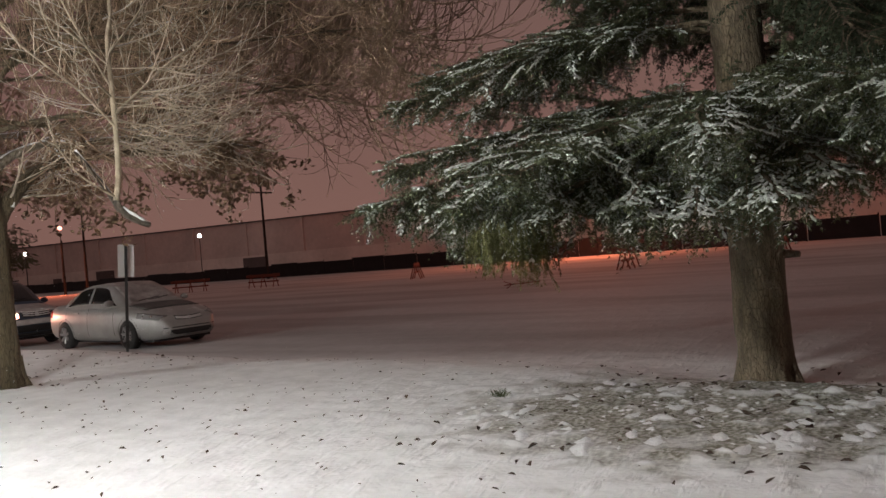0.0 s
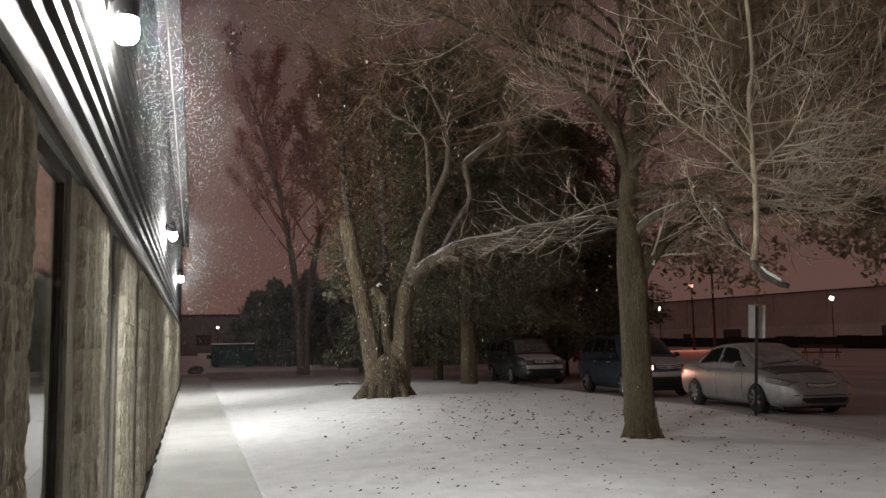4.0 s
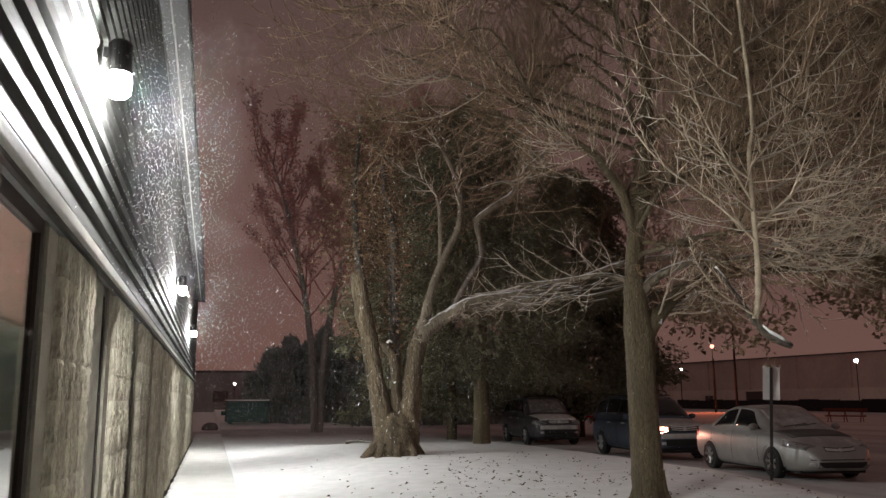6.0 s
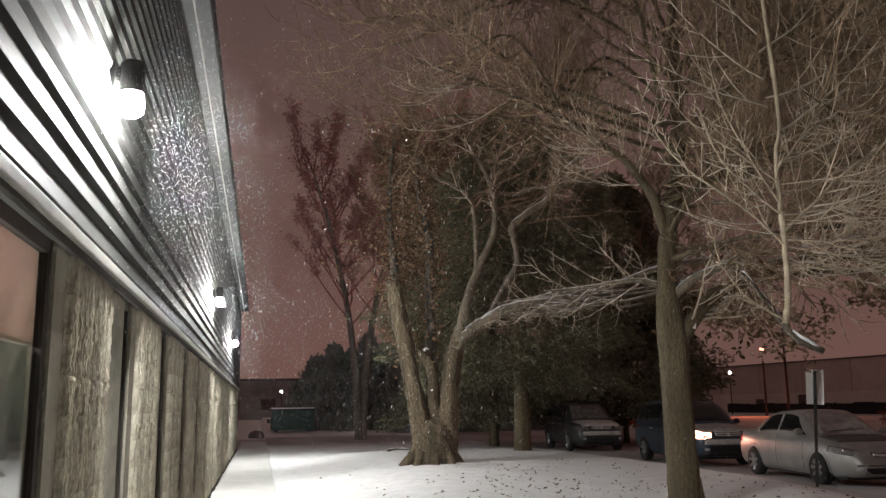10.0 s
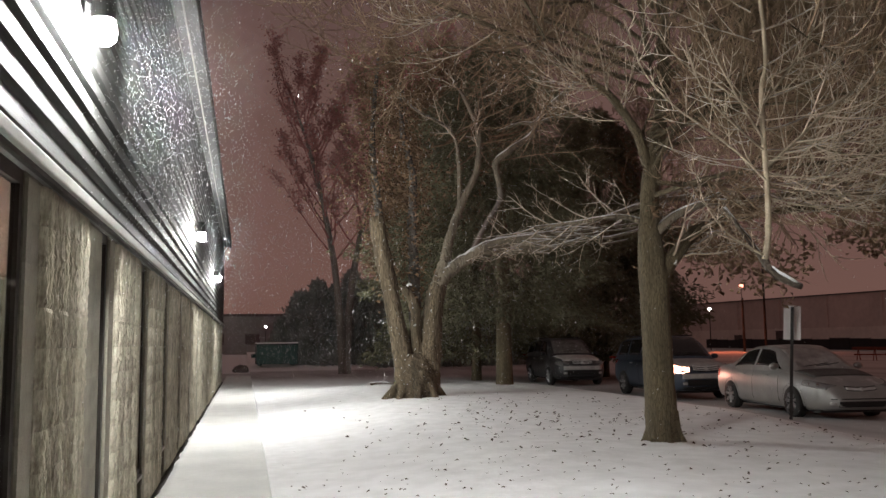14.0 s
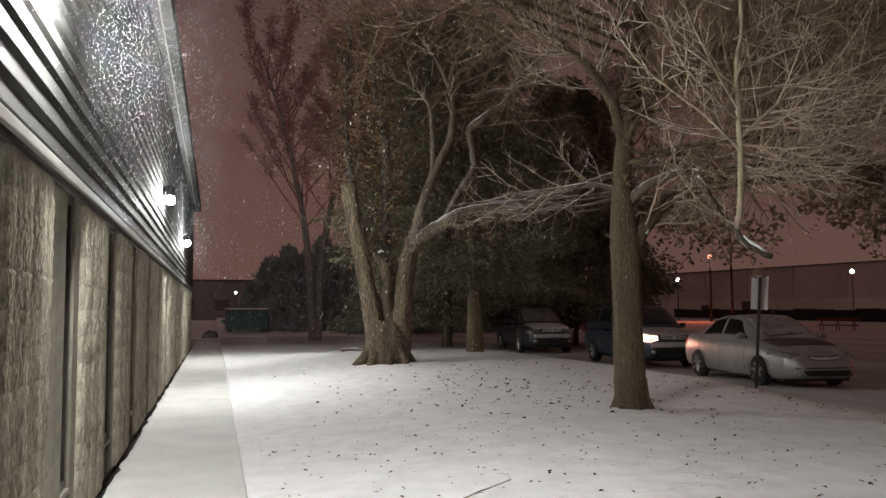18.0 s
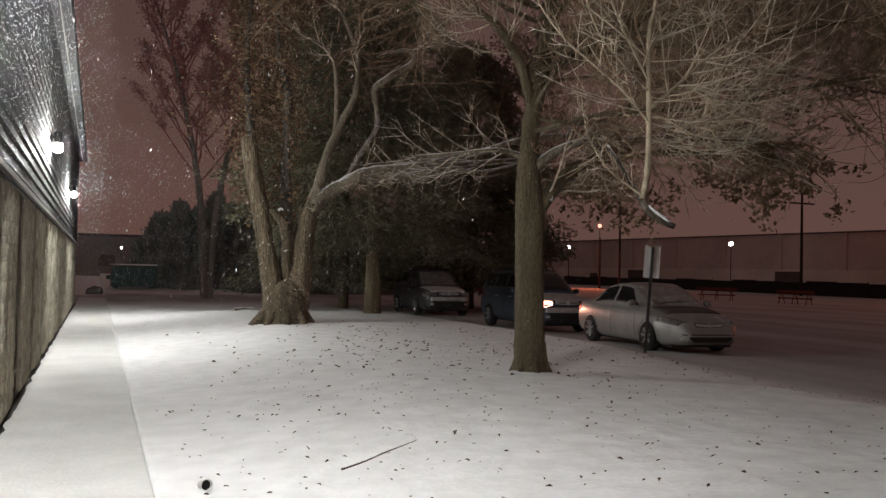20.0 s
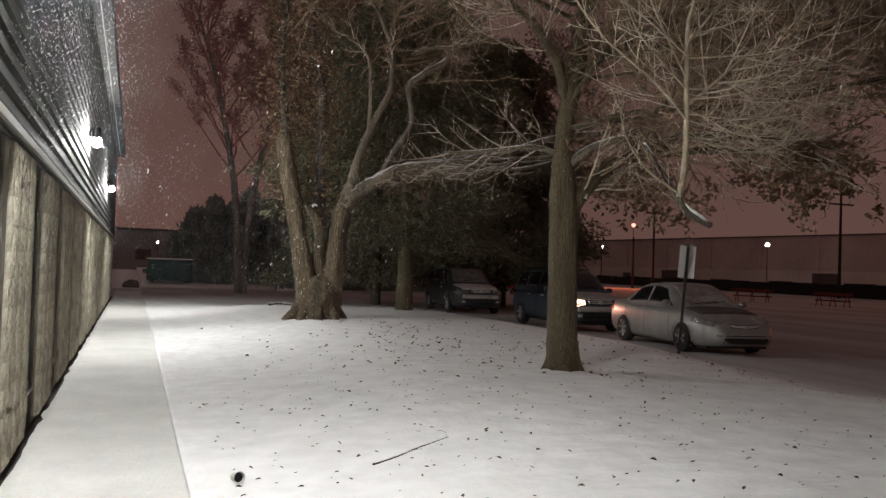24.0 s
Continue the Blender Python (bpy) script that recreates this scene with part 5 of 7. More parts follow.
def conifer(name, label, x, y, h, r, z_low, count, material, seed, trunk_r=0.22, trunk_m=None, size=0.3, droop=0.5, lumpy=0.7, pointed=False):
    rng = random.Random(seed)
    z0 = height(x, y, False)
    w = thing(name, Matrix.Translation((x, y, z0)), label, "tree")
    sh = Sheaf()
    limb(sh, ((0, 0, -0.1), (0, 0, 0.3), (0, 0, h * 0.5), (0, 0, h)), 0, 0, 12, 5, 0.1, radii=(trunk_r * 1.35, trunk_r, trunk_r * 0.6, 0.02))
    sh.done("trunk", trunk_m or M_BARK, w)
    fo = Sheaf()
    for _ in range(count):
        t = rng.random() ** 1.1
        z = z_low + (h - z_low) * t
        prof_r = r * ((1 - t) ** 0.75 if pointed else (1 - t ** 2.2) ** 0.7) * (0.85 + 0.5 * noise.noise(Vector((z * 0.8, seed, 0)))) + 0.15
        a = rng.uniform(0, 6.283)
        lump = 1 + lumpy * noise.noise(Vector((math.cos(a) * 1.6, math.sin(a) * 1.6, z * 0.7 + seed)))
        d = prof_r * lump * rng.uniform(0.35, 1.0) ** 0.5
        p = Vector((math.cos(a) * d, math.sin(a) * d, z - 0.25 * d))
        out = Vector((math.cos(a), math.sin(a), -droop))
        for _ in range(6):
            u = (out + Vector((rng.gauss(0, 0.6), rng.gauss(0, 0.6), rng.gauss(0, 0.5)))).normalized()
            v = u.cross(Vector((rng.gauss(0, 1), rng.gauss(0, 1), rng.gauss(0, 1)))).normalized()
            q = p + Vector((rng.gauss(0, size * 0.5), rng.gauss(0, size * 0.5), rng.gauss(0, size * 0.4)))
            s = size * rng.uniform(0.5, 1.2)
            b0 = len(fo.v)
            fo.v += [q - u * s * 0.5, q + v * s * 0.16, q + u * s * 0.7, q - v * s * 0.16]
            fo.f.append((b0, b0 + 1, b0 + 2, b0 + 3))
    tagged(fo.done("crown", material, w, smooth=False), kind="stuff")


def far_tree(x, y, h, seed, name, label, twigm, leafm, spread=1.0, low=0.4, leaves=3, r=0.26, limbs=22):
    rng = random.Random(seed)
    w = thing(name, Matrix.Translation((x, y, height(x, y, False))), label, "tree")
    sh, tw, lv = Sheaf(), Sheaf(), Sheaf()
    limb(sh, ((0, 0, -0.2), (0, 0, 0.4), (0.12, 0, h * 0.2), (0.0, 0, h * 0.35), (-0.15, 0, h * 0.65), (0.1, 0, h * 0.95)), 0, 0, 14, 9, 0.35, radii=(r * 1.3, r, r * 0.9, r * 0.8, r * 0.5, 0.04))
    for i in range(limbs):
        z = h * (low + (0.9 - low) * i / limbs)
        a = i * 2.4 + rng.random()
        ln = h * 0.2 * spread * (1.1 - 0.5 * i / limbs)

        def put(p):
            if leaves and rng.random() < 0.8:
                leaf_cluster(lv, rng, p, leaves + 6, 0.3, 0.075, 0.2)
        twig(sh if i % 3 == 0 else tw, rng, (0, 0, z), (math.cos(a), math.sin(a), 1.0), ln * rng.uniform(0.8, 1.25), 0.055, 3, 0.18, 0.5, 5, put, 6, 0.3)
    sh.done("trunk", M_DARKBARK, w)
    tagged(tw.done("branch_crown", twigm, w), kind="stuff")
    if lv.v:
        tagged(lv.done("foliage", leafm, w, smooth=False), kind="stuff")


def vase_tree(x, y, h, seed, label, stems, low, wide, leafm):
    """A tall tree of a few near-upright stems whose steep branches end in tufts of clinging leaves."""
    rng = random.Random(seed)
    w = thing("tall_tree", Matrix.Translation((x, y, height(x, y, False))), label, "tree")
    tw, lv = Sheaf(), Sheaf()
    for k in range(stems):
        sh = Sheaf()
        a = 0.4 + k * 6.28 / stems
        lean = wide * 0.16 * (0.4 + rng.random())
        line, rr = limb(sh, [(math.cos(a) * (0.12 + lean * t * t * 3), math.sin(a) * (0.12 + lean * t * t * 3) + 0.1 * rng.gauss(0, 1), h * t * (0.98 - 0.06 * k) - 0.2) for t in (0.0, 0.15, 0.32, 0.5, 0.7, 0.92)], 0, 0, 12, 8, 0.3,
                        radii=(0.24, 0.2, 0.18, 0.14, 0.09, 0.03), seed=seed + k)
        sh.done("trunk", M_DARKBARK, w)
        for i in range(26):
            t = low + (0.97 - low) * (i + rng.random()) / 26
            p = line[min(int(t * (len(line) - 1)), len(line) - 1)]
            g = i * 2.4 + rng.random()
            ln = wide * (0.86 - 0.40 * t) * rng.uniform(0.7, 1.2)
            d = Vector((math.cos(g), math.sin(g), rng.uniform(0.8, 1.5))).normalized()
            pts = [p]
            for m in range(5):
                d = (d + Vector((rng.gauss(0, 0.12), rng.gauss(0, 0.12), 0.10))).normalized()
                pts.append(pts[-1] + d * (ln / 5))
            tw.tube(pts, [0.06 * (1 - 0.7 * m / 5) for m in range(6)], 5)
            for m in range(9):
                q = pts[2 + m % 4].lerp(pts[min(5, 3 + m % 4)], rng.random())
                e = (d + Vector((rng.gauss(0, 0.55), rng.gauss(0, 0.55), rng.uniform(0, 0.7)))).normalized()
                end = q + e * rng.uniform(0.5, 1.1)
                tw.tube([q, q.lerp(end, 0.5) + Vector((0, 0, -0.04)), end], [0.026, 0.02, 0.012], 3)
                for f in (0.35, 0.7, 1.0):
                    leaf_cluster(lv, rng, q.lerp(end, f), 16, 0.17, 0.066, 0.0)
    tagged(tw.done("branch_crown", leafm, w), kind="stuff")
    tagged(lv.done("clinging_leaves", leafm, w, smooth=False), kind="stuff")


willow()
shade_tree()
spruce()
conifer("cedar_tree", "dark cedar with bare lower trunk and drooping sprays", 8.1, 26.0, 11.5, 4.2, 2.7, 14000, M_CEDAR, 3, 0.27, size=0.17)
conifer("cedar_tree", "dark cedar crowding over the parked cars", 15.4, 35.0, 12.0, 4.0, 2.2, 12000, M_CEDAR, 4, 0.25, size=0.2)
conifer("cedar_tree", "dark cedar behind the old forked tree", 9.6, 35.0, 14.0, 4.4, 1.8, 13000, M_CEDAR, 8, 0.22, size=0.2)
conifer("cedar_tree", "dark cedar at the edge of the car park", 16.6, 34.5, 8.5, 2.6, 1.2, 3500, M_CEDAR, 9, 0.22, size=0.26)
for i, (x, y, h, r) in enumerate(((2.6, 58, 2.9, 1.3), (3.6, 57.5, 4.6, 1.3), (4.7, 57, 5.3, 1.4), (5.9, 57.5, 5.0, 1.3), (6.9, 56.5, 5.9, 1.5), (8.0, 57, 5.4, 1.4), (9.0, 56, 5.8, 1.5), (10.2, 57, 5.2, 1.5), (4.2, 55.4, 3.0, 1.3), (6.4, 55.2, 3.3, 1.4),
                                  (8.6, 54.6, 3.6, 1.5), (11.5, 56, 6.4, 1.8), (13.4, 57, 6.8, 2.0), (15.6, 57, 6.2, 2.0), (18.0, 58, 6.6, 2.2), (20.6, 59, 6.0, 2.2))):
    conifer("evergreen_shrub", "dark pointed evergreen shrub behind the drive", x, y, h, r, 0.1, 1700, M_BUSH, 30 + i, 0.10, M_DTWIG, size=0.36, droop=-1.8, lumpy=1.2, pointed=True)
vase_tree(5.2, 46, 18.5, 2, "tall bare tree with steep reddish leaf-tufted branches", 2, 0.46, 7.6, M_REDTWIG)
vase_tree(8.4, 45, 19.5, 6, "tall three-stemmed tree with reddish clinging leaves", 3, 0.42, 6.0, M_REDTWIG)
vase_tree(6.5, 31, 13.5, 9, "slender tree thick with brown clinging leaves", 2, 0.28, 4.2, M_OAKLEAF)
far_tree(10.4, 38.0, 13.5, 15, "bare_tree", "bare brown-twigged tree before the cedars", M_DTWIG, M_OAKLEAF, 1.2, 0.35, 1, 0.16, 24)
far_tree(17.5, 33.0, 13, 16, "bare_tree", "bare brown-twigged tree over the parked cars", M_DTWIG, M_OAKLEAF, 1.2, 0.4, 1, 0.16, 24)
far_tree(18.5, 38, 8.5, 12, "bare_tree", "small bare tree beside the car park", M_DTWIG, M_OAKLEAF, 1.3, 0.2, 2, 0.12, 18)

# ---------------------------------------------------------------- cars


def wheel_part(car, x, y, r, width):
    s = 1 if y > 0 else -1
    bm = bmesh.new()
    prof = ((0.60, -0.5), (0.9, -0.5), (0.985, -0.36), (1.0, 0.0), (0.985, 0.36), (0.9, 0.5), (0.60, 0.5))
    seg = 26
    rows = [[bm.verts.new((x + math.cos(a) * r * q, y + width * t, r + math.sin(a) * r * q)) for q, t in prof] for a in (2 * math.pi * i / seg for i in range(seg))]
    for i in range(seg):
        for j in range(len(prof) - 1):
            bm.faces.new((rows[i][j], rows[i][j + 1], rows[(i + 1) % seg][j + 1], rows[(i + 1) % seg][j]))
    bmesh.ops.recalc_face_normals(bm, faces=bm.faces)
    wh = part("wheel", bm, M_TYRE, car, smooth=True)
    bm = cyl((x, y + s * width * 0.05, r), (x, y + s * width * 0.40, r), r * 0.62, r * 0.60, 24)
    part("rim_barrel", bm, M_PLASTIC, wh)
    bm = cyl((x, y + s * width * 0.38, r), (x, y + s * width * 0.50, r), r * 0.15, r * 0.12, 12)
    for i in range(7):
        a = 2 * math.pi * i / 7 + 0.3
        c, d = math.cos(a), math.sin(a)
        cyl((x + c * r * 0.1, y + s * width * 0.42, r + d * r * 0.1), (x + c * r * 0.60, y + s * width * 0.44, r + d * r * 0.60), r * 0.085, r * 0.11, 6, bm)
    part("rim", bm, M_RIM, wh, "spoked alloy rim")


# share of the half width up a body section: (height share, width share)
SECTION = ((0.0, 0.0), (0.0, 0.80), (0.04, 0.90), (0.14, 0.965), (0.32, 0.995), (0.50, 1.0), (0.68, 0.99), (0.80, 0.965), (0.88, 0.92), (0.94, 0.83), (0.975, 0.66), (0.992, 0.38), (1.0, 0.0))


class Shape:
    """Outlines of one car: deck line, floor line, plan width, roof line and cabin widths along x."""

    def __init__(self, deck, floor, plan, roof, belt, cab_low, cab_top):
        self.deck, self.floor, self.plan, self.roof, self.belt, self.cab_low, self.cab_top = deck, floor, plan, roof, belt, cab_low, cab_top

    @staticmethod
    def at(line, x):
        """Smooth value of a line ((x, value), ...) at x."""
        n = len(line)
        for i in range(n - 1):
            if x <= line[i + 1][0] or i == n - 2:
                break
        (x0, v0), (x1, v1) = line[i], line[i + 1]
        t = min(1.0, max(0.0, (x - x0) / (x1 - x0)))

        def slope(k):
            if k in (0, n - 1):
                return None
            return (line[k + 1][1] - line[k - 1][1]) / (line[k + 1][0] - line[k - 1][0])
        m0, m1 = slope(i), slope(i + 1)
        chord = (v1 - v0) / (x1 - x0)
        m0 = chord if m0 is None else m0
        m1 = chord if m1 is None else m1
        if m0 * chord <= 0:
            m0 = 0.0
        if m1 * chord <= 0:
            m1 = 0.0
        h = x1 - x0
        return v0 * (1 + 2 * t) * (1 - t) ** 2 + m0 * h * t * (1 - t) ** 2 + v1 * t * t * (3 - 2 * t) + m1 * h * t * t * (t - 1)

    def ring(self, x):
        zt, zb, w = self.at(self.deck, x), self.at(self.floor, x), self.at(self.plan, x)
        return [(w * f, zb + (zt - zb) * h) for h, f in SECTION]

    def wide(self, x, z):
        """Half width of the body at x and height z; negative outside."""
        zt, zb = self.at(self.deck, x), self.at(self.floor, x)
        h = (z - zb) / max(0.01, zt - zb)
        if h < 0 or h > 1:
            return -1.0
        return self.at(self.plan, x) * float(np.interp(h, [q[0] for q in SECTION[1:]], [q[1] for q in SECTION[1:]]))

    def nose(self, y, z, end):
        """x at which the body's front (end > 0) or tail meets y, z."""
        lo, hi = 0.0, end
        for _ in range(16):
            mid = (lo + hi) / 2
            if self.wide(mid, z) >= abs(y):
                lo = mid
            else:
                hi = mid
        return lo

    def top(self, x, y):
        zt, zb, w = self.at(self.deck, x), self.at(self.floor, x), self.at(self.plan, x)
        f = min(0.98, abs(y) / w)
        return zb + (zt - zb) * float(np.interp(f, [q[1] for q in reversed(SECTION[5:])], [q[0] for q in reversed(SECTION[5:])]))

    def cabin(self, x, v):
        """Cabin surface: v from 0 at the belt over 0.6 at the roof's edge to 1 at its middle."""
        zr, lo = self.at(self.roof, x), self.belt - 0.05
        yl, yt = self.at(self.cab_low, x), self.at(self.cab_top, x)
        k = [(yl, lo), (yl + (yt - yl) * 0.30, lo + (zr - 0.06 - lo) * 0.34), (yl + (yt - yl) * 0.64, lo + (zr - 0.06 - lo) * 0.68), (yt + 0.012, zr - 0.07), (yt * 0.90, zr - 0.022), (yt * 0.5, zr - 0.006), (0.0, zr)]
        ts = (0.0, 0.2, 0.4, 0.58, 0.68, 0.84, 1.0)
        return float(np.interp(v, ts, [q[0] for q in k])), float(np.interp(v, ts, [q[1] for q in k]))


def sheet(name, grid, material, parent, label="", lift=0.008):
    """A curved panel from a grid of points, raised along its normals and closed with a rim behind."""
    ny, nx = len(grid), len(grid[0])
    g = [[Vector(p) for p in row] for row in grid]
    mid = g[ny // 2][nx // 2]
    vs, fs = [], []
    flip = None
    for j in range(ny):
        for i in range(nx):
            du = g[j][min(i + 1, nx - 1)] - g[j][max(i - 1, 0)]
            dv = g[min(j + 1, ny - 1)][i] - g[max(j - 1, 0)][i]
            nr = du.cross(dv)
            nr = nr.normalized() if nr.length > 1e-9 else Vector((0, 0, 1))
            if flip is None:
                e = (g[0][-1] - g[0][0]).cross(g[-1][0] - g[0][0])
                out = Vector((mid.x * 0.25, mid.y, mid.z - 0.6))
                flip = -1 if e.dot(out) < 0 else 1
            vs.append(g[j][i] + nr * (flip * lift))
    n = len(vs)
    for j in range(ny):
        for i in range(nx):
            vs.append(g[j][i] - (vs[j * nx + i] - g[j][i]) * 1.5)
    for j in range(ny - 1):
        for i in range(nx - 1):
            a, b, c, d = j * nx + i, j * nx + i + 1, (j + 1) * nx + i + 1, (j + 1) * nx + i
            fs.append((a, b, c, d) if flip > 0 else (d, c, b, a))
    rim = [i for i in range(nx)] + [j * nx + nx - 1 for j in range(1, ny)] + [(ny - 1) * nx + i for i in range(nx - 2, -1, -1)] + [j * nx for j in range(ny - 2, 0, -1)]
    for k in range(len(rim)):
        p, q = rim[k], rim[(k + 1) % len(rim)]
        fs.append((q, p, p + n, q + n) if flip > 0 else (p, q, q + n, p + n))
    return raw(name, vs, fs, material, parent, label, True)


def car(name, label, m, paint, suv=False, lit=False, L=4.8, w=0.90, glass=None, bonnet=None, bonnet_label=""):
    """A parked car facing +x: body and cabin skins with panels lying on them."""
    c = thing(name, m, label, "car", "cars parked in a row")
    h = L / 2
    if suv:
        R, wb, belt = 0.355, 1.32, 1.08
        sh = Shape(((-h, 0.80), (-h + 0.05, 1.02), (-h + 0.25, 1.10), (-1.2, 1.12), (0.6, 1.10), (1.15, 1.09), (h - 0.7, 1.03), (h - 0.3, 0.97), (h - 0.10, 0.86), (h, 0.62)),
                   ((-h, 0.46), (-h + 0.2, 0.30), (-1.0, 0.25), (1.0, 0.25), (h - 0.3, 0.26), (h, 0.36)),
                   ((-h, w * 0.80), (-h + 0.08, w * 0.90), (-h + 0.4, w * 0.97), (-1.0, w), (1.0, w), (h - 0.6, w * 0.965), (h - 0.25, w * 0.89), (h - 0.07, w * 0.76), (h, w * 0.62)),
                   ((-h + 0.06, 1.10), (-h + 0.22, 1.45), (-h + 0.5, 1.62), (-1.0, 1.70), (-0.3, 1.72), (0.25, 1.68), (0.55, 1.56), (1.2, 1.09)), belt,
                   ((-h + 0.06, w * 0.90), (-1.2, w * 0.95), (0.6, w * 0.95), (1.2, w * 0.88)), ((-h + 0.06, w * 0.78), (-1.2, w * 0.74), (0.3, w * 0.73), (0.8, w * 0.78), (1.2, w * 0.84)))
        panes, ws, rw = ((-h + 0.42, -1.15), (-1.05, -0.18), (-0.08, 0.86)), (0.34, 1.10), (-h + 0.10, -h + 0.34)
        lamps = ((h - 0.56, h - 0.06), (0.72, 0.93))
        grille, intake = (0.40, 0.76, 0.90), (0.66, 0.40, 0.56)
    else:
        R, wb, belt = 0.325, 1.36, 0.96
        sh = Shape(((-h, 0.72), (-h + 0.06, 0.93), (-h + 0.22, 1.02), (-1.7, 1.05), (-1.0, 1.02), (0.6, 0.98), (1.15, 0.97), (h - 0.75, 0.88), (h - 0.35, 0.78), (h - 0.12, 0.66), (h, 0.48)),
                   ((-h, 0.36), (-h + 0.2, 0.24), (-1.0, 0.18), (1.0, 0.18), (h - 0.3, 0.19), (h, 0.27)),
                   ((-h, w * 0.70), (-h + 0.08, w * 0.84), (-h + 0.45, w * 0.95), (-1.0, w), (1.0, w), (h - 0.7, w * 0.965), (h - 0.35, w * 0.88), (h - 0.12, w * 0.74), (h, w * 0.56)),
                   ((-1.85, 1.02), (-1.45, 1.20), (-1.05, 1.36), (-0.65, 1.445), (-0.2, 1.47), (0.2, 1.44), (0.5, 1.33), (1.2, 0.965)), belt,
                   ((-1.85, w * 0.86), (-1.0, w * 0.93), (0.4, w * 0.94), (1.2, w * 0.85)), ((-1.85, w * 0.70), (-1.1, w * 0.67), (0.2, w * 0.67), (0.7, w * 0.74), (1.2, w * 0.82)))
        panes, ws, rw = ((-1.32, -0.36), (-0.26, 0.82)), (0.30, 1.12), (-1.78, -1.12)
        lamps = ((h - 0.72, h - 0.16), (0.62, 0.76))
        grille, intake = (0.36, 0.57, 0.645), (0.56, 0.27, 0.38)
    xs2 = sorted(set(list(np.linspace(-h, h, 44)) + [h - 0.01, h - 0.03, h - 0.06, -h + 0.02, -h + 0.05]))
    bm = bmesh.new()
    rings = []
    for x in xs2:
        half = sh.ring(x)
        rings.append([bm.verts.new((x, -y, z)) for y, z in half] + [bm.verts.new((x, y, z)) for y, z in reversed(half[1:-1])])
    for p, q in zip(rings, rings[1:]):
        for i in range(len(p)):
            bm.faces.new((p[i], p[(i + 1) % len(p)], q[(i + 1) % len(p)], q[i]))
    bm.faces.new(list(reversed(rings[0])))
    bm.faces.new(rings[-1])
    bmesh.ops.recalc_face_normals(bm, faces=bm.faces)
    part("body", bm, paint, c, smooth=True)
    bm = bmesh.new()
    vv = (0.0, 0.1, 0.2, 0.3, 0.4, 0.5, 0.58, 0.63, 0.68, 0.76, 0.84, 0.92, 1.0)
    rings = []
    for x in np.linspace(sh.roof[0][0], sh.roof[-1][0], 34):
        half = [sh.cabin(x, v) for v in vv]
        rings.append([bm.verts.new((x, -y, z)) for y, z in half] + [bm.verts.new((x, y, z)) for y, z in reversed(half[:-1])])
    for p, q in zip(rings, rings[1:]):
        for i in range(len(p) - 1):
            bm.faces.new((p[i], p[i + 1], q[i + 1], q[i]))
    bm.faces.new(list(reversed(rings[0])))
    bm.faces.new(rings[-1])
    bmesh.ops.recalc_face_normals(bm, faces=bm.faces)
    part("cabin", bm, paint, c, smooth=True)

    def on_cabin(x, v, s):
        y, z = sh.cabin(x, v)
        return (x, s * y, z)

    def across(x0, x1, v0, n=9, k=7):
        """Grid over the cabin from side to side between x0 and x1."""
        vs2 = [v0 + (1 - v0) * i / k for i in range(k + 1)]
        return [[on_cabin(x, v, -1) for v in vs2] + [on_cabin(x, v, 1) for v in reversed(vs2[:-1])] for x in np.linspace(x0, x1, n)]

    sheet("windscreen", across(ws[0], ws[1], 0.70), glass or M_GLASS, c, "windscreen under dusted snow" if glass else "dark windscreen", 0.006)
    sheet("rear_window", across(rw[0], rw[1], 0.72), M_FROST, c, "", 0.006)
    for s in (-1, 1):
        for x0, x1 in panes:
            rows2 = []
            for j in range(6):
                v = 0.14 + 0.41 * j / 5
                first, last = (x0, x1) == panes[0], (x0, x1) == panes[-1]
                xa = x0 + (0.30 if first else 0.0) * (j / 5) ** 1.2 * (0.5 if suv else 1.3)
                xb = x1 - (0.50 if last else 0.0) * (j / 5)
                rows2.append([on_cabin(x, v, s) for x in np.linspace(xa, xb, 8)])
            sheet("side_window", rows2, M_GLASS, c, "dark side window", 0.005)
        for xx in ((0.28, -0.78) if not suv else (0.30, -0.72)):
            yy = sh.wide(xx, belt - 0.13)
            part("door_handle", box(xx - 0.10, xx + 0.10, min(s * yy, s * (yy + 0.03)), max(s * yy, s * (yy + 0.03)), belt - 0.145, belt - 0.115, 0.008), M_CHROME if suv else paint, c)
        for xx in ((0.80, -0.32, -1.30) if not suv else (0.82, -0.13, -1.10)):
            sheet("door_gap", [[(xx + q, s * sh.wide(xx, z), z) for q in (-0.006, 0.006)] for z in np.linspace(0.30, belt - 0.06, 8)], M_PLASTIC, c, "", 0.003)
        mz = belt + 0.03
        bm = ball((0, 0, 0), 1.0, sub=2)
        for v in bm.verts:
            v.co = Vector((0.80 + v.co.x * 0.07, s * (w * 1.06) + v.co.y * 0.11, mz + 0.03 + v.co.z * 0.075))
        part("mirror", bm, paint, c, smooth=True)
        for xx in (wb, -wb):
            # black sheet on the uncut body stands in for the wheel well's shade
            rows2 = []
            for rr in (R * 0.3, R + 0.02, R + 0.055):
                rows2.append([(xx + math.cos(q) * rr, s * max(sh.wide(xx + math.cos(q) * rr, max(sh.at(sh.floor, xx) + 0.02, R + math.sin(q) * rr)), w * 0.9), max(sh.at(sh.floor, xx) - 0.02, R + math.sin(q) * rr)) for q in np.linspace(-0.5, math.pi + 0.5, 22)])
            sheet("wheel_arch", rows2, M_PLASTIC, c, "", 0.004)
            wheel_part(c, xx, s * (w - 0.085), R, 0.21)
        (x0, x1), (z0, z1) = lamps
        rows2 = []
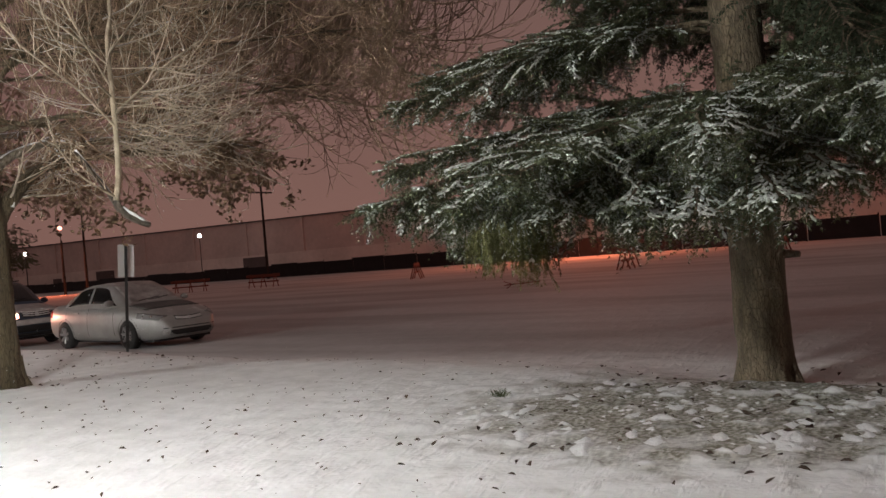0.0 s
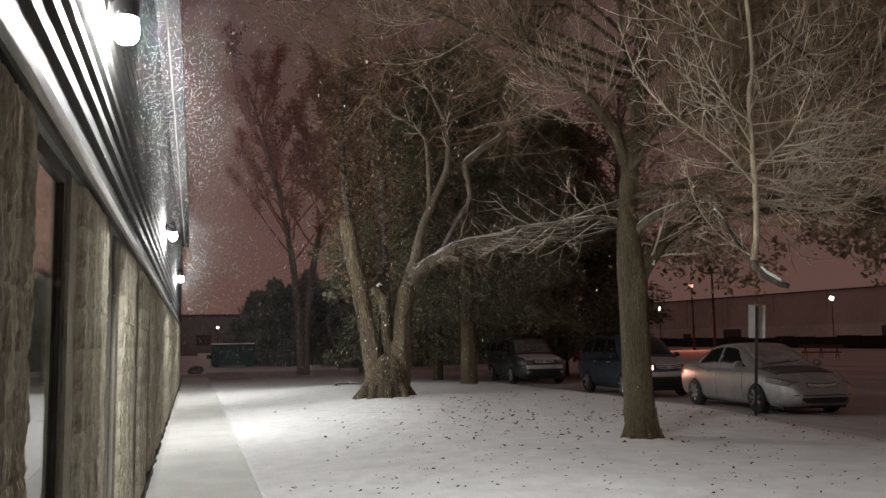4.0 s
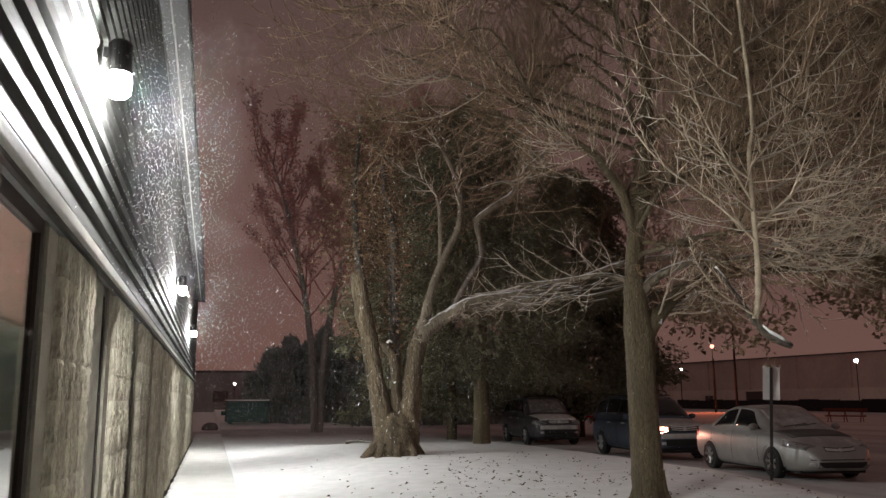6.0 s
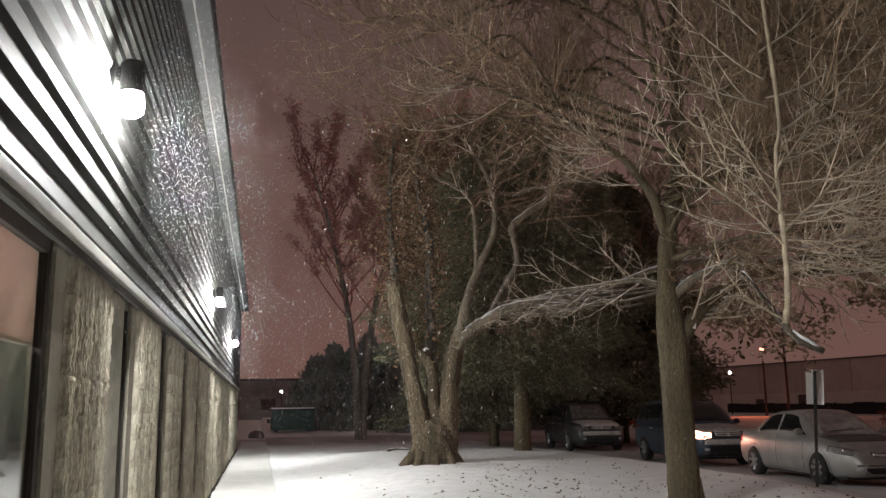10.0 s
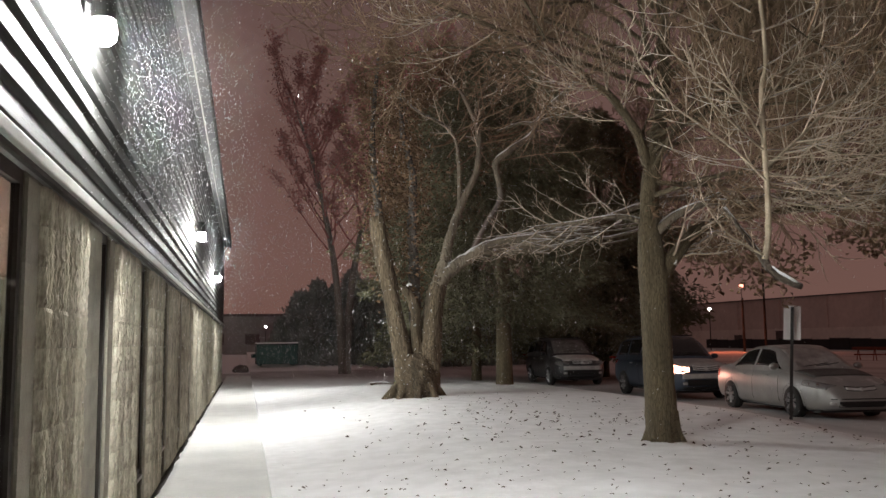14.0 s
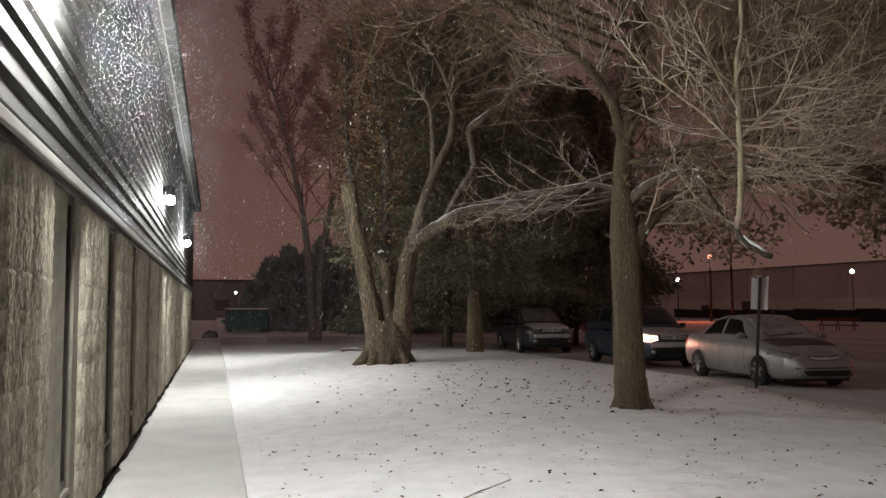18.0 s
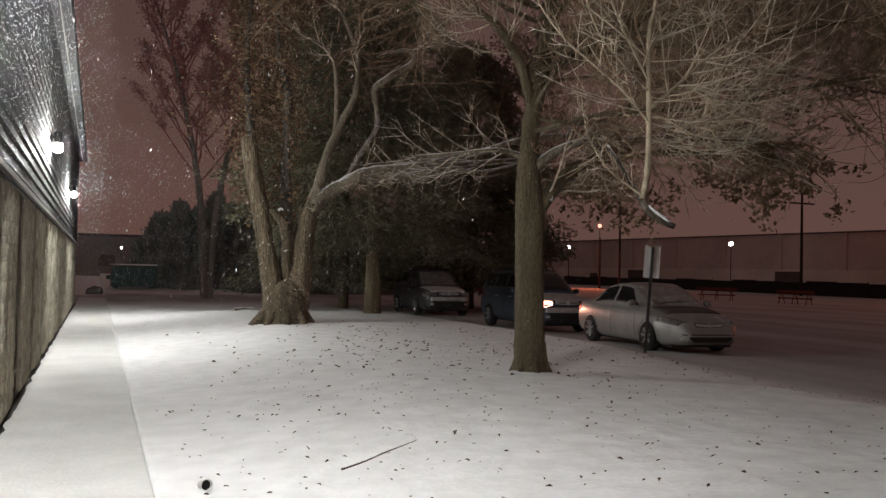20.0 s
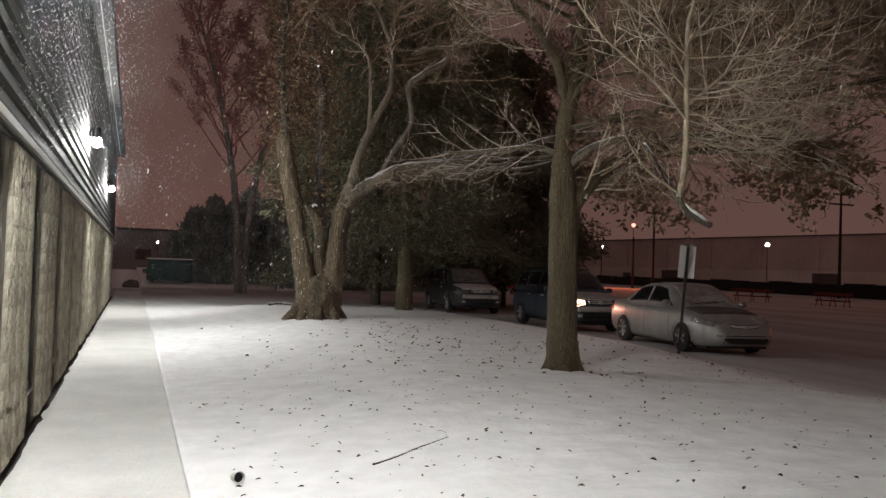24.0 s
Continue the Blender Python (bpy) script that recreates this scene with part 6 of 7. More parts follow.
        for j in range(6):
            t = j / 5
            line2 = []
            for i in range(9):
                u = i / 8
                x = x0 + (x1 - x0) * u
                lo2, hi2 = z0 + 0.05 * (1 - u) - (0.02 if not suv else 0.0) * u, z1 + 0.015 * (1 - u) - 0.075 * u * u
                z = lo2 + (hi2 - lo2) * t
                line2.append((x, s * max(0.2, sh.wide(x, min(z, sh.at(sh.deck, x) - 0.012))), min(z, sh.at(sh.deck, x) - 0.012)))
            rows2.append(line2)
        on = lit and s < 0
        sheet("headlight", rows2, M_HEADON if on else M_HEAD, c, "headlight switched on" if on else "clear headlight", 0.012)
        for u in (0.35, 0.68):
            x = x0 + (x1 - x0) * u
            zr = z0 + 0.45 * (z1 - z0) + 0.01
            part("reflector", ball((x - 0.005, s * (sh.wide(x, zr) + 0.002), zr), 0.026, sub=2), M_REFLECT, c, "bright reflector", smooth=True)
        z0, z1 = (belt - 0.16, belt + 0.02) if suv else (0.74, 0.90)
        sheet("tail_light", [[(x, s * sh.wide(x, z), z) for x in np.linspace(-h + 0.05, -h + 0.36, 7)] for z in np.linspace(z0, z1, 5)], M_TAIL, c, "red tail light", 0.010)
        zf = intake[1] + 0.06
        sheet("fog_light", [[(sh.nose(s * y, z, h), s * y, z) for y in np.linspace(w * 0.60, w * 0.72, 4)] for z in np.linspace(zf - 0.03, zf + 0.04, 4)], M_GREY, c, "", 0.008)

    def front(nm, half, z0, z1, mt, lab="", lift=0.010, bow=0.0):
        ny = 15
        return sheet(nm, [[(sh.nose(w * half * q, z + bow * q * q, h), w * half * q, z + bow * q * q) for q in np.linspace(-1, 1, ny)] for z in np.linspace(z0, z1, 4)], mt, c, lab, lift)

    gw, g0, g1 = grille
    front("grille", gw, g0, g1, M_PLASTIC, "dark grille", 0.010, 0.02)
    for i in range(3 if suv else 2):
        zz = g0 + (g1 - g0) * (0.25 + 0.32 * i)
        front("grille_bar", gw * 0.96, zz - 0.010, zz + 0.010, M_CHROME, "", 0.020, 0.02)
    part("badge", cyl((sh.nose(0, (g0 + g1) / 2, h), 0, (g0 + g1) / 2), (sh.nose(0, (g0 + g1) / 2, h) + 0.035, 0, (g0 + g1) / 2), 0.05 if suv else 0.038, None, 16), M_CHROME, c, "round chrome badge")
    front("lower_intake", intake[0], intake[1], intake[2], M_PLASTIC, "dark lower air intake", 0.006)
    if suv:
        front("bumper_bar", 0.72, intake[2] + 0.02, g0 - 0.05, M_GREY, "snow-dusted bumper", 0.025)
        front("bumper_skirt", 0.70, 0.30, intake[1] - 0.02, M_PLASTIC, "black lower bumper", 0.014)
    else:
        front("bumper_crease", 0.70, intake[2] + 0.035, intake[2] + 0.055, M_PLASTIC, "", 0.003)
    part("underbody", box(-h + 0.3, h - 0.35, -w * 0.78, w * 0.78, 0.14 if not suv else 0.20, 0.30), M_PLASTIC, c)
    if bonnet:
        x0, x1 = (1.12, h - 0.16) if suv else (1.10, h - 0.62)
        sheet("bonnet_cover", [[(x, w * (0.80 - 0.10 * (x - x0)) * q, sh.top(x, w * (0.80 - 0.10 * (x - x0)) * q)) for q in np.linspace(-1, 1, 13)] for x in np.linspace(x0, x1, 9)], bonnet, c, bonnet_label, 0.010)
    for s in (-1, 1):
        part("wiper", cyl((ws[1] - 0.02, s * 0.12 - 0.3, sh.cabin(ws[1] - 0.02, 0.8)[1] + 0.02), (ws[1] - 0.10, s * 0.12 + 0.25, sh.cabin(ws[1] - 0.10, 0.8)[1] + 0.035), 0.008, None, 6), M_PLASTIC, c)
    if suv:
        for s in (-1, 1):
            part("roof_rail", box(-h + 0.6, 0.2, s * w * 0.66 - 0.015, s * w * 0.66 + 0.015, 1.70, 1.735, 0.008), M_PLASTIC, c)
    return c


car("sedan", "silver sedan dusted with snow, parked by the lawn", pose(11.90, 16.31, 0.02, 0, 0, -95.5), M_SILVER, glass=M_FROST, bonnet=M_DAMP, bonnet_label="bonnet where the snow has melted")
BLUE_AT = pose(11.95, 22.25, 0.02, 0, 0, -94)
blue = car("suv", "dark blue SUV with one headlight on, snow-dusted bonnet", BLUE_AT, M_BLUE, True, True, 4.7, 0.925, None, M_GREY, "thin snow on the bonnet")
part("dash_light", ball((0.56, -0.18, 1.57), 0.016), M_BLUELED, blue, "tiny blue warning light behind the windscreen")
car("suv", "black SUV with snowy bonnet under the cedars", pose(11.85, 30.6, 0.02, 0, 0, -94), M_BLACK, True, False, 4.8, 0.96, M_DIMFROST, M_THIN, "snow on the bonnet")
hx = BLUE_AT @ Vector((2.5, -0.72, 0.84))
lamp("suv_headlight_beam", 0, 0, 0, HEADLIGHT, (1.0, 0.42, 0.30), 0.05, m=look(hx, hx + Vector((-0.139, -0.99, 0.06))), cone=75)

# ---------------------------------------------------------------- sign on its post
s = thing("parking_sign", pose(10.42, 14.45, height(10.42, 14.45), 0, 3.5, -35), "bare back of a metal sign on a leaning post", "sign")
part("post", box(-0.03, 0.03, -0.05, -0.012, -0.1, 2.2, 0.004), M_POST, s)
part("panel", box(-0.16, 0.16, -0.006, 0.0, 1.55, 2.22, 0.002), M_SIGN, s, "unpainted metal sign back")
for z in (1.66, 2.1):
    part("bolt", cyl((0, -0.06, z), (0, -0.045, z), 0.012, 0.012, 8), M_POST, s)

# ---------------------------------------------------------------- refuse container on its snowy island
d = thing("dumpster", pose(1.9, 54.6, height(1.9, 54.6), 0, 0, 3), "dark green steel dumpster with snow on its lid", "dumpster")
part("bin", box(-1.25, 1.25, -0.8, 0.8, 0.08, 1.3, 0.03), M_DUMP, d)
for x in (-1.22, -0.61, 0.0, 0.61, 1.22):
    part("rib", box(x - 0.04, x + 0.04, -0.86, -0.79, 0.12, 1.24, 0.01), M_DUMP, d)
part("lid", box(-1.3, 1.3, -0.86, 0.84, 1.3, 1.36, 0.02), M_PLASTIC, d)
part("lid_snow", box(-1.28, 1.28, -0.85, 0.82, 1.36, 1.43, 0.03), M_SNOWLUMP, d, "flat layer of snow")
part("side_pocket", box(-1.55, -1.25, -0.5, -0.3, 0.5, 0.75, 0.02), M_DUMP, d)
for x in (-1.0, 1.0):
    part("skid", box(x - 0.1, x + 0.1, -0.7, 0.7, 0.0, 0.08), M_DUMP, d)
b = thing("snowed_boulder", pose(-0.2, 54.0, height(-0.2, 54)), "low dark boulder half covered by snow", "rock")
bm = ball((0, 0, 0.15), 0.5, sub=3)
for v in bm.verts:
    v.co.z *= 0.7
    v.co += v.co.normalized() * 0.12 * noise.noise(v.co * 3)
part("stone", bm, mat("dark_stone", (0.12, 0.1, 0.09), 0.9, 0, 3, 0.3, 0.5, 20, snow=0.1), b, smooth=True)

# ---------------------------------------------------------------- far side of the car park
U = Vector((0.14, 0.99, 0)).normalized()
fb = thing("far_building", pose(-45, 150, 0), "far low building dim in the snowfall", "building")
part("wall", box(0, 58, 0, 12, -0.2, 6.4), M_FARWALL, fb)
part("roof_edge", box(-0.3, 58.3, -0.15, 12, 6.4, 6.8), M_ROOFEDGE, fb)
for i in range(9):
    part("window", box(3 + i * 6, 5.5 + i * 6, -0.06, 0.02, 1.6, 3.4, 0.02), M_ROOFEDGE, fb)
fence = thing("fence", Matrix.Identity(4), "long dark screened fence beyond the car park", "fence", kind="structure")
A = Vector((60.5, 2, 0))
for i in range(30):
    p, q = A + U * (4.6 * i), A + U * (4.6 * i + 4.5)
    ang = math.degrees(math.atan2(U.y, U.x))
    f = part("screen_panel", box(0, 4.5, -0.02, 0.02, 0.0, 1.35 + 0.08 * (i % 3)), M_FENCE, fence)
    f.matrix_basis = pose(p.x, p.y, 0.05, 0, 0, ang)
    f = part("post", cyl((0, 0, 0), (0, 0, 1.6), 0.05, 0.05, 8), M_FENCE, fence)
    f.matrix_basis = pose(p.x, p.y, 0)

WD = Vector((82 - 97, 136 - 30, 0)).normalized()
wh = thing("warehouse", pose(97 + 3.0, 30 - 21.2, 0, 0, 0, math.degrees(math.atan2(WD.y, WD.x))), "long low warehouse with pale base and dark roofline", "building")
part("wall", box(0, 200, -30, -0.2, 3.1, 7.9), M_WARE, wh)
part("base_wall", box(0, 200, -30, 0.0, -0.2, 3.1), M_WARE2, wh)
part("roof_edge", box(-0.4, 200.4, -30, 0.12, 7.9, 8.1), M_ROOFEDGE, wh)
for i in range(20):
    part("pilaster", box(5 + i * 10, 5.5 + i * 10, -0.2, 0.06, 3.1, 7.9), M_WARE, wh)
for x, a, h2 in ((40, 3, 2.6), (82, 4, 2.8), (112, 4, 2.8), (124, 2, 2.2)):
    part("loading_door", box(x, x + a, 0.0, 0.08, 0.0, h2, 0.02), M_ROOFEDGE, wh)


def pole_at(x, y, h, arms, label, lampm=None, reach=2.0, aim=(1, 0)):
    p = thing("utility_pole", Matrix.Translation((x, y, 0)), label, "pole", "poles beyond the car park")
    part("pole", cyl((0, 0, -0.2), (0, 0, h), 0.17, 0.11, 10), M_POLE, p)
    for z, w in arms:
        part("crossarm", box(-w / 2, w / 2, -0.07, 0.07, z, z + 0.16), M_POLE, p)
    if lampm:
        e = Vector((aim[0], aim[1], 0)) * reach
        part("arm", cyl((0, 0, h * 0.72), (e.x, e.y, h * 0.78), 0.05, 0.04, 8), M_POLE, p)
        part("lamp_head", ball((e.x, e.y, h * 0.78), 0.19), lampm, p, "lit lamp head", True)


pole_at(66.5, 67.3, 11.0, ((9.4, 3.2), (10.4, 2.0)), "tarred utility pole with crossarms and a lamp arm", None)
pole_at(60.5, 91.2, 10.7, ((9.4, 2.6),), "tarred utility pole with a crossarm", None)
pole_at(60.0, 95.0, 6.6, (), "short tarred pole by the fence")
lp = thing("street_lamp", Matrix.Translation((59.0, 93.5, 0)), "far street lamp glowing orange", "lamp", "far street lamps")
part("post", cyl((0, 0, -0.2), (0, 0, 7.9), 0.05, 0.035, 10), M_POLE, lp)
part("lamp_head", ball((0, 0, 8.0), 0.26), M_REDLAMP, lp, "lit orange lamp head", True)
copy_thing(lp, Matrix.Translation((63.0, 27.0, 0)))
wp = thing("yard_lamp", Matrix.Translation((65.4, 112.2, 0)), "far white yard lamp on a post", "lamp", "far yard lamps")
part("post", cyl((0, 0, -0.2), (0, 0, 5.7), 0.08, 0.06, 10), M_POLE, wp)
part("lamp_head", ball((0, 0, 5.85), 0.24), M_WHITELAMP, wp, "lit white lamp head", True)
copy_thing(wp, pose(2.75, 121, 0.5) @ Matrix.Scale(0.6, 4))
fl = thing("floodlight", Matrix.Translation((77.0, 90.2, 0)), "glaring white floodlight on a thin pole before the warehouse", "lamp")
part("post", cyl((0, 0, -0.2), (0, 0, 6.0), 0.06, 0.045, 8), M_POLE, fl)
part("lamp_head", ball((0, 0, 6.21), 0.26), M_WHITELAMP, fl, "lit white lamp head", True)
lamp("street_lamp_glow", 63.0, 27.0, 7.6, ORANGE, (1.0, 0.22, 0.10), 0.3)
lamp("street_lamp_glow", 0, 0, 0, ORANGE * 0.9, (1.0, 0.20, 0.09), 0.3, m=look(Vector((58.2, 92.9, 7.7)), Vector((54.5, 89.5, 0.0))), cone=125)

base = thing("barrier", pose(40.5, 28.6, 0.02, 0, 0, 30), "rusty red barrier rail on two trestles in snow", "barrier", "barriers across the car park")
for x in (-1.1, 0.0, 1.1):
    t = part("trestle", cyl((x, -0.3, 0), (x, 0, 0.95), 0.035, 0.03, 6), M_RAIL, base)
    part("leg", cyl((x, 0.3, 0), (x, 0, 0.95), 0.035, 0.03, 6), M_RAIL, t)
part("rail", box(-1.5, 1.5, -0.03, 0.03, 0.72, 0.92, 0.01), M_RAIL, base)
part("lower_rail", box(-1.4, 1.4, -0.025, 0.025, 0.35, 0.45, 0.01), M_RAIL, base)
copy_thing(base, pose(26.6, 14.2, 0.12, 84, 0, -25) @ Matrix.Scale(0.5, 4))
for x, y, a in ((36.8, 14.0, 10), (42.4, 51.0, 120), (42.6, 43.5, 95), (38.0, 7.5, 20)):
    copy_thing(base, pose(x, y, 0.02, 0, 0, a))

# ---------------------------------------------------------------- litter on the snow
rng = random.Random(3)
lv = Sheaf()


def drop_leaf(x, y, s):
    z = height(x, y) + s * 0.3
    a = rng.uniform(0, 6.28)
    u = Vector((math.cos(a), math.sin(a), rng.gauss(0, 0.25))) * s
    v = Vector((-math.sin(a), math.cos(a), rng.gauss(0, 0.2))) * s * 0.55
    p = Vector((x, y, z))
    k = Vector((0, 0, s * rng.uniform(0.15, 0.7)))
    b0 = len(lv.v)
    lv.v += [p - u, p - u * 0.2 - v + k, p + u * 0.5 - v * 0.7 + k, p + u * 1.2, p + u * 0.5 + v * 0.7 + k * 0.6, p - u * 0.2 + v + k * 0.6]
    lv.f += [(b0, b0 + 1, b0 + 2, b0 + 3), (b0, b0 + 3, b0 + 4, b0 + 5)]


for _ in range(900):
    x, y = rng.uniform(1.2, 9.2), rng.uniform(9.5, 20)
    if rng.random() < math.exp(-((x - 5.4) ** 2 / 9 + (y - 13.5) ** 2 / 22)):
        drop_leaf(x, y, rng.uniform(0.016, 0.036))
for _ in range(650):
    x, y = rng.uniform(0.5, 8.8), rng.uniform(-1.5, 13)
    drop_leaf(x, y, rng.uniform(0.008, 0.022) * (0.6 if y < 4 and x < 4 else 1))
for _ in range(190):
    drop_leaf(rng.uniform(0.6, 6.5), rng.uniform(2.2, 9.5), rng.uniform(0.014, 0.026))
for _ in range(170):
    drop_leaf(rng.gauss(5.8, 1.2), rng.gauss(0.9, 1.1), rng.uniform(0.015, 0.04))
tagged(lv.done("leaf_litter", M_LEAF, None, smooth=False), "scattered dead brown leaves poking out of snow", "leaves", kind="stuff")

st = thing("fallen_stick", Matrix.Identity(4), "thin forked dead stick lying on snow", "stick")
sh = Sheaf()
limb(sh, [(x, y, height(x, y) + q) for x, y, q in ((1.66, 5.93, 0.008), (1.88, 6.05, 0.012), (2.09, 6.2, 0.014), (2.28, 6.34, 0.01), (2.47, 6.47, 0.006))], 0.009, 0.004, 7, 6, 0.3, cap=True)
limb(sh, [(x, y, height(x, y) + q) for x, y, q in ((2.44, 6.45, 0.004), (2.5, 6.6, 0.002), (2.5, 6.7, 0.003), (2.44, 6.78, 0.0))], 0.003, 0.0015, 6, 5, 0.2, cap=True)
limb(sh, [(x, y, height(x, y) + q) for x, y, q in ((1.95, 6.1, 0.012), (2.05, 6.1, 0.03), (2.12, 6.13, 0.02))], 0.004, 0.002, 5, 4, 0.2, cap=True)
sh.done("stem", M_STICK, st)
cp = thing("paper_cup", Matrix.Translation((0.63, 5.9, height(0.63, 5.9) + 0.045)) @ Vector((0.3, -0.93, 0.16)).to_track_quat("Z", "Y").to_matrix().to_4x4() @ Matrix.Scale(0.85, 4), "tipped white paper cup lying on snow", "cup")
bm = bmesh.new()
rows = [[bm.verts.new((math.cos(t) * r, math.sin(t) * r, z)) for t in (2 * math.pi * i / 20 for i in range(20))] for r, z in ((0.001, -0.055), (0.036, -0.055), (0.048, 0.055), (0.051, 0.057), (0.046, 0.055), (0.034, -0.045), (0.001, -0.045))]
for p0, p1 in zip(rows, rows[1:]):
    for i in range(20):
        bm.faces.new((p0[i], p0[(i + 1) % 20], p1[(i + 1) % 20], p1[i]))
part("cup", bm, M_WHITEPL, cp, smooth=True)
# near-black plug paints the shade inside the cup's mouth
part("dark_lining", cyl((0, 0, -0.04), (0, 0, 0.03), 0.032, 0.042, 18), M_HOLLOW, cp)
bh = thing("fallen_branch", Matrix.Translation((4.5, 28.0, height(4.5, 28.0))), "dead branch lying on snow behind the old tree", "branch")
sh = Sheaf()
limb(sh, ((-0.4, 0.2, 0.03), (-0.1, 0, 0.08), (0.4, -0.3, 0.05)), 0.05, 0.02, 7, 5, 0.3, cap=True)
limb(sh, ((-0.1, 0, 0.08), (0.1, 0.1, 0.14), (0.3, 0.1, 0.04)), 0.02, 0.01, 6, 4, 0.2, cap=True)
sh.done("stem", M_STICK, bh)
tf = thing("grass_tuft", Matrix.Translation((5.95, 2.92, height(5.95, 2.92))), "compact dark green grass tuft sticking out of snow", "plant")
sh = Sheaf()
for _ in range(70):
    a = rng.uniform(0, 6.28)
    twig(sh, rng, (rng.gauss(0, 0.025), rng.gauss(0, 0.03), -0.01), (math.cos(a) * 0.6, math.sin(a) * 0.6, 0.9), rng.uniform(0.05, 0.11), 0.0035, 0, -0.25, 0.5, 2, None, 3)
tagged(sh.done("stalks", M_TURF, tf), kind="stuff")

# wind-packed ridges of snow crust over the bare turf under the spruce: a long flank towards the wall, a steep lee
cr = Sheaf()
for _ in range(230):
    a, d = rng.uniform(0, 6.28), rng.random() ** 0.7
    x, y = 5.75 + math.cos(a) * d * 1.4, 1.2 + math.sin(a) * d * 1.8
    big = rng.random() ** 3
    ln, wd, h = 0.07 + 0.28 * big + rng.uniform(0, 0.06), 0.028 + 0.05 * big, 0.007 + 0.019 * big + rng.uniform(0, 0.005)
    g = 0.40 + rng.gauss(0, 0.18)
    u, v = Vector((math.cos(g), math.sin(g), 0)), Vector((-math.sin(g), math.cos(g), 0))
    p = Vector((x, y, height(x, y) - 0.005))
    b0, top = len(cr.v), rng.uniform(0.25, 0.6)
    for i in range(7):
        t = i / 6
        q = min(t / top, (1 - t) / (1 - top)) ** 0.7 * rng.uniform(0.8, 1.1) + 0.02
        o = p + u * (ln * (t - 0.5)) + v * rng.gauss(0, 0.005)
        up = Vector((0, 0, h * q))
        cr.v += [o + v * (wd * (0.5 + q)), o + v * (wd * 0.5 * q) + up * 0.62, o + v * (wd * 0.08) + up, o - v * (wd * 0.35 * q) + up * 0.5, o - v * (wd * (0.3 + 0.5 * q))]
    for i in range(6):
        for k in range(4):
            cr.f.append((b0 + i * 5 + k, b0 + i * 5 + 5 + k, b0 + i * 5 + 6 + k, b0 + i * 5 + 1 + k))
tagged(cr.done("snow_crust", M_SNOWLUMP, None), "wind-packed ridges of snow crust over bare turf", "snow", kind="stuff")

# snow flakes hanging in the lamps' light
fk = Sheaf()


def flake(p, s):
    s *= min(1.25, max(0.42, p.y / 13))
    t = Vector((0.22 + rng.gauss(0, 0.25), rng.gauss(0, 0.25), 1)).normalized() * s * rng.uniform(1.4, 4.0)
    a = t.cross(Vector((1, 0.3, 0))).normalized() * s * 0.7
    c = t.cross(a).normalized() * s * 0.7
    b0 = len(fk.v)
    fk.v += [p - t, p + a, p + c, p - a, p - c, p + t]
    for i in range(4):
        j, k = b0 + 1 + i, b0 + 1 + (i + 1) % 4
        fk.f += [(b0, k, j), (b0 + 5, j, k)]


for lx, ly, lz in LAMPS:
    for _ in range(5600 if 0 < ly < 8 else 260):
        p = Vector((lx + 0.06 + abs(rng.gauss(0, 0.42)), ly + rng.gauss(0.8, 1.1), lz + rng.gauss(-0.3, 0.65)))
        if p.y > 3.0:
            flake(p, rng.uniform(0.0022, 0.0048) * (1 if ly < 8 else 0.9))
for _ in range(2200):
    flake(Vector((rng.uniform(-0.6, 6.5), rng.uniform(3.2, 20), rng.uniform(0.4, 8.5))), rng.uniform(0.003, 0.0065))
for _ in range(2400):
    flake(Vector((rng.uniform(-0.5, 2.6), rng.uniform(4, 15), rng.uniform(1.0, 6.5))), rng.uniform(0.0024, 0.005))
for _ in range(240):
    flake(Vector((rng.uniform(-0.5, 2.2), rng.uniform(4.2, 9), rng.uniform(1.4, 5.0))), rng.uniform(0.007, 0.012))
for _ in range(1500):
    flake(Vector((rng.uniform(-0.5, 11), rng.uniform(6, 32), rng.uniform(0.3, 9))), rng.uniform(0.0028, 0.006))
for _ in range(24000):
    p = Vector((rng.uniform(-0.6, 15), rng.uniform(24, 50), rng.uniform(0.3, 8.5)))
    q = rng.uniform(0.004, 0.009)
    b0 = len(fk.v)
    fk.v += [p + Vector((q * 0.25, 0, q * 1.6)), p + Vector((-q * 0.6, -q * 0.4, 0)), p + Vector((q * 0.6, -q * 0.4, 0)), p + Vector((-q * 0.2, q * 0.4, -q * 1.6))]
    fk.f += [(b0, b0 + 1, b0 + 2), (b0 + 1, b0 + 3, b0 + 2), (b0, b0 + 2, b0 + 3), (b0, b0 + 3, b0 + 1)]
tagged(fk.done("falling_snow", M_FLAKE, None, smooth=False), "fine snow flakes falling through lamp light", "snow", kind="stuff")

# ---------------------------------------------------------------- block facing of the piers
rng = random.Random(17)


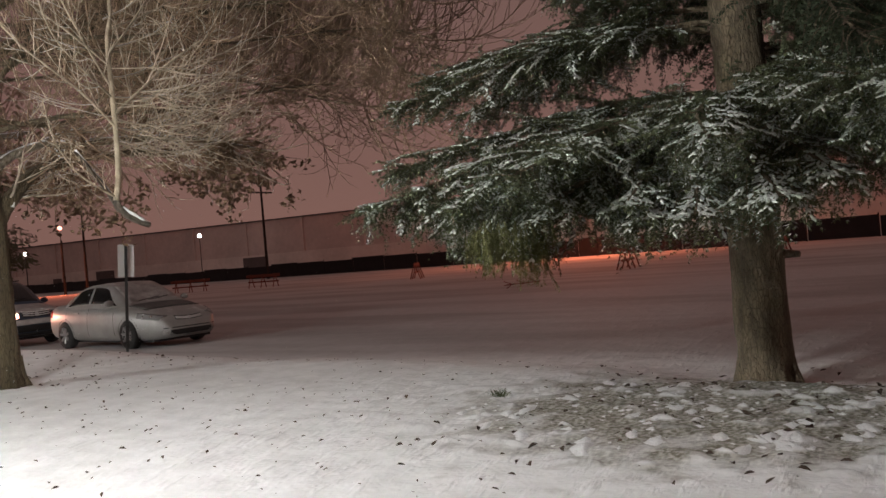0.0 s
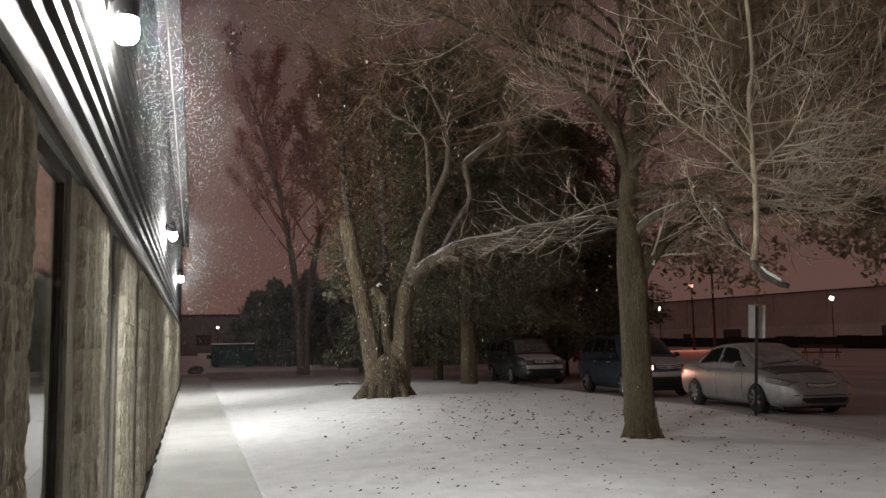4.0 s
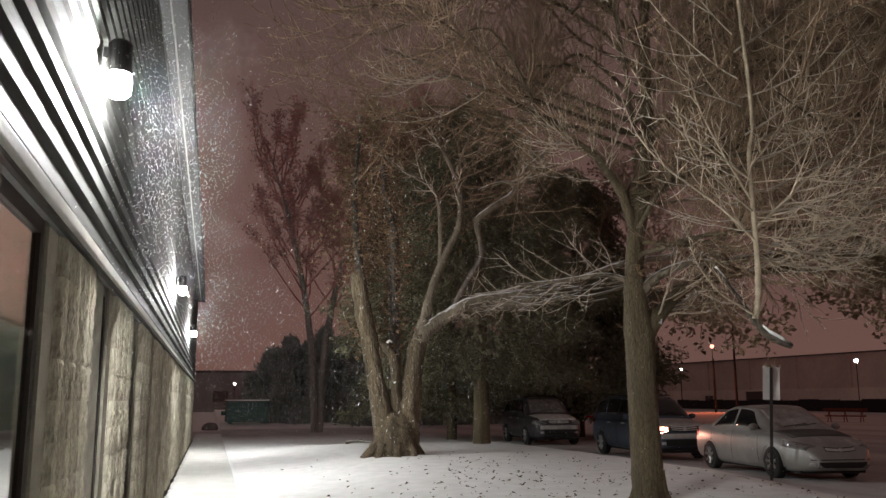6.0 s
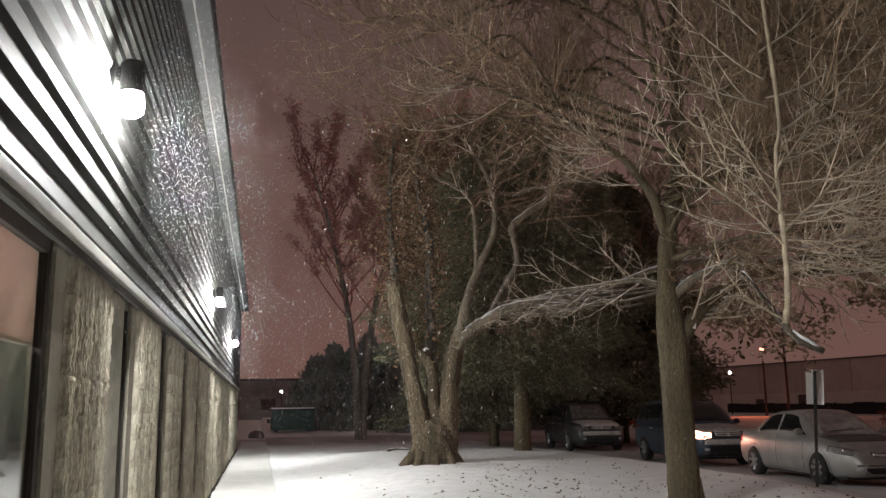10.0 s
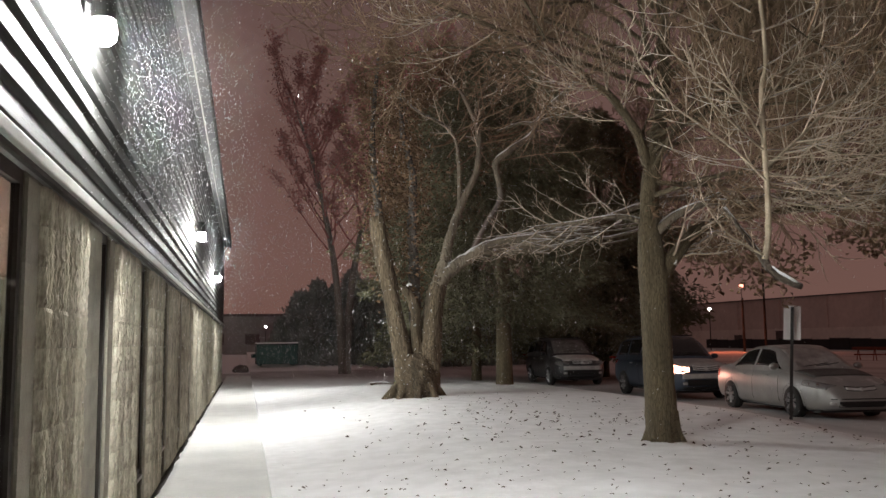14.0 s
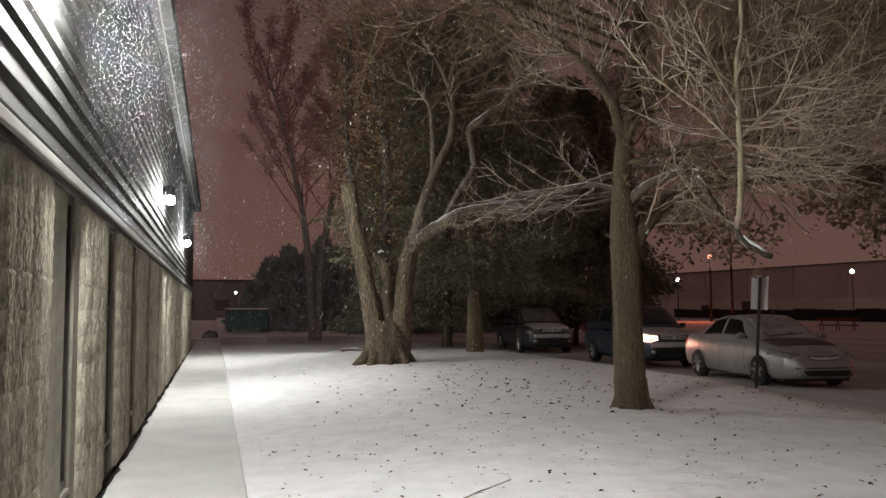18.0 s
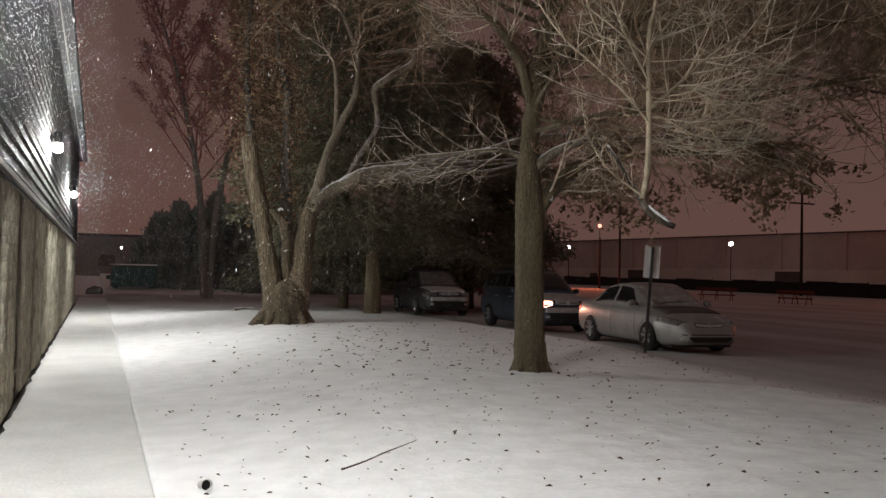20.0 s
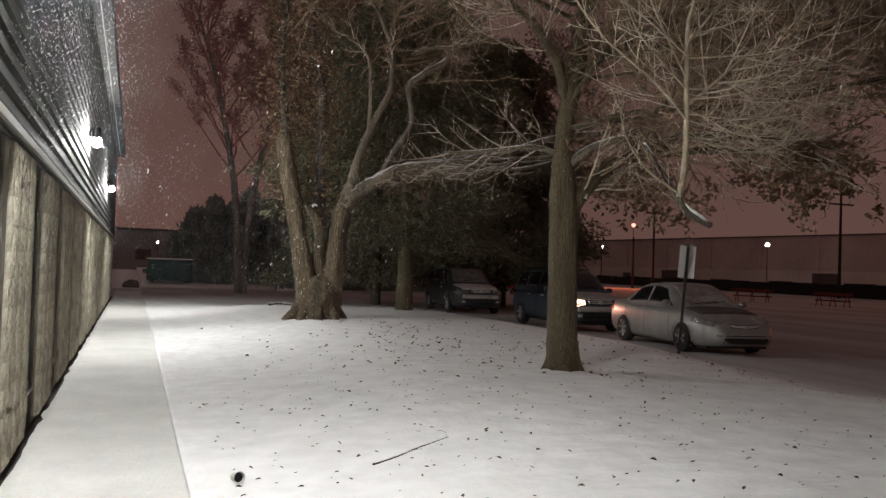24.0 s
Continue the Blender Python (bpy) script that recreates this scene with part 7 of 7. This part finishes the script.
def block_mesh(kind, w, h, seed, row, near):
    """A facing block on the y-z plane, its face towards +x: smooth, or split into rough flutes."""
    r = random.Random(seed)
    vs, fs = [], []
    if kind == "smooth":
        bm = box(0.0, 0.016, 0.0, w, 0.0, h)
        me = bpy.data.meshes.new("block")
        bm.to_mesh(me)
        bm.free()
        return me
    ny, nz = (60, 9) if near else (20, 3)
    ph, ribs = seed * 3.1, 7
    for j in range(nz + 1):
        for i in range(ny + 1):
            u, t = i / ny, j / nz
            zz = row * h + t * h
            joint = (0 if row % 3 else 1) if j == 0 else (1 if row % 3 == 2 else 0) if j == nz else 0
            edge = 0.6 if i in (0, ny) else 0.8 if joint else 1.0
            rib = 0.5 + 0.5 * math.cos(2 * math.pi * ribs * u + 3.14 + (1.4 * noise.noise(Vector((u * 2.5, zz * 2.2, ph))) + 0.35 * noise.noise(Vector((u * 3, zz * 8, ph)))) * math.sin(math.pi * u))
            rib = min(1.0, rib * 1.6)
            # broken ledges: whole steps knocked off the rib's face
            chip = round(2.4 * (noise.noise(Vector((u * 9, zz * 6, ph + 5))) + 0.5 * noise.noise(Vector((u * 15, zz * 17, ph + 2))))) / 2.4
            x = 0.02 + edge * (0.040 * rib * min(1.0, max(0.35, 0.85 + 0.45 * chip)) + 0.007 * noise.noise(Vector((u * 34, zz * 26, ph + 7))))
            vs.append((x, u * w, t * h))
    W = ny + 1
    for j in range(nz):
        for i in range(ny):
            fs.append((j * W + i, j * W + i + 1, (j + 1) * W + i + 1, (j + 1) * W + i))
    b0 = len(vs)
    rim = [i for i in range(W)] + [j * W + ny for j in range(1, nz + 1)] + [nz * W + i for i in range(ny - 1, -1, -1)] + [j * W for j in range(nz - 1, 0, -1)]
    for k in rim:
        vs.append((0.0, vs[k][1], vs[k][2]))
    m = len(rim)
    for k in range(m):
        fs.append((rim[k], b0 + k, b0 + (k + 1) % m, rim[(k + 1) % m]))
    me = bpy.data.meshes.new("block")
    me.from_pydata(vs, [], fs)
    me.update()
    return me


HB = 0.2
far_v, far_f = {"rough": [], "smooth": []}, {"rough": [], "smooth": []}
cache = {}
near_count = 0
for a, c in PIERS:
    width = c - a
    lead, tail = 0.24, (0.0 if 0.4 < a < 1 else 0.7 if a == 3.6 else 0.42)
    nm = max(2, round((width - lead - tail) / 0.45))
    wm = (width - lead - tail) / nm
    cols = [(a, lead, "smooth")] + [(a + lead + i * wm, wm, "rough") for i in range(nm)] + ([(c - tail, tail, "smooth")] if tail else [])
    near = 0.3 < a < 11
    for row in range(12):
        for y, w, kind in cols:
            key = (near, kind, round(w, 3), (rng.randrange(2) * 13 + row) if kind == "rough" else 0)
            if key not in cache:
                cache[key] = block_mesh(kind, w, HB, 1 + key[3] // 13, row, near)
            me = cache[key]
            z = 0.03 + row * HB
            if near:
                link("block", me, M_BLOCK if kind == "rough" else M_SMOOTH, wall).location = (-1.02, y, z)
            else:
                b0 = len(far_v[kind])
                far_v[kind] += [(v.co.x - 1.02, v.co.y + y, v.co.z + z) for v in me.vertices]
                far_f[kind] += [tuple(b0 + i for i in p.vertices) for p in me.polygons]
for kind, mt in (("rough", M_BLOCK), ("smooth", M_SMOOTH)):
    tagged(raw("far_blocks", far_v[kind], far_f[kind], mt, wall), kind="stuff")
